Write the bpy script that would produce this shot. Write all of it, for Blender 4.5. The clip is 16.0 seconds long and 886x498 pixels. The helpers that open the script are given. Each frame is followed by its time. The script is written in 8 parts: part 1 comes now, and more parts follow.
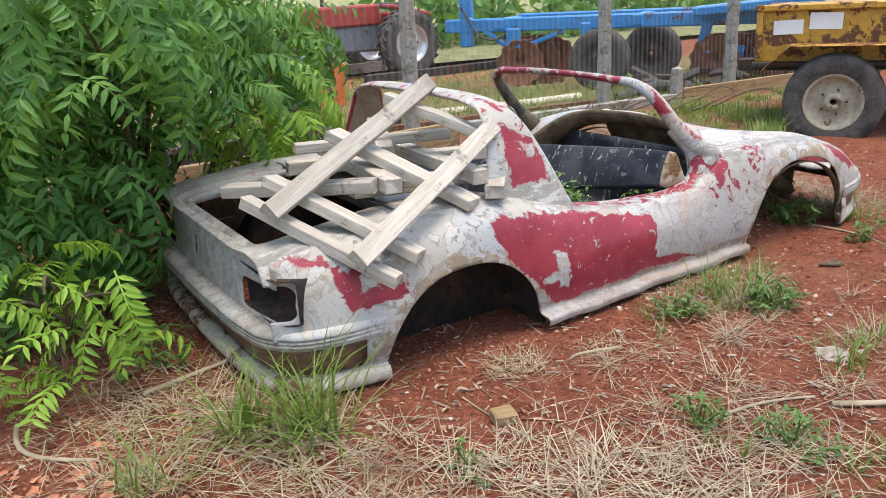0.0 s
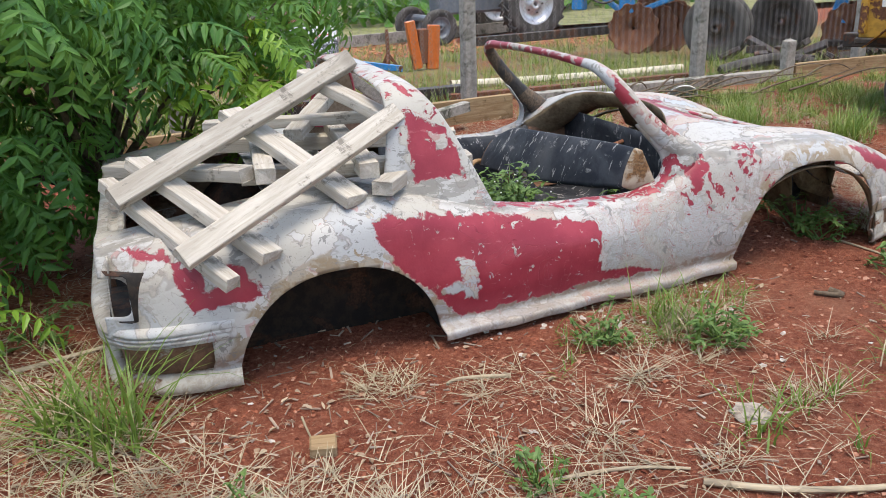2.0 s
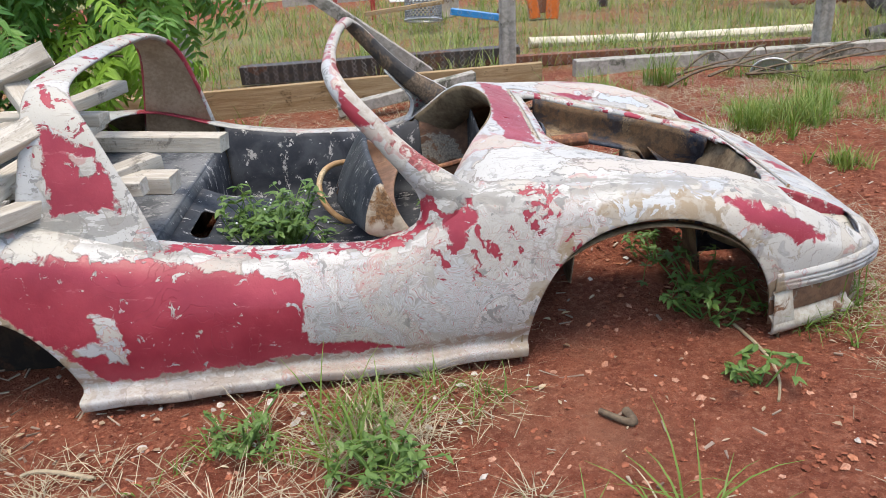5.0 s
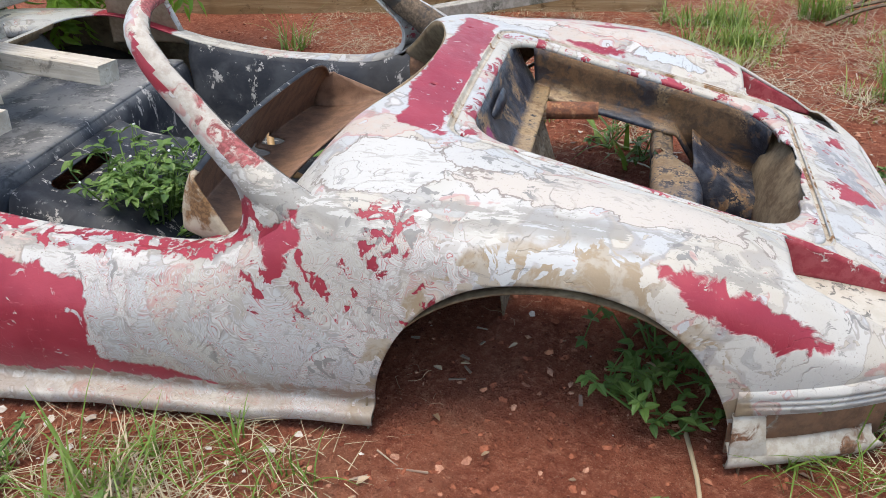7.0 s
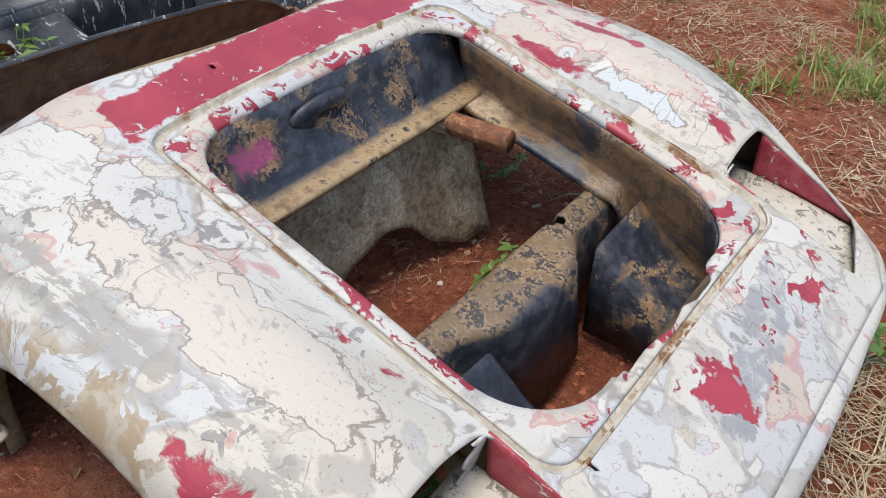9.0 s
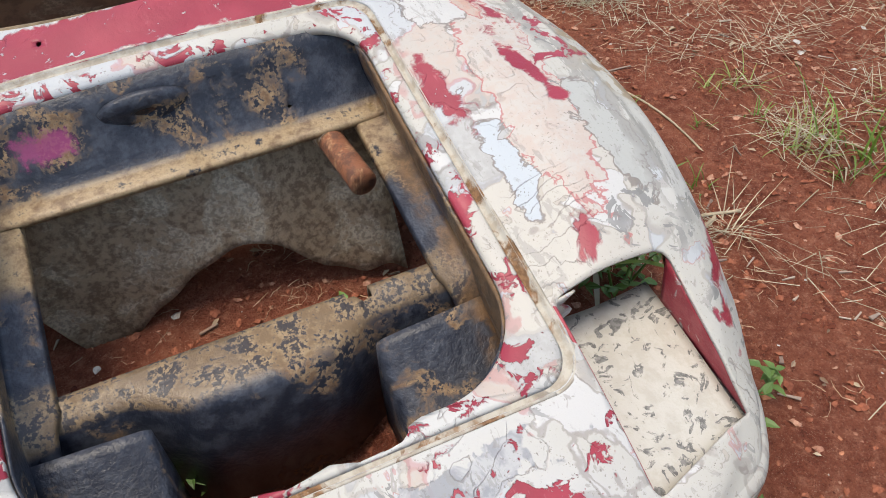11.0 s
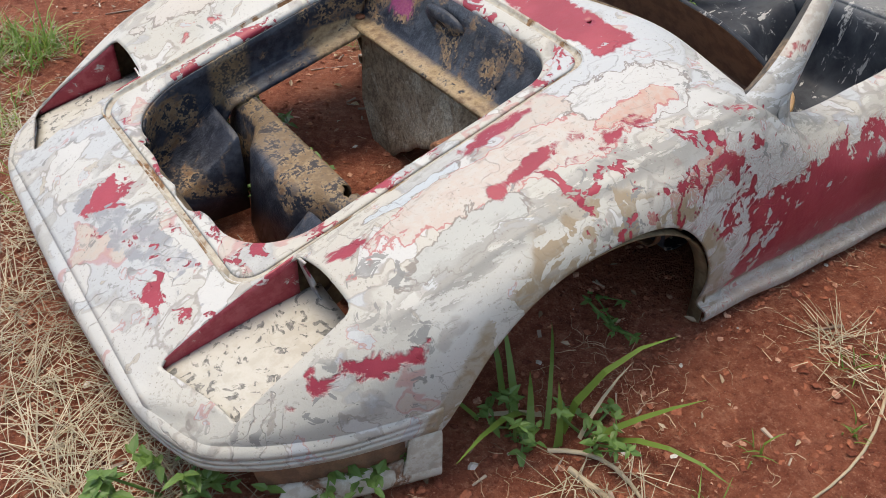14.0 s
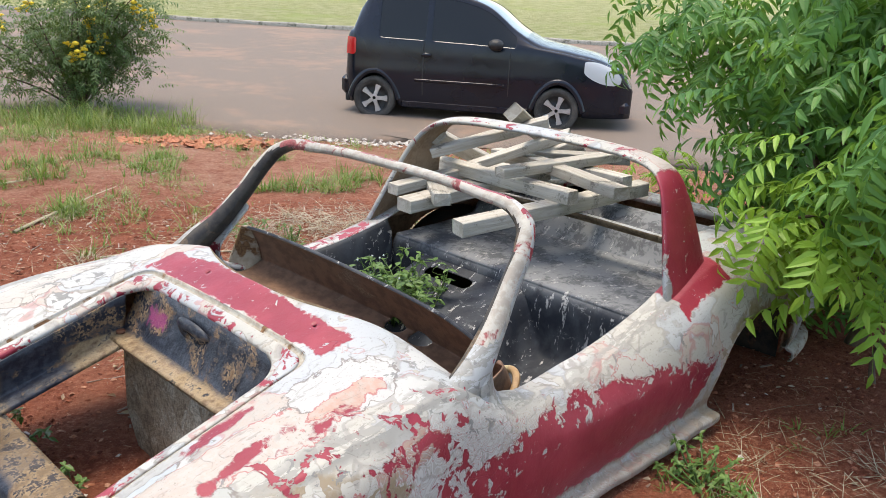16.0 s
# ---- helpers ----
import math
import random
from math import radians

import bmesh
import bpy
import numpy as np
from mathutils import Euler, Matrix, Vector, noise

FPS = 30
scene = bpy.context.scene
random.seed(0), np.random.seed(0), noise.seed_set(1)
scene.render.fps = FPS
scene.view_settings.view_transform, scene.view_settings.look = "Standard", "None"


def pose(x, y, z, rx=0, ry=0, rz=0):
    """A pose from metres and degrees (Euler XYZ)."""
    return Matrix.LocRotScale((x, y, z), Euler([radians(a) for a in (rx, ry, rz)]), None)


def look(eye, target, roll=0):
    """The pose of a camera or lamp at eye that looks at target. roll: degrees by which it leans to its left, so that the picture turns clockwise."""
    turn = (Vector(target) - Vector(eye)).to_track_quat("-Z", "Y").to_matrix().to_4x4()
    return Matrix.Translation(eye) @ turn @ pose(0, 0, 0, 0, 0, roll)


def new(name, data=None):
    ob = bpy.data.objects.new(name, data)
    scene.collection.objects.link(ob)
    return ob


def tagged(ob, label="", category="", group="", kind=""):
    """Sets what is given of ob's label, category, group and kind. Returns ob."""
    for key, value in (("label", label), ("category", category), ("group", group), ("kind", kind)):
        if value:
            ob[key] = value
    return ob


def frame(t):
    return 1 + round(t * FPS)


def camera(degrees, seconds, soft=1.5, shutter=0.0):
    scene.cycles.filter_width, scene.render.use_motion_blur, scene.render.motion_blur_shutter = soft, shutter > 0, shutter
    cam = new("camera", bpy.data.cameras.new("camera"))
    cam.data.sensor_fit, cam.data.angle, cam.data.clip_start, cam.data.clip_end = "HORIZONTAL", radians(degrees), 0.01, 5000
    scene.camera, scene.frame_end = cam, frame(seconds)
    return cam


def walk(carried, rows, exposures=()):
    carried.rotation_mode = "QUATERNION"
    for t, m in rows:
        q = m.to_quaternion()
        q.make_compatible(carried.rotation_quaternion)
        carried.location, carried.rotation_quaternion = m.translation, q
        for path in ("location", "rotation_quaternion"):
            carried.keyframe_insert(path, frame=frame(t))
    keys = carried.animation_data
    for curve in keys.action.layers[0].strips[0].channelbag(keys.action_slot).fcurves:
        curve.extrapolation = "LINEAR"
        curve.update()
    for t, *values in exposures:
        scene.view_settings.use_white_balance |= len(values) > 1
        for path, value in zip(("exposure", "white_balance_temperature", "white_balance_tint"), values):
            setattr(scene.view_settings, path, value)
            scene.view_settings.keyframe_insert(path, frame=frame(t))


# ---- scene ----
cam = camera(57.7, 16.0, 0.9)
PATH = [
    (0, (0.025, 0.058, 1.465), (0.013, 1.959, 0.846), -3.2),
    (0.5, (0.284, 0.104, 1.457), (0.186, 1.984, 0.782), -3.1),
    (1, (0.485, 0.218, 1.442), (0.257, 2.068, 0.719), -3.3),
    (1.5, (0.739, 0.404, 1.462), (0.423, 2.244, 0.746), -3.3),
    (2, (1.035, 0.542, 1.453), (0.646, 2.377, 0.76), -2.9),
    (2.5, (1.376, 0.72, 1.478), (0.895, 2.533, 0.784), -2.5),
    (3, (1.595, 1.013, 1.434), (1.054, 2.812, 0.748), -2.0),
    (3.5, (1.823, 1.286, 1.463), (1.21, 3.074, 0.808), -1.8),
    (4, (2.171, 1.573, 1.466), (1.458, 3.299, 0.751), -3.5),
    (4.2, (2.256, 1.653, 1.469), (1.519, 3.356, 0.724), -3.6),
    (6.3, (2.8, 2.807, 1.418), (1.619, 4.143, 0.512), -4.4),
    (6.5, (2.789, 2.955, 1.415), (1.595, 4.259, 0.48), -3.8),
    (7, (2.83, 3.243, 1.413), (1.595, 4.431, 0.381), -3.5),
    (7.5, (2.971, 3.637, 1.376), (1.682, 4.639, 0.221), -3.9),
    (8, (2.984, 3.928, 1.383), (1.621, 4.818, 0.22), -1.8),
    (8.2, (2.951, 4.058, 1.376), (1.569, 4.943, 0.234), -0.4),
    (8.5, (2.939, 4.286, 1.405), (1.503, 5.07, 0.253), -0.4),
    (8.7, (2.954, 4.424, 1.393), (1.497, 5.122, 0.214), -0.1),
    (10.8, (2.688, 5.564, 1.392), (1.225, 5.352, 0.045), -4.7),
    (11, (2.659, 5.746, 1.41), (1.218, 5.467, 0.051), -5.5),
    (11.5, (2.495, 6.054, 1.418), (1.071, 5.605, 0.087), -5.6),
    (12, (2.274, 6.304, 1.457), (0.893, 5.587, 0.201), -4.8),
    (12.5, (2.107, 6.617, 1.477), (0.973, 5.561, 0.212), -2.8),
    (13, (1.934, 6.801, 1.486), (1.116, 5.513, 0.193), 1.2),
    (13.5, (1.728, 6.872, 1.481), (1.225, 5.434, 0.185), 3.5),
    (14, (1.54, 7.036, 1.508), (1.402, 5.506, 0.227), 1.8),
    (14.5, (1.414, 7.182, 1.54), (1.497, 5.589, 0.334), -0.1),
    (14.9, (1.38, 7.196, 1.553), (1.393, 5.506, 0.484), 0.3),
    (15, (1.348, 7.206, 1.561), (1.332, 5.487, 0.538), 0.1),
    (15.1, (1.328, 7.212, 1.567), (1.262, 5.468, 0.591), 0.3),
    (15.5, (1.283, 7.242, 1.604), (0.969, 5.438, 0.799), 1.4),
    (16, (1.254, 7.262, 1.631), (0.735, 5.443, 0.98), 2.7),
]
walk(cam, [(t, look(eye, target, roll)) for t, eye, target, roll in PATH], [(0, 1.48, 7250, 10), (1.5, 1.40, 7200, 10), (2.4, 1.38, 7150, 10), (4.2, 1.45, 7250, 10), (7.0, 1.40, 7150, 9), (8.7, 1.26, 7250, 8), (12.5, 1.30, 7450, 9), (14.7, 1.26, 7650, 8), (15.5, 1.36, 7550, 8), (16, 1.53, 7450, 8)])

# ---------------------------------------------------------------- world and light
world = bpy.data.worlds.new("world")
scene.world = world
world.use_nodes = True
wn = world.node_tree.nodes
sky = wn.new("ShaderNodeTexSky")
sky.sky_type, sky.sun_disc = "NISHITA", False
sky.sun_elevation, sky.sun_rotation, sky.dust_density = radians(80), radians(143), 2.0
wn["Background"].inputs[1].default_value = 0.15
world.node_tree.links.new(sky.outputs[0], wn["Background"].inputs[0])
sun = new("sun", bpy.data.lights.new("sun", "SUN"))
sun.data.energy, sun.data.angle, sun.data.color = 0.95, radians(24), (1, 0.97, 0.92)
sun.matrix_world = look((0, 0, 30), (-3.2, 4.3, 0))


# ---------------------------------------------------------------- node helpers
class Mat:
    """A small builder for procedural materials."""

    def __init__(self, name, rough=0.7, metal=0.0, spec=0.4):
        self.m = bpy.data.materials.new(name)
        self.m.use_nodes = True
        self.t = self.m.node_tree
        self.b = self.t.nodes["Principled BSDF"]
        self.b.inputs["Roughness"].default_value = rough
        self.b.inputs["Metallic"].default_value = metal
        self.b.inputs["Specular IOR Level"].default_value = spec
        co = self.t.nodes.new("ShaderNodeTexCoord")
        self.co = co.outputs["Object"]

    def put(self, sock, v):
        if hasattr(v, "links"):
            self.t.links.new(v, sock)
        else:
            sock.default_value = v

    def math(self, op, a, b=0.0, c=0.0, clamp=False):
        n = self.t.nodes.new("ShaderNodeMath")
        n.operation, n.use_clamp = op, clamp
        for i, v in enumerate((a, b, c)):
            self.put(n.inputs[i], v)
        return n.outputs[0]

    def noise(self, scale, detail=4.0, rough=0.55, dist=0.0, co=None, colour=False):
        n = self.t.nodes.new("ShaderNodeTexNoise")
        self.put(n.inputs["Vector"], co or self.co)
        n.inputs["Scale"].default_value = scale
        n.inputs["Detail"].default_value = detail
        n.inputs["Roughness"].default_value = rough
        n.inputs["Distortion"].default_value = dist
        return n.outputs["Color" if colour else "Fac"]

    def voronoi(self, scale, feature="F1", out="Distance", co=None):
        n = self.t.nodes.new("ShaderNodeTexVoronoi")
        n.feature = feature
        self.put(n.inputs["Vector"], co or self.co)
        n.inputs["Scale"].default_value = scale
        return n.outputs[out]

    def step(self, v, lo, hi, a=0.0, b=1.0):
        n = self.t.nodes.new("ShaderNodeMapRange")
        n.interpolation_type = "SMOOTHSTEP"
        self.put(n.inputs["Value"], v)
        for k, x in zip(("From Min", "From Max", "To Min", "To Max"), (lo, hi, a, b)):
            n.inputs[k].default_value = x
        return n.outputs[0]

    def mix(self, f, a, b):
        n = self.t.nodes.new("ShaderNodeMix")
        n.data_type = "RGBA"
        self.put(n.inputs[0], f)
        for s, v in ((n.inputs[6], a), (n.inputs[7], b)):
            self.put(s, v if hasattr(v, "links") else (*v, 1.0))
        return n.outputs[2]

    def warp(self, scale, amount, co=None, detail=3.0):
        n = self.t.nodes.new("ShaderNodeVectorMath")
        n.operation = "MULTIPLY_ADD"
        self.put(n.inputs[0], self.noise(scale, detail, colour=True, co=co))
        n.inputs[1].default_value = (amount,) * 3
        m = self.t.nodes.new("ShaderNodeVectorMath")
        m.operation = "SUBTRACT"
        self.put(m.inputs[0], co or self.co)
        m.inputs[1].default_value = (amount / 2,) * 3
        self.put(n.inputs[2], m.outputs[0])
        return n.outputs[0]

    def xyz(self, co=None):
        n = self.t.nodes.new("ShaderNodeSeparateXYZ")
        self.put(n.inputs[0], co or self.co)
        return n.outputs

    def stretch(self, s, co=None):
        n = self.t.nodes.new("ShaderNodeVectorMath")
        n.operation = "MULTIPLY"
        self.put(n.inputs[0], co or self.co)
        n.inputs[1].default_value = s
        return n.outputs[0]

    def random(self, island=False):
        if island:
            return self.t.nodes.new("ShaderNodeNewGeometry").outputs["Random Per Island"]
        return self.t.nodes.new("ShaderNodeObjectInfo").outputs["Random"]

    def colour(self, v):
        self.put(self.b.inputs["Base Color"], v if hasattr(v, "links") else (*v, 1.0))
        return self

    def rough(self, v):
        self.put(self.b.inputs["Roughness"], v)
        return self

    def bump(self, h, strength=0.4, distance=0.01):
        n = self.t.nodes.new("ShaderNodeBump")
        n.inputs["Strength"].default_value = strength
        n.inputs["Distance"].default_value = distance
        self.put(n.inputs["Height"], h)
        self.put(self.b.inputs["Normal"], n.outputs[0])
        return self


def simple(name, c1, c2, scale=8.0, rough=0.75, metal=0.0, bump=0.3, dist=0.004, fine=60.0):
    m = Mat(name, rough, metal)
    a = m.noise(scale, 5)
    f = m.noise(fine, 4)
    mixed = m.math("ADD", m.math("MULTIPLY", a, 0.65), m.math("MULTIPLY", f, 0.35))
    m.colour(m.mix(m.step(mixed, 0.35, 0.65), c1, c2))
    m.bump(f, bump, dist)
    return m.m


# ---------------------------------------------------------------- materials
def paint_material():
    """Peeling white primer in hard-edged flakes over red, with bare and sanded places."""
    m = Mat("worn_body_paint", 0.6)
    x, y, z = m.xyz()
    w1 = m.warp(5.0, 0.07)
    w2 = m.warp(19.0, 0.040, co=w1, detail=5.0)
    wx, wy, wz = m.xyz(w2)
    big = m.noise(2.1, 2, 0.5)
    n1 = m.noise(3.6, 2.5, 0.55, 0.7, co=w2)
    n2 = m.noise(8.5, 3, 0.6, 1.1, co=w2)
    n3 = m.noise(19.0, 4, 0.65, 0.6)
    fine = m.noise(85.0, 5, 0.7)
    streak = m.noise(24.0, 5, 0.7, co=m.stretch((0.22, 1.0, 1.0)))

    def isle(scale, th, seed, detail=3.0, soft=0.008):
        """Islands of one paint layer: its mask and a thin rim round it."""
        o = m.t.nodes.new("ShaderNodeVectorMath")
        o.operation = "ADD"
        m.put(o.inputs[0], w2)
        o.inputs[1].default_value = (seed * 3.7, seed * 1.9, seed * 5.3)
        n = m.noise(scale, detail, 0.58, 0.5, co=o.outputs[0])
        return m.step(n, th, th + soft), m.step(m.math("ABSOLUTE", m.math("SUBTRACT", n, th)), 0.013, 0.004), n

    def blob(plane, c, r, ang=0.0, side=0):
        """Distance to an ellipse laid on the top (xy) or on a flank (xz)."""
        p, q = (wx, wy) if plane == "xy" else (wx, wz)
        a = radians(ang)
        dx, dy = m.math("SUBTRACT", p, c[0]), m.math("SUBTRACT", q, c[1])
        e = m.math("MULTIPLY_ADD", dy, math.sin(a) / r[0], m.math("MULTIPLY", dx, math.cos(a) / r[0]))
        f = m.math("MULTIPLY_ADD", dy, math.cos(a) / r[1], m.math("MULTIPLY", dx, -math.sin(a) / r[1]))
        d = m.math("SUBTRACT", m.math("SQRT", m.math("ADD", m.math("MULTIPLY", e, e), m.math("MULTIPLY", f, f))), 1.0)
        d = m.math("MULTIPLY", d, min(r))
        return m.math("MAXIMUM", d, m.math("SUBTRACT", 0.5, m.math("MULTIPLY", wy, float(side)))) if side else m.math("MAXIMUM", d, m.math("SUBTRACT", 0.22, wz))

    jag = m.math("MULTIPLY", m.math("SUBTRACT", m.noise(13.0, 4, 0.6, 0.6), 0.5), 0.10)

    def lay(col, d, colour, rim=None, amount=1.0):
        """One hard-edged patch with its thin worn rim."""
        e = m.math("ADD", d, jag)
        col = m.mix(m.step(e, 0.002, -0.002, 0, amount), col, colour)
        return m.mix(m.step(m.math("ABSOLUTE", e), 0.0035, 0.0010, 0, 0.75), col, rim) if rim else col

    cream, white, grey, cold, pink, tan = (0.445, 0.425, 0.375), (0.485, 0.475, 0.445), (0.355, 0.35, 0.33), (0.425, 0.435, 0.435), (0.45, 0.375, 0.32), (0.41, 0.375, 0.315)
    dirt, rosy = (0.16, 0.13, 0.11), (0.40, 0.10, 0.10)
    col = m.mix(m.step(big, 0.42, 0.58), cream, white)
    grain = m.step(m.noise(34.0, 5, 0.7), 0.40, 0.62)
    for scale, th, seed, colour, rim, k in ((1.9, 0.53, 1, cold, dirt, 0.30), (2.4, 0.56, 2, (0.46, 0.43, 0.375), dirt, 0.35), (3.1, 0.61, 3, m.mix(grain, pink, (0.43, 0.39, 0.345)), rosy, 0.45),
                                            (3.7, 0.63, 4, m.mix(grain, grey, (0.40, 0.395, 0.375)), (0.22, 0.21, 0.19), 0.25), (4.3, 0.60, 5, (0.50, 0.49, 0.465), dirt, 0.45), (9.5, 0.655, 6, cold, rosy, 0.45), (12.0, 0.67, 7, tan, dirt, 0.4)):
        mk, rm, nn = isle(scale, th, seed)
        col = m.mix(mk, col, colour)
        col = m.mix(m.math("MULTIPLY", rm, k), col, rim)
    # the broad flakes of the bonnet and wings
    col = lay(col, blob("xy", (0.76, -0.635), (0.34, 0.075), 2), (0.475, 0.435, 0.385), dirt)
    col = lay(col, blob("xy", (0.24, -0.62), (0.15, 0.10), 20), (0.475, 0.47, 0.445), dirt)
    col = lay(col, blob("xy", (0.47, -0.56), (0.13, 0.05), -15), (0.455, 0.45, 0.43), dirt)
    col = lay(col, blob("xy", (0.70, 0.63), (0.36, 0.075), -3), m.mix(grain, (0.46, 0.385, 0.33), (0.46, 0.42, 0.375)), rosy)
    col = lay(col, blob("xy", (0.36, 0.60), (0.17, 0.085), -10), (0.475, 0.465, 0.44), dirt)
    col = lay(col, blob("xy", (0.90, 0.525), (0.13, 0.028), 4), (0.43, 0.465, 0.485), dirt)
    col = lay(col, blob("xy", (0.90, 0.715), (0.13, 0.040), 0), (0.385, 0.385, 0.355), dirt)
    col = lay(col, blob("xy", (0.39, 0.645), (0.12, 0.030), 8), m.mix(grain, (0.47, 0.30, 0.235), (0.45, 0.36, 0.30)), rosy)
    col = lay(col, blob("xz", (0.33, 0.515), (0.14, 0.040), -4, 1), (0.40, 0.25, 0.19), rosy)
    col = lay(col, blob("xz", (-0.72, 0.36), (0.11, 0.06), 10, 1), (0.45, 0.42, 0.37), rosy)
    # sanded grey band over the nose panel
    col = lay(col, blob("xy", (1.385, 0.09), (0.042, 0.25), 8), m.mix(m.step(n3, 0.42, 0.58), (0.24, 0.25, 0.265), (0.40, 0.40, 0.395)), None, 0.9)
    # grey rubbed filler along the crest of the wings
    crest = m.math("MULTIPLY", m.step(m.math("ABSOLUTE", m.math("SUBTRACT", m.math("ABSOLUTE", wy), 0.765)), 0.05, 0.02), m.step(z, 0.40, 0.46))
    col = m.mix(m.math("MULTIPLY", crest, m.step(streak, 0.475, 0.49, 0, 0.75)), col, (0.25, 0.24, 0.215))
    line = m.math("MULTIPLY", m.step(m.math("ABSOLUTE", m.math("SUBTRACT", m.math("FRACT", m.math("MULTIPLY", n1, 12.0)), 0.5)), 0.465, 0.49), m.step(m.noise(5.0, 3), 0.52, 0.62))
    col = m.mix(m.math("MULTIPLY", line, 0.4), col, (0.17, 0.13, 0.11))
    # map-like contours on the flanks by the front wheels
    zone = m.math("MULTIPLY", m.step(m.math("ABSOLUTE", m.math("SUBTRACT", wx, -0.05)), 0.58, 0.45), m.step(m.math("ABSOLUTE", wy), 0.79, 0.83))
    n4 = m.noise(11.0, 2.5, 0.5, 0.9, co=w1)
    f2 = m.math("FRACT", m.math("MULTIPLY", n4, 17.0))
    col = m.mix(m.math("MULTIPLY", zone, m.step(f2, 0.30, 0.42, 0, 0.6)), col, (0.33, 0.30, 0.27))
    col = m.mix(m.math("MULTIPLY", zone, m.math("MULTIPLY", m.step(f2, 0.60, 0.66), m.step(f2, 0.80, 0.74))), col, (0.47, 0.465, 0.45))
    col = m.mix(m.math("MULTIPLY", zone, m.math("MULTIPLY", m.step(f2, 0.90, 0.94), m.step(n3, 0.44, 0.50))), col, (0.38, 0.11, 0.115))
    # grime and sanding
    col = m.mix(m.step(streak, 0.62, 0.64, 0, 0.4), col, (0.22, 0.21, 0.19))
    tail = m.math("MULTIPLY", m.step(wx, -2.15, -2.32), m.step(m.math("ADD", m.math("MULTIPLY", n2, 0.5), m.math("MULTIPLY", streak, 0.5)), 0.44, 0.58, 0.1, 0.62))
    col = m.mix(tail, col, (0.22, 0.195, 0.155))
    col = m.mix(m.step(fine, 0.62, 0.70, 0, 0.6), col, (0.22, 0.20, 0.17))
    # bare resin along the wheel arches and the sill
    for cx, hw, top in ((0.635, 0.425, 0.488), (-1.61, 0.405, 0.398)):
        dx, dz = m.math("DIVIDE", m.math("SUBTRACT", wx, cx), hw), m.math("DIVIDE", m.math("ADD", wz, 0.05), top + 0.05)
        rr = m.math("SQRT", m.math("ADD", m.math("MULTIPLY", dx, dx), m.math("MULTIPLY", dz, dz)))
        col = m.mix(m.math("MULTIPLY", m.math("MULTIPLY", m.step(rr, 1.17, 1.13), m.step(n2, 0.485, 0.495)), m.step(m.math("ABSOLUTE", y), 0.7, 0.76)), col, m.mix(m.step(n3, 0.42, 0.6), (0.28, 0.215, 0.14), (0.35, 0.31, 0.25)))
    col = m.mix(m.math("MULTIPLY", m.step(m.math("ABSOLUTE", m.math("SUBTRACT", wz, 0.105)), 0.02, 0.008), m.step(n3, 0.40, 0.55, 0, 0.8)), col, (0.20, 0.11, 0.07))

    # grey chips in drifts, and red dust low on the sides
    drift = m.math("MULTIPLY", m.step(m.noise(24.0, 4, 0.6, 0.8), 0.60, 0.615), m.step(m.noise(3.1, 3), 0.50, 0.58))
    col = m.mix(m.math("MULTIPLY", drift, 0.85), col, (0.19, 0.19, 0.18))
    brush = m.noise(11.0, 6, 0.75, 0.6, co=m.stretch((0.5, 1.6, 3.0), co=w1))
    col = m.mix(m.step(brush, 0.605, 0.625, 0, 0.42), col, (0.25, 0.24, 0.215))
    dust = m.math("MULTIPLY", m.step(z, 0.24, 0.05, 0, 0.6), m.step(m.math("ADD", m.math("MULTIPLY", n2, 0.5), m.math("MULTIPLY", fine, 0.5)), 0.40, 0.58, 0.35, 1.0))
    col = m.mix(dust, col, (0.27, 0.205, 0.155))
    speck = m.math("MULTIPLY", m.step(m.noise(150.0, 3, 0.6), 0.63, 0.68), m.step(m.noise(7.0, 3), 0.42, 0.55))
    col = m.mix(m.math("MULTIPLY", speck, 0.7), col, (0.17, 0.145, 0.12))
    scratch = m.noise(60.0, 3, 0.6, co=m.stretch((0.12, 1.0, 1.5), co=w1))
    col = m.mix(m.step(scratch, 0.64, 0.70, 0, 0.45), col, (0.22, 0.20, 0.175))
    red = m.mix(m.step(m.noise(6.0, 4), 0.35, 0.7), (0.225, 0.018, 0.034), (0.30, 0.034, 0.052))
    red = m.mix(m.step(m.noise(38.0, 4, 0.7, co=m.stretch((0.3, 1, 1))), 0.62, 0.72, 0, 0.5), red, (0.42, 0.13, 0.14))

    def sdf_box(c, h):
        d = None
        for p, q, e in ((wx, c[0], h[0]), (wy, c[1], h[1]), (wz, c[2], h[2])):
            v = m.math("SUBTRACT", m.math("ABSOLUTE", m.math("SUBTRACT", p, q)), e)
            d = v if d is None else m.math("MAXIMUM", d, v)
        return d

    def sdf_poly(pts, side):
        cx, cz = sum(p[0] for p in pts) / len(pts), sum(p[1] for p in pts) / len(pts)
        d = m.math("SUBTRACT", 0.5, m.math("MULTIPLY", wy, float(side)))
        for (x0, z0), (x1, z1) in zip(pts, pts[1:] + pts[:1]):
            nx, nz = z1 - z0, x0 - x1
            k = math.hypot(nx, nz)
            nx, nz = nx / k, nz / k
            if nx * (cx - x0) + nz * (cz - z0) > 0:
                nx, nz = -nx, -nz
            v = m.math("ADD", m.math("MULTIPLY", wx, nx), m.math("MULTIPLY_ADD", wz, nz, -(nx * x0 + nz * z0)))
            d = m.math("MAXIMUM", d, v)
        return d

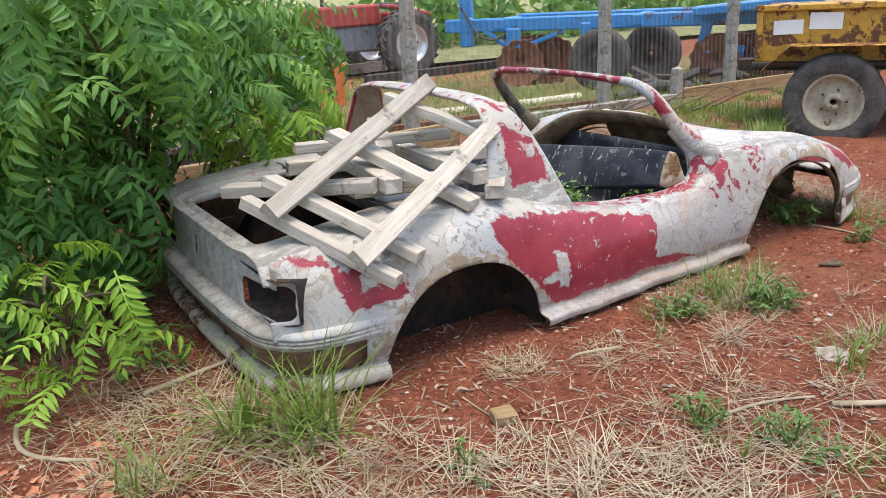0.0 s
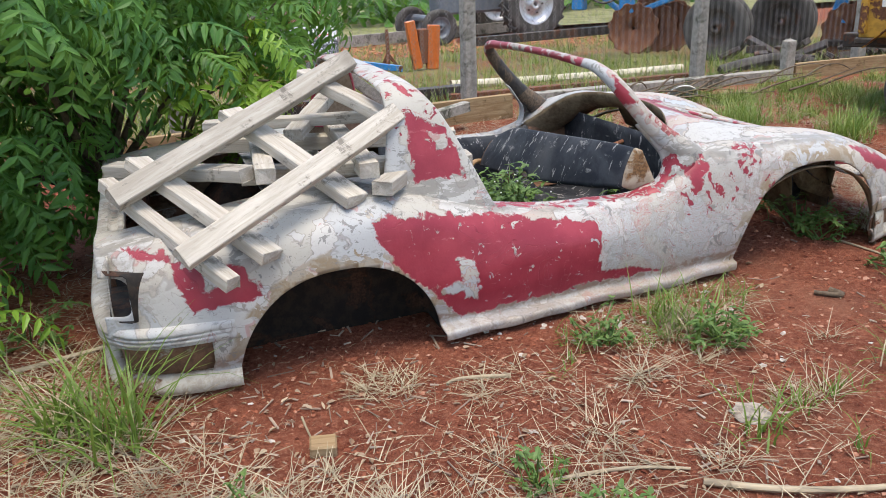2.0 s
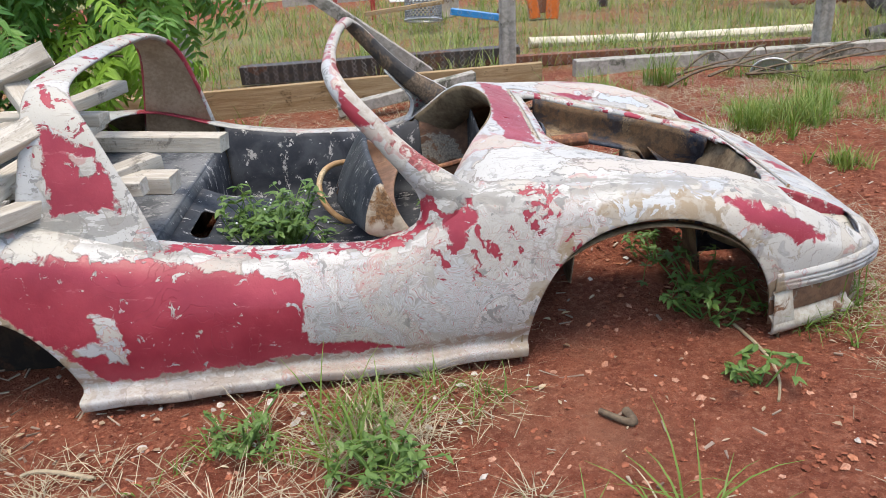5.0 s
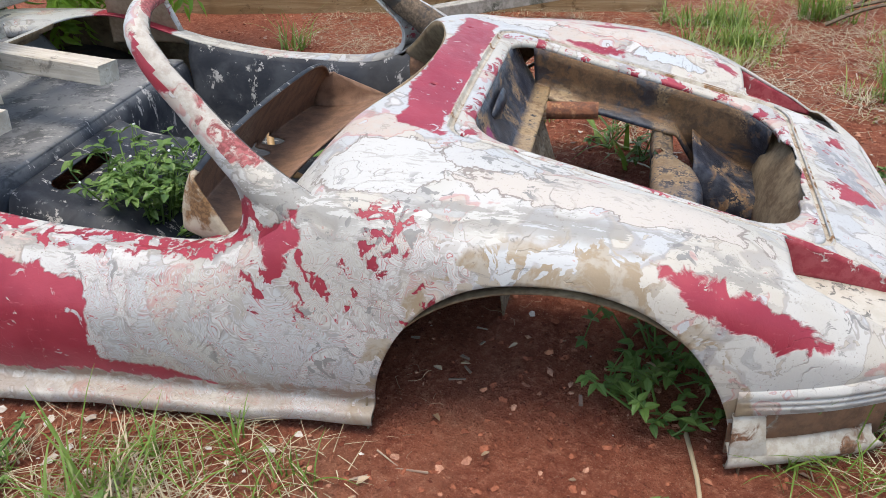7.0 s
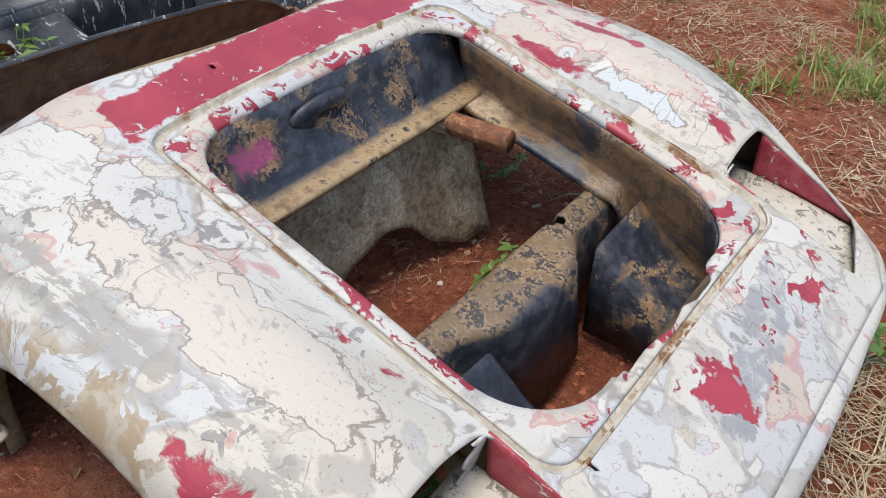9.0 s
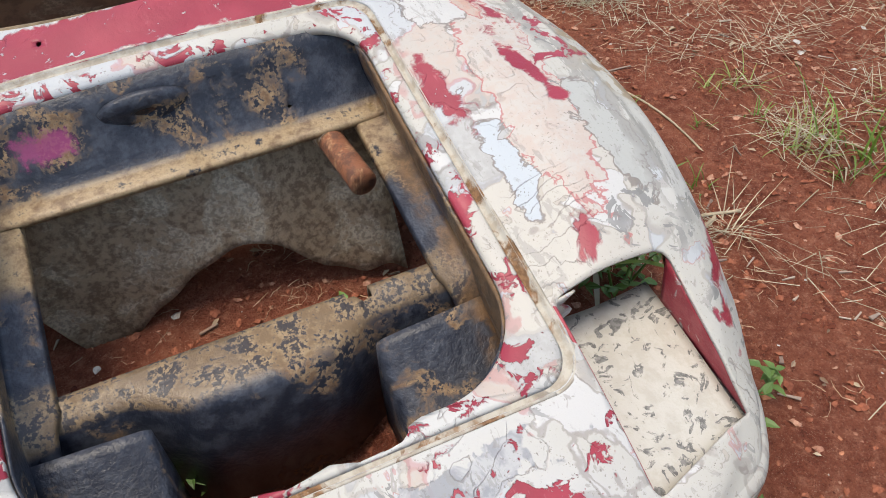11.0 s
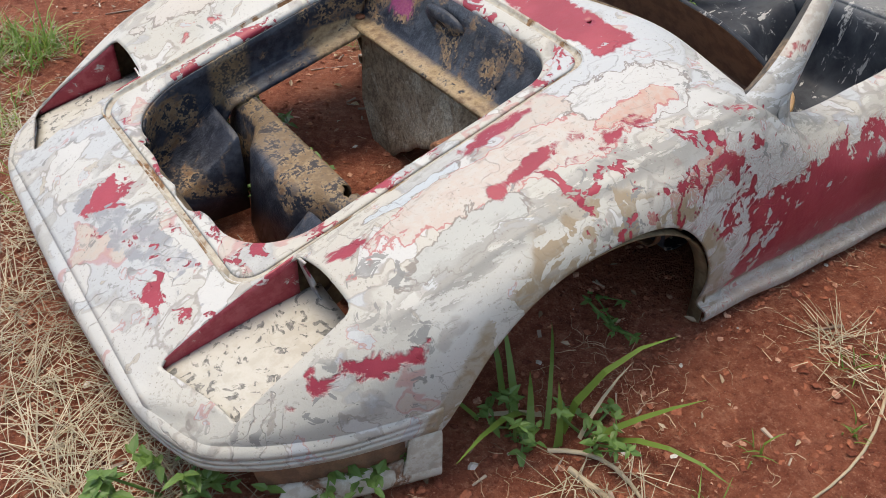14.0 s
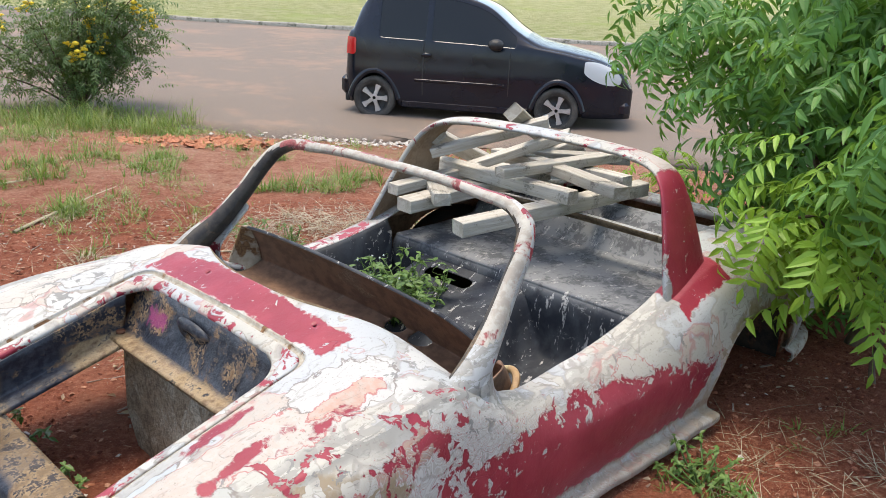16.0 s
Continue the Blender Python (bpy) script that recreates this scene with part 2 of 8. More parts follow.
    solid_red = [
        sdf_poly([(-1.45, 0.55), (-1.45, 0.42), (-1.30, 0.26), (-1.18, 0.10), (-0.50, 0.115), (-0.50, 0.37), (-0.98, 0.48)], -1),
        sdf_poly([(-2.17, 0.50), (-2.13, 0.31), (-1.90, 0.36), (-1.95, 0.46)], -1),
        sdf_poly([(-2.30, 0.55), (-2.28, 0.52), (-2.18, 0.51), (-2.19, 0.535)], -1),
        sdf_poly([(-1.25, 0.87), (-1.25, 0.63), (-1.05, 0.62), (-1.10, 0.80)], -1),
        sdf_poly([(-0.03, 0.50), (0.06, 0.56), (0.06, 0.50), (0.0, 0.42)], -1),
        m.math("ADD", sdf_poly([(0.82, 0.512), (0.88, 0.525), (1.05, 0.47), (1.13, 0.415), (1.31, 0.315), (1.14, 0.325), (0.97, 0.395)], -1), 0.016),
        sdf_poly([(1.27, 0.335), (1.20, 0.382), (1.14, 0.402), (1.08, 0.415), (1.09, 0.395), (1.167, 0.368)], 1), sdf_poly([(0.03, 0.11), (-0.05, 0.27), (-0.5, 0.32), (-1.0, 0.30), (-0.95, 0.10)], 1),
        sdf_poly([(-1.38, 0.30), (-1.60, 0.20), (-1.42, 0.06), (-1.28, 0.06)], 1),
        sdf_box((0.270, 0.0, 0.65), (0.056, 0.46, 0.1)), sdf_box((-1.24, 0.72, 0.74), (0.15, 0.12, 0.27)), 
        blob("xy", (0.66, 0.482), (0.085, 0.024), 5), blob("xy", (0.70, 0.66), (0.11, 0.016), 8), blob("xy", (1.09, 0.578), (0.032, 0.018), -20), blob("xy", (0.47, 0.69), (0.07, 0.010), 6), sdf_box((-0.22, -0.62, 0.87), (0.10, 0.12, 0.06)), sdf_poly([(-0.62, 0.115), (-0.62, 0.17), (-0.42, 0.15), (-0.20, 0.118)], -1),
    ]
    d = None
    for v in solid_red:
        d = v if d is None else m.math("MINIMUM", d, v)
    for c, h in (((-1.10, -0.9, 0.25), (0.032, 0.2, 0.085)), ((-1.17, -0.9, 0.22), (0.06, 0.2, 0.018)), ((-1.13, -0.7, 0.76), (0.03, 0.15, 0.035)), ((-2.04, -0.9, 0.43), (0.035, 0.2, 0.035))):
        d = m.math("MAXIMUM", d, m.math("MULTIPLY", sdf_box(c, h), -1.0))
    d = m.math("ADD", d, m.math("MULTIPLY", m.math("SUBTRACT", n3, 0.5), 0.07))
    mask = m.step(d, 0.006, -0.004)
    mottled = [
        (sdf_poly([(0.12, 0.11), (0.14, 0.47), (-0.35, 0.41), (-1.22, 0.49), (-1.36, 0.42), (-1.06, 0.10)], 1), 0.44), (sdf_box((-0.34, 0.08, 0.97), (0.07, 0.56, 0.035)), 0.44), (sdf_box((-1.25, 0, 0.98), (0.2, 0.62, 0.1)), 0.575),
        (sdf_box((-0.5, -0.74, 0.45), (0.55, 0.045, 0.045)), 0.485), (sdf_box((1.38, 0.17, 0.33), (0.075, 0.36, 0.1)), 0.545), (sdf_box((0.808, 0, 0.5), (0.455, 0.437, 0.3)), 0.525), (sdf_box((0.4, 0.8, 0.45), (0.3, 0.2, 0.15)), 0.53),
        (sdf_box((0.14, -0.8, 0.45), (0.28, 0.2, 0.13)), 0.555), (sdf_box((-1.15, -0.7, 0.9), (0.2, 0.2, 0.15)), 0.56), (sdf_box((-0.1, 0.72, 0.75), (0.3, 0.15, 0.25)), 0.60),
    ]
    for v, th in mottled:
        mask = m.math("MAXIMUM", mask, m.math("MULTIPLY", m.step(m.math("ADD", v, m.math("MULTIPLY", m.math("SUBTRACT", n3, 0.5), 0.12)), 0.004, -0.004), m.step(m.math("ADD", m.math("MULTIPLY", n2, 0.55), m.math("MULTIPLY", n3, 0.45)), th, th + 0.018)))
    chips = m.math("MULTIPLY", m.step(m.noise(26.0, 4, 0.6, 1.0), 0.37, 0.35), m.step(n2, 0.52, 0.42))
    mask = m.math("MULTIPLY", mask, m.math("SUBTRACT", 1.0, chips))
    dull = m.t.nodes.new("ShaderNodeHueSaturation")
    dull.inputs["Value"].default_value = 0.88
    m.put(dull.inputs["Color"], col)
    m.colour(m.mix(mask, dull.outputs[0], red))
    m.rough(m.math("ADD", m.math("MULTIPLY", n3, 0.4), m.math("SUBTRACT", 0.36, m.math("MULTIPLY", mask, 0.14))))
    h = m.math("ADD", m.math("MULTIPLY", m.math("SUBTRACT", 1.0, mask), 0.6), m.math("ADD", m.math("MULTIPLY", fine, 0.25), m.math("ADD", m.math("MULTIPLY", n2, 0.5), m.math("MULTIPLY", line, -0.5))))
    m.bump(h, 0.8, 0.004)
    return m.m


PAINT = paint_material()
HOOP_IN = simple("bare_tan_resin", (0.22, 0.145, 0.09), (0.36, 0.26, 0.18), 7, 0.75, bump=0.5)
BROWN = simple("rusty_raw_fibreglass", (0.10, 0.065, 0.035), (0.24, 0.18, 0.11), 10, 0.8, bump=0.6)


def patchy(name, base, dark, stain, s1=5.0, s2=22.0, lo=0.52, hi=0.6, rough=0.5, bump=0.4):
    m = Mat(name, rough)
    w = m.warp(8.0, 0.15)
    a, b, c = m.noise(s1, 5, 0.6, 0.5, co=w), m.noise(s2, 5, 0.65), m.noise(110.0, 4)
    col = m.mix(m.step(b, 0.4, 0.62), base, dark)
    col = m.mix(m.math("MULTIPLY", m.step(a, lo, hi), m.step(b, 0.34, 0.46)), col, m.mix(m.step(c, 0.4, 0.6), stain, tuple(k * 0.6 for k in stain)))
    m.colour(col)
    m.rough(m.math("ADD", rough - 0.1, m.math("MULTIPLY", m.step(a, lo, hi), 0.35)))
    m.bump(m.math("ADD", b, c), bump, 0.003)
    return m.m


def scuffed_black():
    m = Mat("scuffed_black_resin", 0.5)
    a, b = m.noise(6.0, 5, 0.6, 0.5), m.noise(45.0, 5, 0.7)
    n = m.noise(18.0, 5, 0.65, co=m.stretch((1.0, 0.35, 1.0)))
    col = m.mix(m.step(a, 0.4, 0.65), (0.012, 0.015, 0.022), (0.045, 0.050, 0.058))
    col = m.mix(m.math("MULTIPLY", m.step(n, 0.60, 0.68), m.step(b, 0.42, 0.55)), col, (0.24, 0.24, 0.23))
    col = m.mix(m.step(m.noise(2.5, 4), 0.54, 0.7, 0, 0.4), col, (0.085, 0.082, 0.078))
    x, y, z = m.xyz()
    shelf = m.math("MULTIPLY", m.step(x, -1.0, -1.05), m.step(z, 0.38, 0.40))
    worn = m.math("ADD", m.math("MULTIPLY", a, 0.5), m.math("MULTIPLY", m.noise(22.0, 6, 0.7, 1.5), 0.5))
    col = m.mix(m.math("MULTIPLY", shelf, m.step(worn, 0.44, 0.52, 0.4, 0.95)), col, (0.19, 0.195, 0.20))
    # pale scratches
    sc = m.noise(14.0, 5, 0.7, 0.4, co=m.stretch((1.0, 2.2, 0.5)))
    m.colour(m.mix(m.math("MULTIPLY", m.step(sc, 0.595, 0.62), m.step(b, 0.40, 0.5)), col, (0.36, 0.35, 0.33)))
    m.rough(m.math("ADD", 0.50, m.math("MULTIPLY", b, 0.35)))
    m.bump(b, 0.35, 0.003)
    return m.m


def liner_material():
    m = Mat("stained_liner", 0.55)
    w = m.warp(9.0, 0.12)
    a, b, c = m.noise(5.5, 5, 0.62, 0.6, co=w), m.noise(26.0, 5, 0.7), m.noise(120.0, 4)
    x, y, z = m.xyz()
    col = m.mix(m.step(b, 0.4, 0.65), (0.012, 0.015, 0.024), (0.04, 0.045, 0.058))
    tan = m.mix(m.step(b, 0.35, 0.7), (0.30, 0.21, 0.12), (0.13, 0.07, 0.035))
    speck = m.math("ADD", m.math("MULTIPLY", b, 0.6), m.math("MULTIPLY", c, 0.4))
    col = m.mix(m.math("MULTIPLY", m.step(a, 0.50, 0.60), m.step(speck, 0.45, 0.52)), col, tan)
    ledge = m.math("MULTIPLY", m.step(z, 0.462, 0.450), m.step(m.math("SUBTRACT", x, 0.62), 0.06, 0.0))
    col = m.mix(m.math("MULTIPLY", ledge, m.step(b, 0.32, 0.45)), col, m.mix(m.step(b, 0.42, 0.66), (0.30, 0.215, 0.12), (0.14, 0.085, 0.045)))
    ridge = m.math("MULTIPLY", m.step(m.math("ABSOLUTE", m.math("SUBTRACT", x, 0.915)), 0.075, 0.045), m.step(z, 0.285, 0.30))
    col = m.mix(m.math("MULTIPLY", ridge, m.step(speck, 0.44, 0.52, 0.1, 0.9)), col, m.mix(m.step(b, 0.4, 0.6), (0.27, 0.19, 0.105), (0.15, 0.10, 0.055)))
    flank = m.math("MULTIPLY", m.step(y, 0.36, 0.40), m.step(x, 0.44, 0.47))
    col = m.mix(m.math("MULTIPLY", flank, m.step(a, 0.42, 0.50, 0.15, 0.9)), col, m.mix(m.step(b, 0.38, 0.62), (0.17, 0.095, 0.045), (0.075, 0.045, 0.025)))
    px = m.math("MAXIMUM", m.math("SUBTRACT", m.math("ABSOLUTE", m.math("SUBTRACT", y, -0.26)), 0.05), m.math("SUBTRACT", m.math("ABSOLUTE", m.math("SUBTRACT", z, 0.535)), 0.022))
    px = m.math("ADD", px, m.math("MULTIPLY", m.math("SUBTRACT", b, 0.5), 0.09))
    col = m.mix(m.math("MULTIPLY", m.step(px, 0.010, -0.010, 0, 0.85), m.step(x, 0.5, 0.48)), col, (0.26, 0.045, 0.13))
    m.colour(col)
    m.rough(m.step(a, 0.45, 0.6, 0.38, 0.8))
    m.bump(m.math("ADD", b, c), 0.5, 0.004)
    return m.m


BLACK = scuffed_black()
CAP = patchy("stained_cream_moulding", (0.42, 0.36, 0.27), (0.34, 0.28, 0.20), (0.24, 0.13, 0.06), 6, 24, 0.52, 0.60, 0.7)
LINER = liner_material()
FIBRE = patchy("raw_fibreglass_mat", (0.235, 0.175, 0.115), (0.12, 0.082, 0.05), (0.38, 0.32, 0.24), 9, 55, 0.46, 0.60, 0.85, 1.0)
RUST = patchy("rusty_steel", (0.20, 0.075, 0.035), (0.11, 0.045, 0.025), (0.34, 0.17, 0.09), 12, 40, 0.55, 0.65, 0.85, 0.7)
FADED = patchy("faded_primer_with_red_traces", (0.43, 0.40, 0.35), (0.33, 0.29, 0.245), (0.33, 0.10, 0.10), 9, 30, 0.56, 0.62, 0.7)
BUCKET = patchy("spotted_cream_primer", (0.43, 0.41, 0.355), (0.38, 0.355, 0.30), (0.20, 0.195, 0.18), 38, 26, 0.55, 0.59, 0.7)
CHANNEL = patchy("stained_cream_channel", (0.40, 0.37, 0.31), (0.30, 0.26, 0.20), (0.22, 0.12, 0.06), 9, 34, 0.52, 0.60, 0.75)
PAINT_RED = patchy("thin_red_paint", (0.27, 0.025, 0.04), (0.34, 0.06, 0.07), (0.55, 0.50, 0.45), 14, 30, 0.6, 0.64, 0.55)
VALANCE = patchy("rusty_chipped_primer", (0.44, 0.41, 0.35), (0.34, 0.30, 0.24), (0.20, 0.10, 0.055), 6, 40, 0.50, 0.56, 0.8)
RECESS = patchy("rust_brown_filler", (0.20, 0.105, 0.06), (0.13, 0.07, 0.042), (0.34, 0.30, 0.24), 5, 30, 0.56, 0.60, 0.85, 0.7)
PILLAR = patchy("dark_brown_resin", (0.05, 0.042, 0.036), (0.028, 0.025, 0.024), (0.17, 0.12, 0.08), 7, 30, 0.52, 0.62, 0.65)
DASH = patchy("stained_brown_moulding", (0.235, 0.135, 0.085), (0.155, 0.088, 0.056), (0.33, 0.24, 0.17), 5, 20, 0.60, 0.70, 0.75)
TAN = patchy("sun_bleached_tan_plastic", (0.42, 0.27, 0.13), (0.33, 0.2, 0.1), (0.5, 0.4, 0.25))
# near-black that puts the shade of deep hollows into the colour
SHADE_BLACK = patchy("near_black_shade", (0.014, 0.012, 0.011), (0.035, 0.025, 0.018), (0.08, 0.04, 0.025), rough=0.97)


def asphalt_material():
    m = Mat("dusty_asphalt", 0.85, 0, 0.3)
    a, b, c = m.noise(0.35, 5, 0.6), m.noise(3.0, 5, 0.65), m.noise(60.0, 4)
    col = m.mix(m.step(c, 0.35, 0.65), (0.125, 0.098, 0.080), (0.20, 0.155, 0.125))
    col = m.mix(m.step(m.math("ADD", m.math("MULTIPLY", a, 0.6), m.math("MULTIPLY", b, 0.4)), 0.48, 0.62, 0, 0.75), col, (0.25, 0.165, 0.118))
    m.colour(col)
    m.bump(c, 0.4, 0.006)
    return m.m


def lawn_material():
    m = Mat("pale_grass_field", 0.9, 0, 0.1)
    a, b, c = m.noise(0.25, 5, 0.6), m.noise(2.2, 6, 0.7), m.noise(18.0, 5, 0.8)
    col = m.mix(m.step(b, 0.35, 0.65), (0.27, 0.29, 0.12), (0.42, 0.40, 0.22))
    col = m.mix(m.step(a, 0.5, 0.7, 0, 0.7), col, (0.29, 0.35, 0.11))
    col = m.mix(m.step(c, 0.5, 0.7, 0, 0.5), col, (0.46, 0.42, 0.24))
    m.colour(col)
    m.bump(m.math("ADD", b, c), 1.0, 0.12)
    return m.m


def leaf_material(name, c1, c2, c3, trans=0.3):
    m = Mat(name, 0.45, 0, 0.4)
    r = m.random(True)
    n = m.noise(3.0, 3)
    col = m.mix(r, c1, c2)
    col = m.mix(m.step(n, 0.5, 0.7, 0, 0.8), col, c3)
    m.colour(col)
    t = m.t.nodes.new("ShaderNodeBsdfTranslucent")
    m.put(t.inputs[0], m.mix(0.5, col, (0.20, 0.30, 0.03)))
    x = m.t.nodes.new("ShaderNodeMixShader")
    x.inputs[0].default_value = trans
    m.t.links.new(m.b.outputs[0], x.inputs[1])
    m.t.links.new(t.outputs[0], x.inputs[2])
    m.t.links.new(x.outputs[0], m.t.nodes["Material Output"].inputs[0])
    return m.m


def enamel(name, c, rough=0.45, chip=(0.14, 0.06, 0.03), amount=0.62):
    return patchy(name, c, tuple(k * 0.75 for k in c), chip, 4, 24, amount, amount + 0.04, rough, 0.3)


GRASS_PALE = leaf_material("pale_grass_blade", (0.20, 0.26, 0.06), (0.30, 0.34, 0.11), (0.26, 0.25, 0.10))
ASPHALT, LAWN = asphalt_material(), lawn_material()
CONCRETE = patchy("weathered_concrete", (0.34, 0.32, 0.28), (0.24, 0.225, 0.19), (0.13, 0.13, 0.10), 5, 26, 0.52, 0.64, 0.9, 0.7)
WIRE = simple("galvanised_wire", (0.20, 0.19, 0.18), (0.34, 0.33, 0.31), 10, 0.6, 0.3)
LEAF = leaf_material("pinnate_leaf", (0.040, 0.145, 0.034), (0.115, 0.280, 0.055), (0.21, 0.41, 0.085), 0.46)
# pale sapling green, lightened further to paint daylight on the hanging shoot
LEAF_PALE = leaf_material("pale_and_lit_leaf", (0.20, 0.38, 0.04), (0.30, 0.48, 0.07), (0.15, 0.31, 0.035), 0.42)
WEED = leaf_material("weed_leaf", (0.085, 0.165, 0.04), (0.14, 0.235, 0.06), (0.07, 0.14, 0.035))
GRASS = leaf_material("green_grass_blade", (0.09, 0.17, 0.025), (0.17, 0.25, 0.05), (0.13, 0.20, 0.04))
STRAW = leaf_material("dry_straw", (0.27, 0.21, 0.13), (0.50, 0.42, 0.29), (0.19, 0.14, 0.085), 0.1)
BARK = patchy("grey_brown_bark", (0.13, 0.095, 0.06), (0.08, 0.055, 0.035), (0.19, 0.16, 0.12), 8, 30, 0.55, 0.66, 0.9, 0.8)
FLOWER = simple("yellow_petal", (0.75, 0.50, 0.02), (0.80, 0.60, 0.05), 20, 0.6)
TYRE = simple("dusty_rubber", (0.035, 0.033, 0.031), (0.10, 0.092, 0.082), 6, 0.9)
BLUE = enamel("faded_blue_enamel", (0.02, 0.22, 0.52))
YELLOW = enamel("rusty_yellow_paint", (0.50, 0.27, 0.035), 0.55, (0.15, 0.06, 0.03), 0.5)
ORANGE = enamel("orange_enamel", (0.62, 0.15, 0.03))
REDPAINT = enamel("faded_red_enamel", (0.35, 0.05, 0.04))
GREYPAINT = enamel("grey_enamel", (0.16, 0.18, 0.20))
DARKSTEEL = patchy("dark_oily_steel", (0.03, 0.027, 0.025), (0.06, 0.045, 0.035), (0.13, 0.06, 0.035), 6, 25, 0.55, 0.62, 0.65)
WHITEPLASTIC = simple("white_plastic", (0.66, 0.66, 0.64), (0.74, 0.74, 0.72), 8, 0.5)
PALE = simple("cream_plastic_pipe", (0.55, 0.49, 0.36), (0.64, 0.58, 0.46), 8, 0.6)
SILVER = simple("silver_alloy", (0.45, 0.45, 0.46), (0.55, 0.55, 0.56), 14, 0.35, 0.6)
CREAM_RIM = enamel("dirty_cream_rim_paint", (0.36, 0.32, 0.23), 0.7, (0.18, 0.12, 0.08), 0.58)
SIGN_RED = simple("sign_red_paint", (0.55, 0.03, 0.03), (0.60, 0.05, 0.05), 10, 0.6)
CHIP = simple("terracotta_fragment", (0.34, 0.12, 0.06), (0.46, 0.20, 0.11), 30, 0.9)
PEBBLE = simple("pale_pebble", (0.30, 0.24, 0.19), (0.58, 0.54, 0.49), 14, 0.8)


def soil_material():
    m = Mat("red_soil", 0.95, 0, 0.12)
    a, b, c, d = m.noise(0.8, 5, 0.6), m.noise(6.0, 6, 0.7), m.noise(38.0, 6, 0.75), m.noise(190.0, 4, 0.8)
    v = m.voronoi(55.0)
    col = m.mix(m.step(b, 0.35, 0.65), (0.190, 0.054, 0.031), (0.285, 0.093, 0.053))
    col = m.mix(m.step(c, 0.46, 0.70, 0, 0.8), col, (0.40, 0.17, 0.105))
    col = m.mix(m.step(c, 0.44, 0.30, 0, 0.7), col, (0.10, 0.028, 0.017))
    col = m.mix(m.step(d, 0.57, 0.69, 0, 0.7), col, (0.48, 0.29, 0.20))
    col = m.mix(m.step(d, 0.43, 0.32, 0, 0.75), col, (0.075, 0.023, 0.015))
    col = m.mix(m.step(a, 0.55, 0.72, 0, 0.5), col, (0.31, 0.155, 0.095))
    # the machinery yard is half grown over; the street side is paler and dustier
    x, y, z = m.xyz()
    v_car = m.math("ADD", m.math("MULTIPLY", x, -0.5225), m.math("MULTIPLY_ADD", y, 0.8526, -3.5274))
    over = m.math("MULTIPLY", m.math("MULTIPLY", m.step(v_car, 3.5, 4.6), m.step(v_car, 12.5, 10.0)), m.step(m.math("ADD", m.math("MULTIPLY", a, 0.5), m.math("MULTIPLY", b, 0.5)), 0.42, 0.56, 0.2, 0.85))
    col = m.mix(over, col, m.mix(m.step(c, 0.4, 0.6), (0.13, 0.16, 0.05), (0.27, 0.25, 0.12)))
    dusty = m.math("MULTIPLY", m.step(y, 2.0, 0.6), m.step(m.math("ADD", m.math("MULTIPLY", a, 0.4), m.math("MULTIPLY", b, 0.6)), 0.40, 0.60, 0.25, 0.8))
    col = m.mix(dusty, col, m.mix(m.step(c, 0.4, 0.62), (0.30, 0.155, 0.105), (0.40, 0.25, 0.18)))
    m.colour(col)
    h = m.math("ADD", m.math("MULTIPLY", b, 0.8), m.math("ADD", m.math("MULTIPLY", c, 0.9), m.math("ADD", m.math("MULTIPLY", d, 0.35), m.math("MULTIPLY", m.step(v, 0.0, 0.35), -0.25))))
    m.bump(h, 1.0, 0.028)
    return m.m


SOIL = soil_material()


def crumb_material():
    m = Mat("loose_earth_crumbs", 0.95, 0, 0.1)
    r = m.random(True)
    col = m.mix(m.step(r, 0.0, 0.6), (0.11, 0.032, 0.020), (0.30, 0.105, 0.060))
    col = m.mix(m.step(r, 0.75, 0.95), col, (0.46, 0.25, 0.17))
    m.colour(m.mix(m.step(m.noise(120.0, 4), 0.4, 0.65, 0, 0.5), col, (0.16, 0.05, 0.03)))
    m.bump(m.noise(200.0, 4), 0.6, 0.003)
    return m.m


CRUMB = crumb_material()


# ---------------------------------------------------------------- mesh helpers
def part(name, bm, material, parent=None, label="", smooth=True):
    me = bpy.data.meshes.new(name)
    if isinstance(bm, tuple):
        me.from_pydata(*bm)
    else:
        bm.normal_update()
        bm.to_mesh(me)
        bm.free()
    for mt in (material if isinstance(material, (list, tuple)) else [material]):
        me.materials.append(mt)
    me.polygons.foreach_set("use_smooth", [smooth] * len(me.polygons))
    ob = new(name, me)
    ob.parent = parent
    if label:
        tagged(ob, label)
    return ob


def thing(name, label, category, m=Matrix(), group="", kind=""):
    ob = new(name)
    ob.matrix_world = m
    return tagged(ob, label, category, group, kind)


def solid(ob, thick, offset=-1.0, inner=None):
    s = ob.modifiers.new("thickness", "SOLIDIFY")
    s.thickness, s.offset, s.use_quality_normals = thick, offset, True
    if inner:
        ob.data.materials.append(inner)
        s.material_offset = 1
        s.material_offset_rim = 0
    return ob


def cr(x, xs, ys):
    """A smooth curve through the points (xs, ys)."""
    xs, ys = np.asarray(xs, float), np.asarray(ys, float)
    g = np.gradient(ys, xs)
    x = np.clip(x, xs[0], xs[-1])
    i = np.clip(np.searchsorted(xs, x, "right") - 1, 0, len(xs) - 2)
    h = xs[i + 1] - xs[i]
    t = (x - xs[i]) / h
    return ((2 * t**3 - 3 * t**2 + 1) * ys[i] + (t**3 - 2 * t**2 + t) * h * g[i]
            + (-2 * t**3 + 3 * t**2) * ys[i + 1] + (t**3 - t**2) * h * g[i + 1])


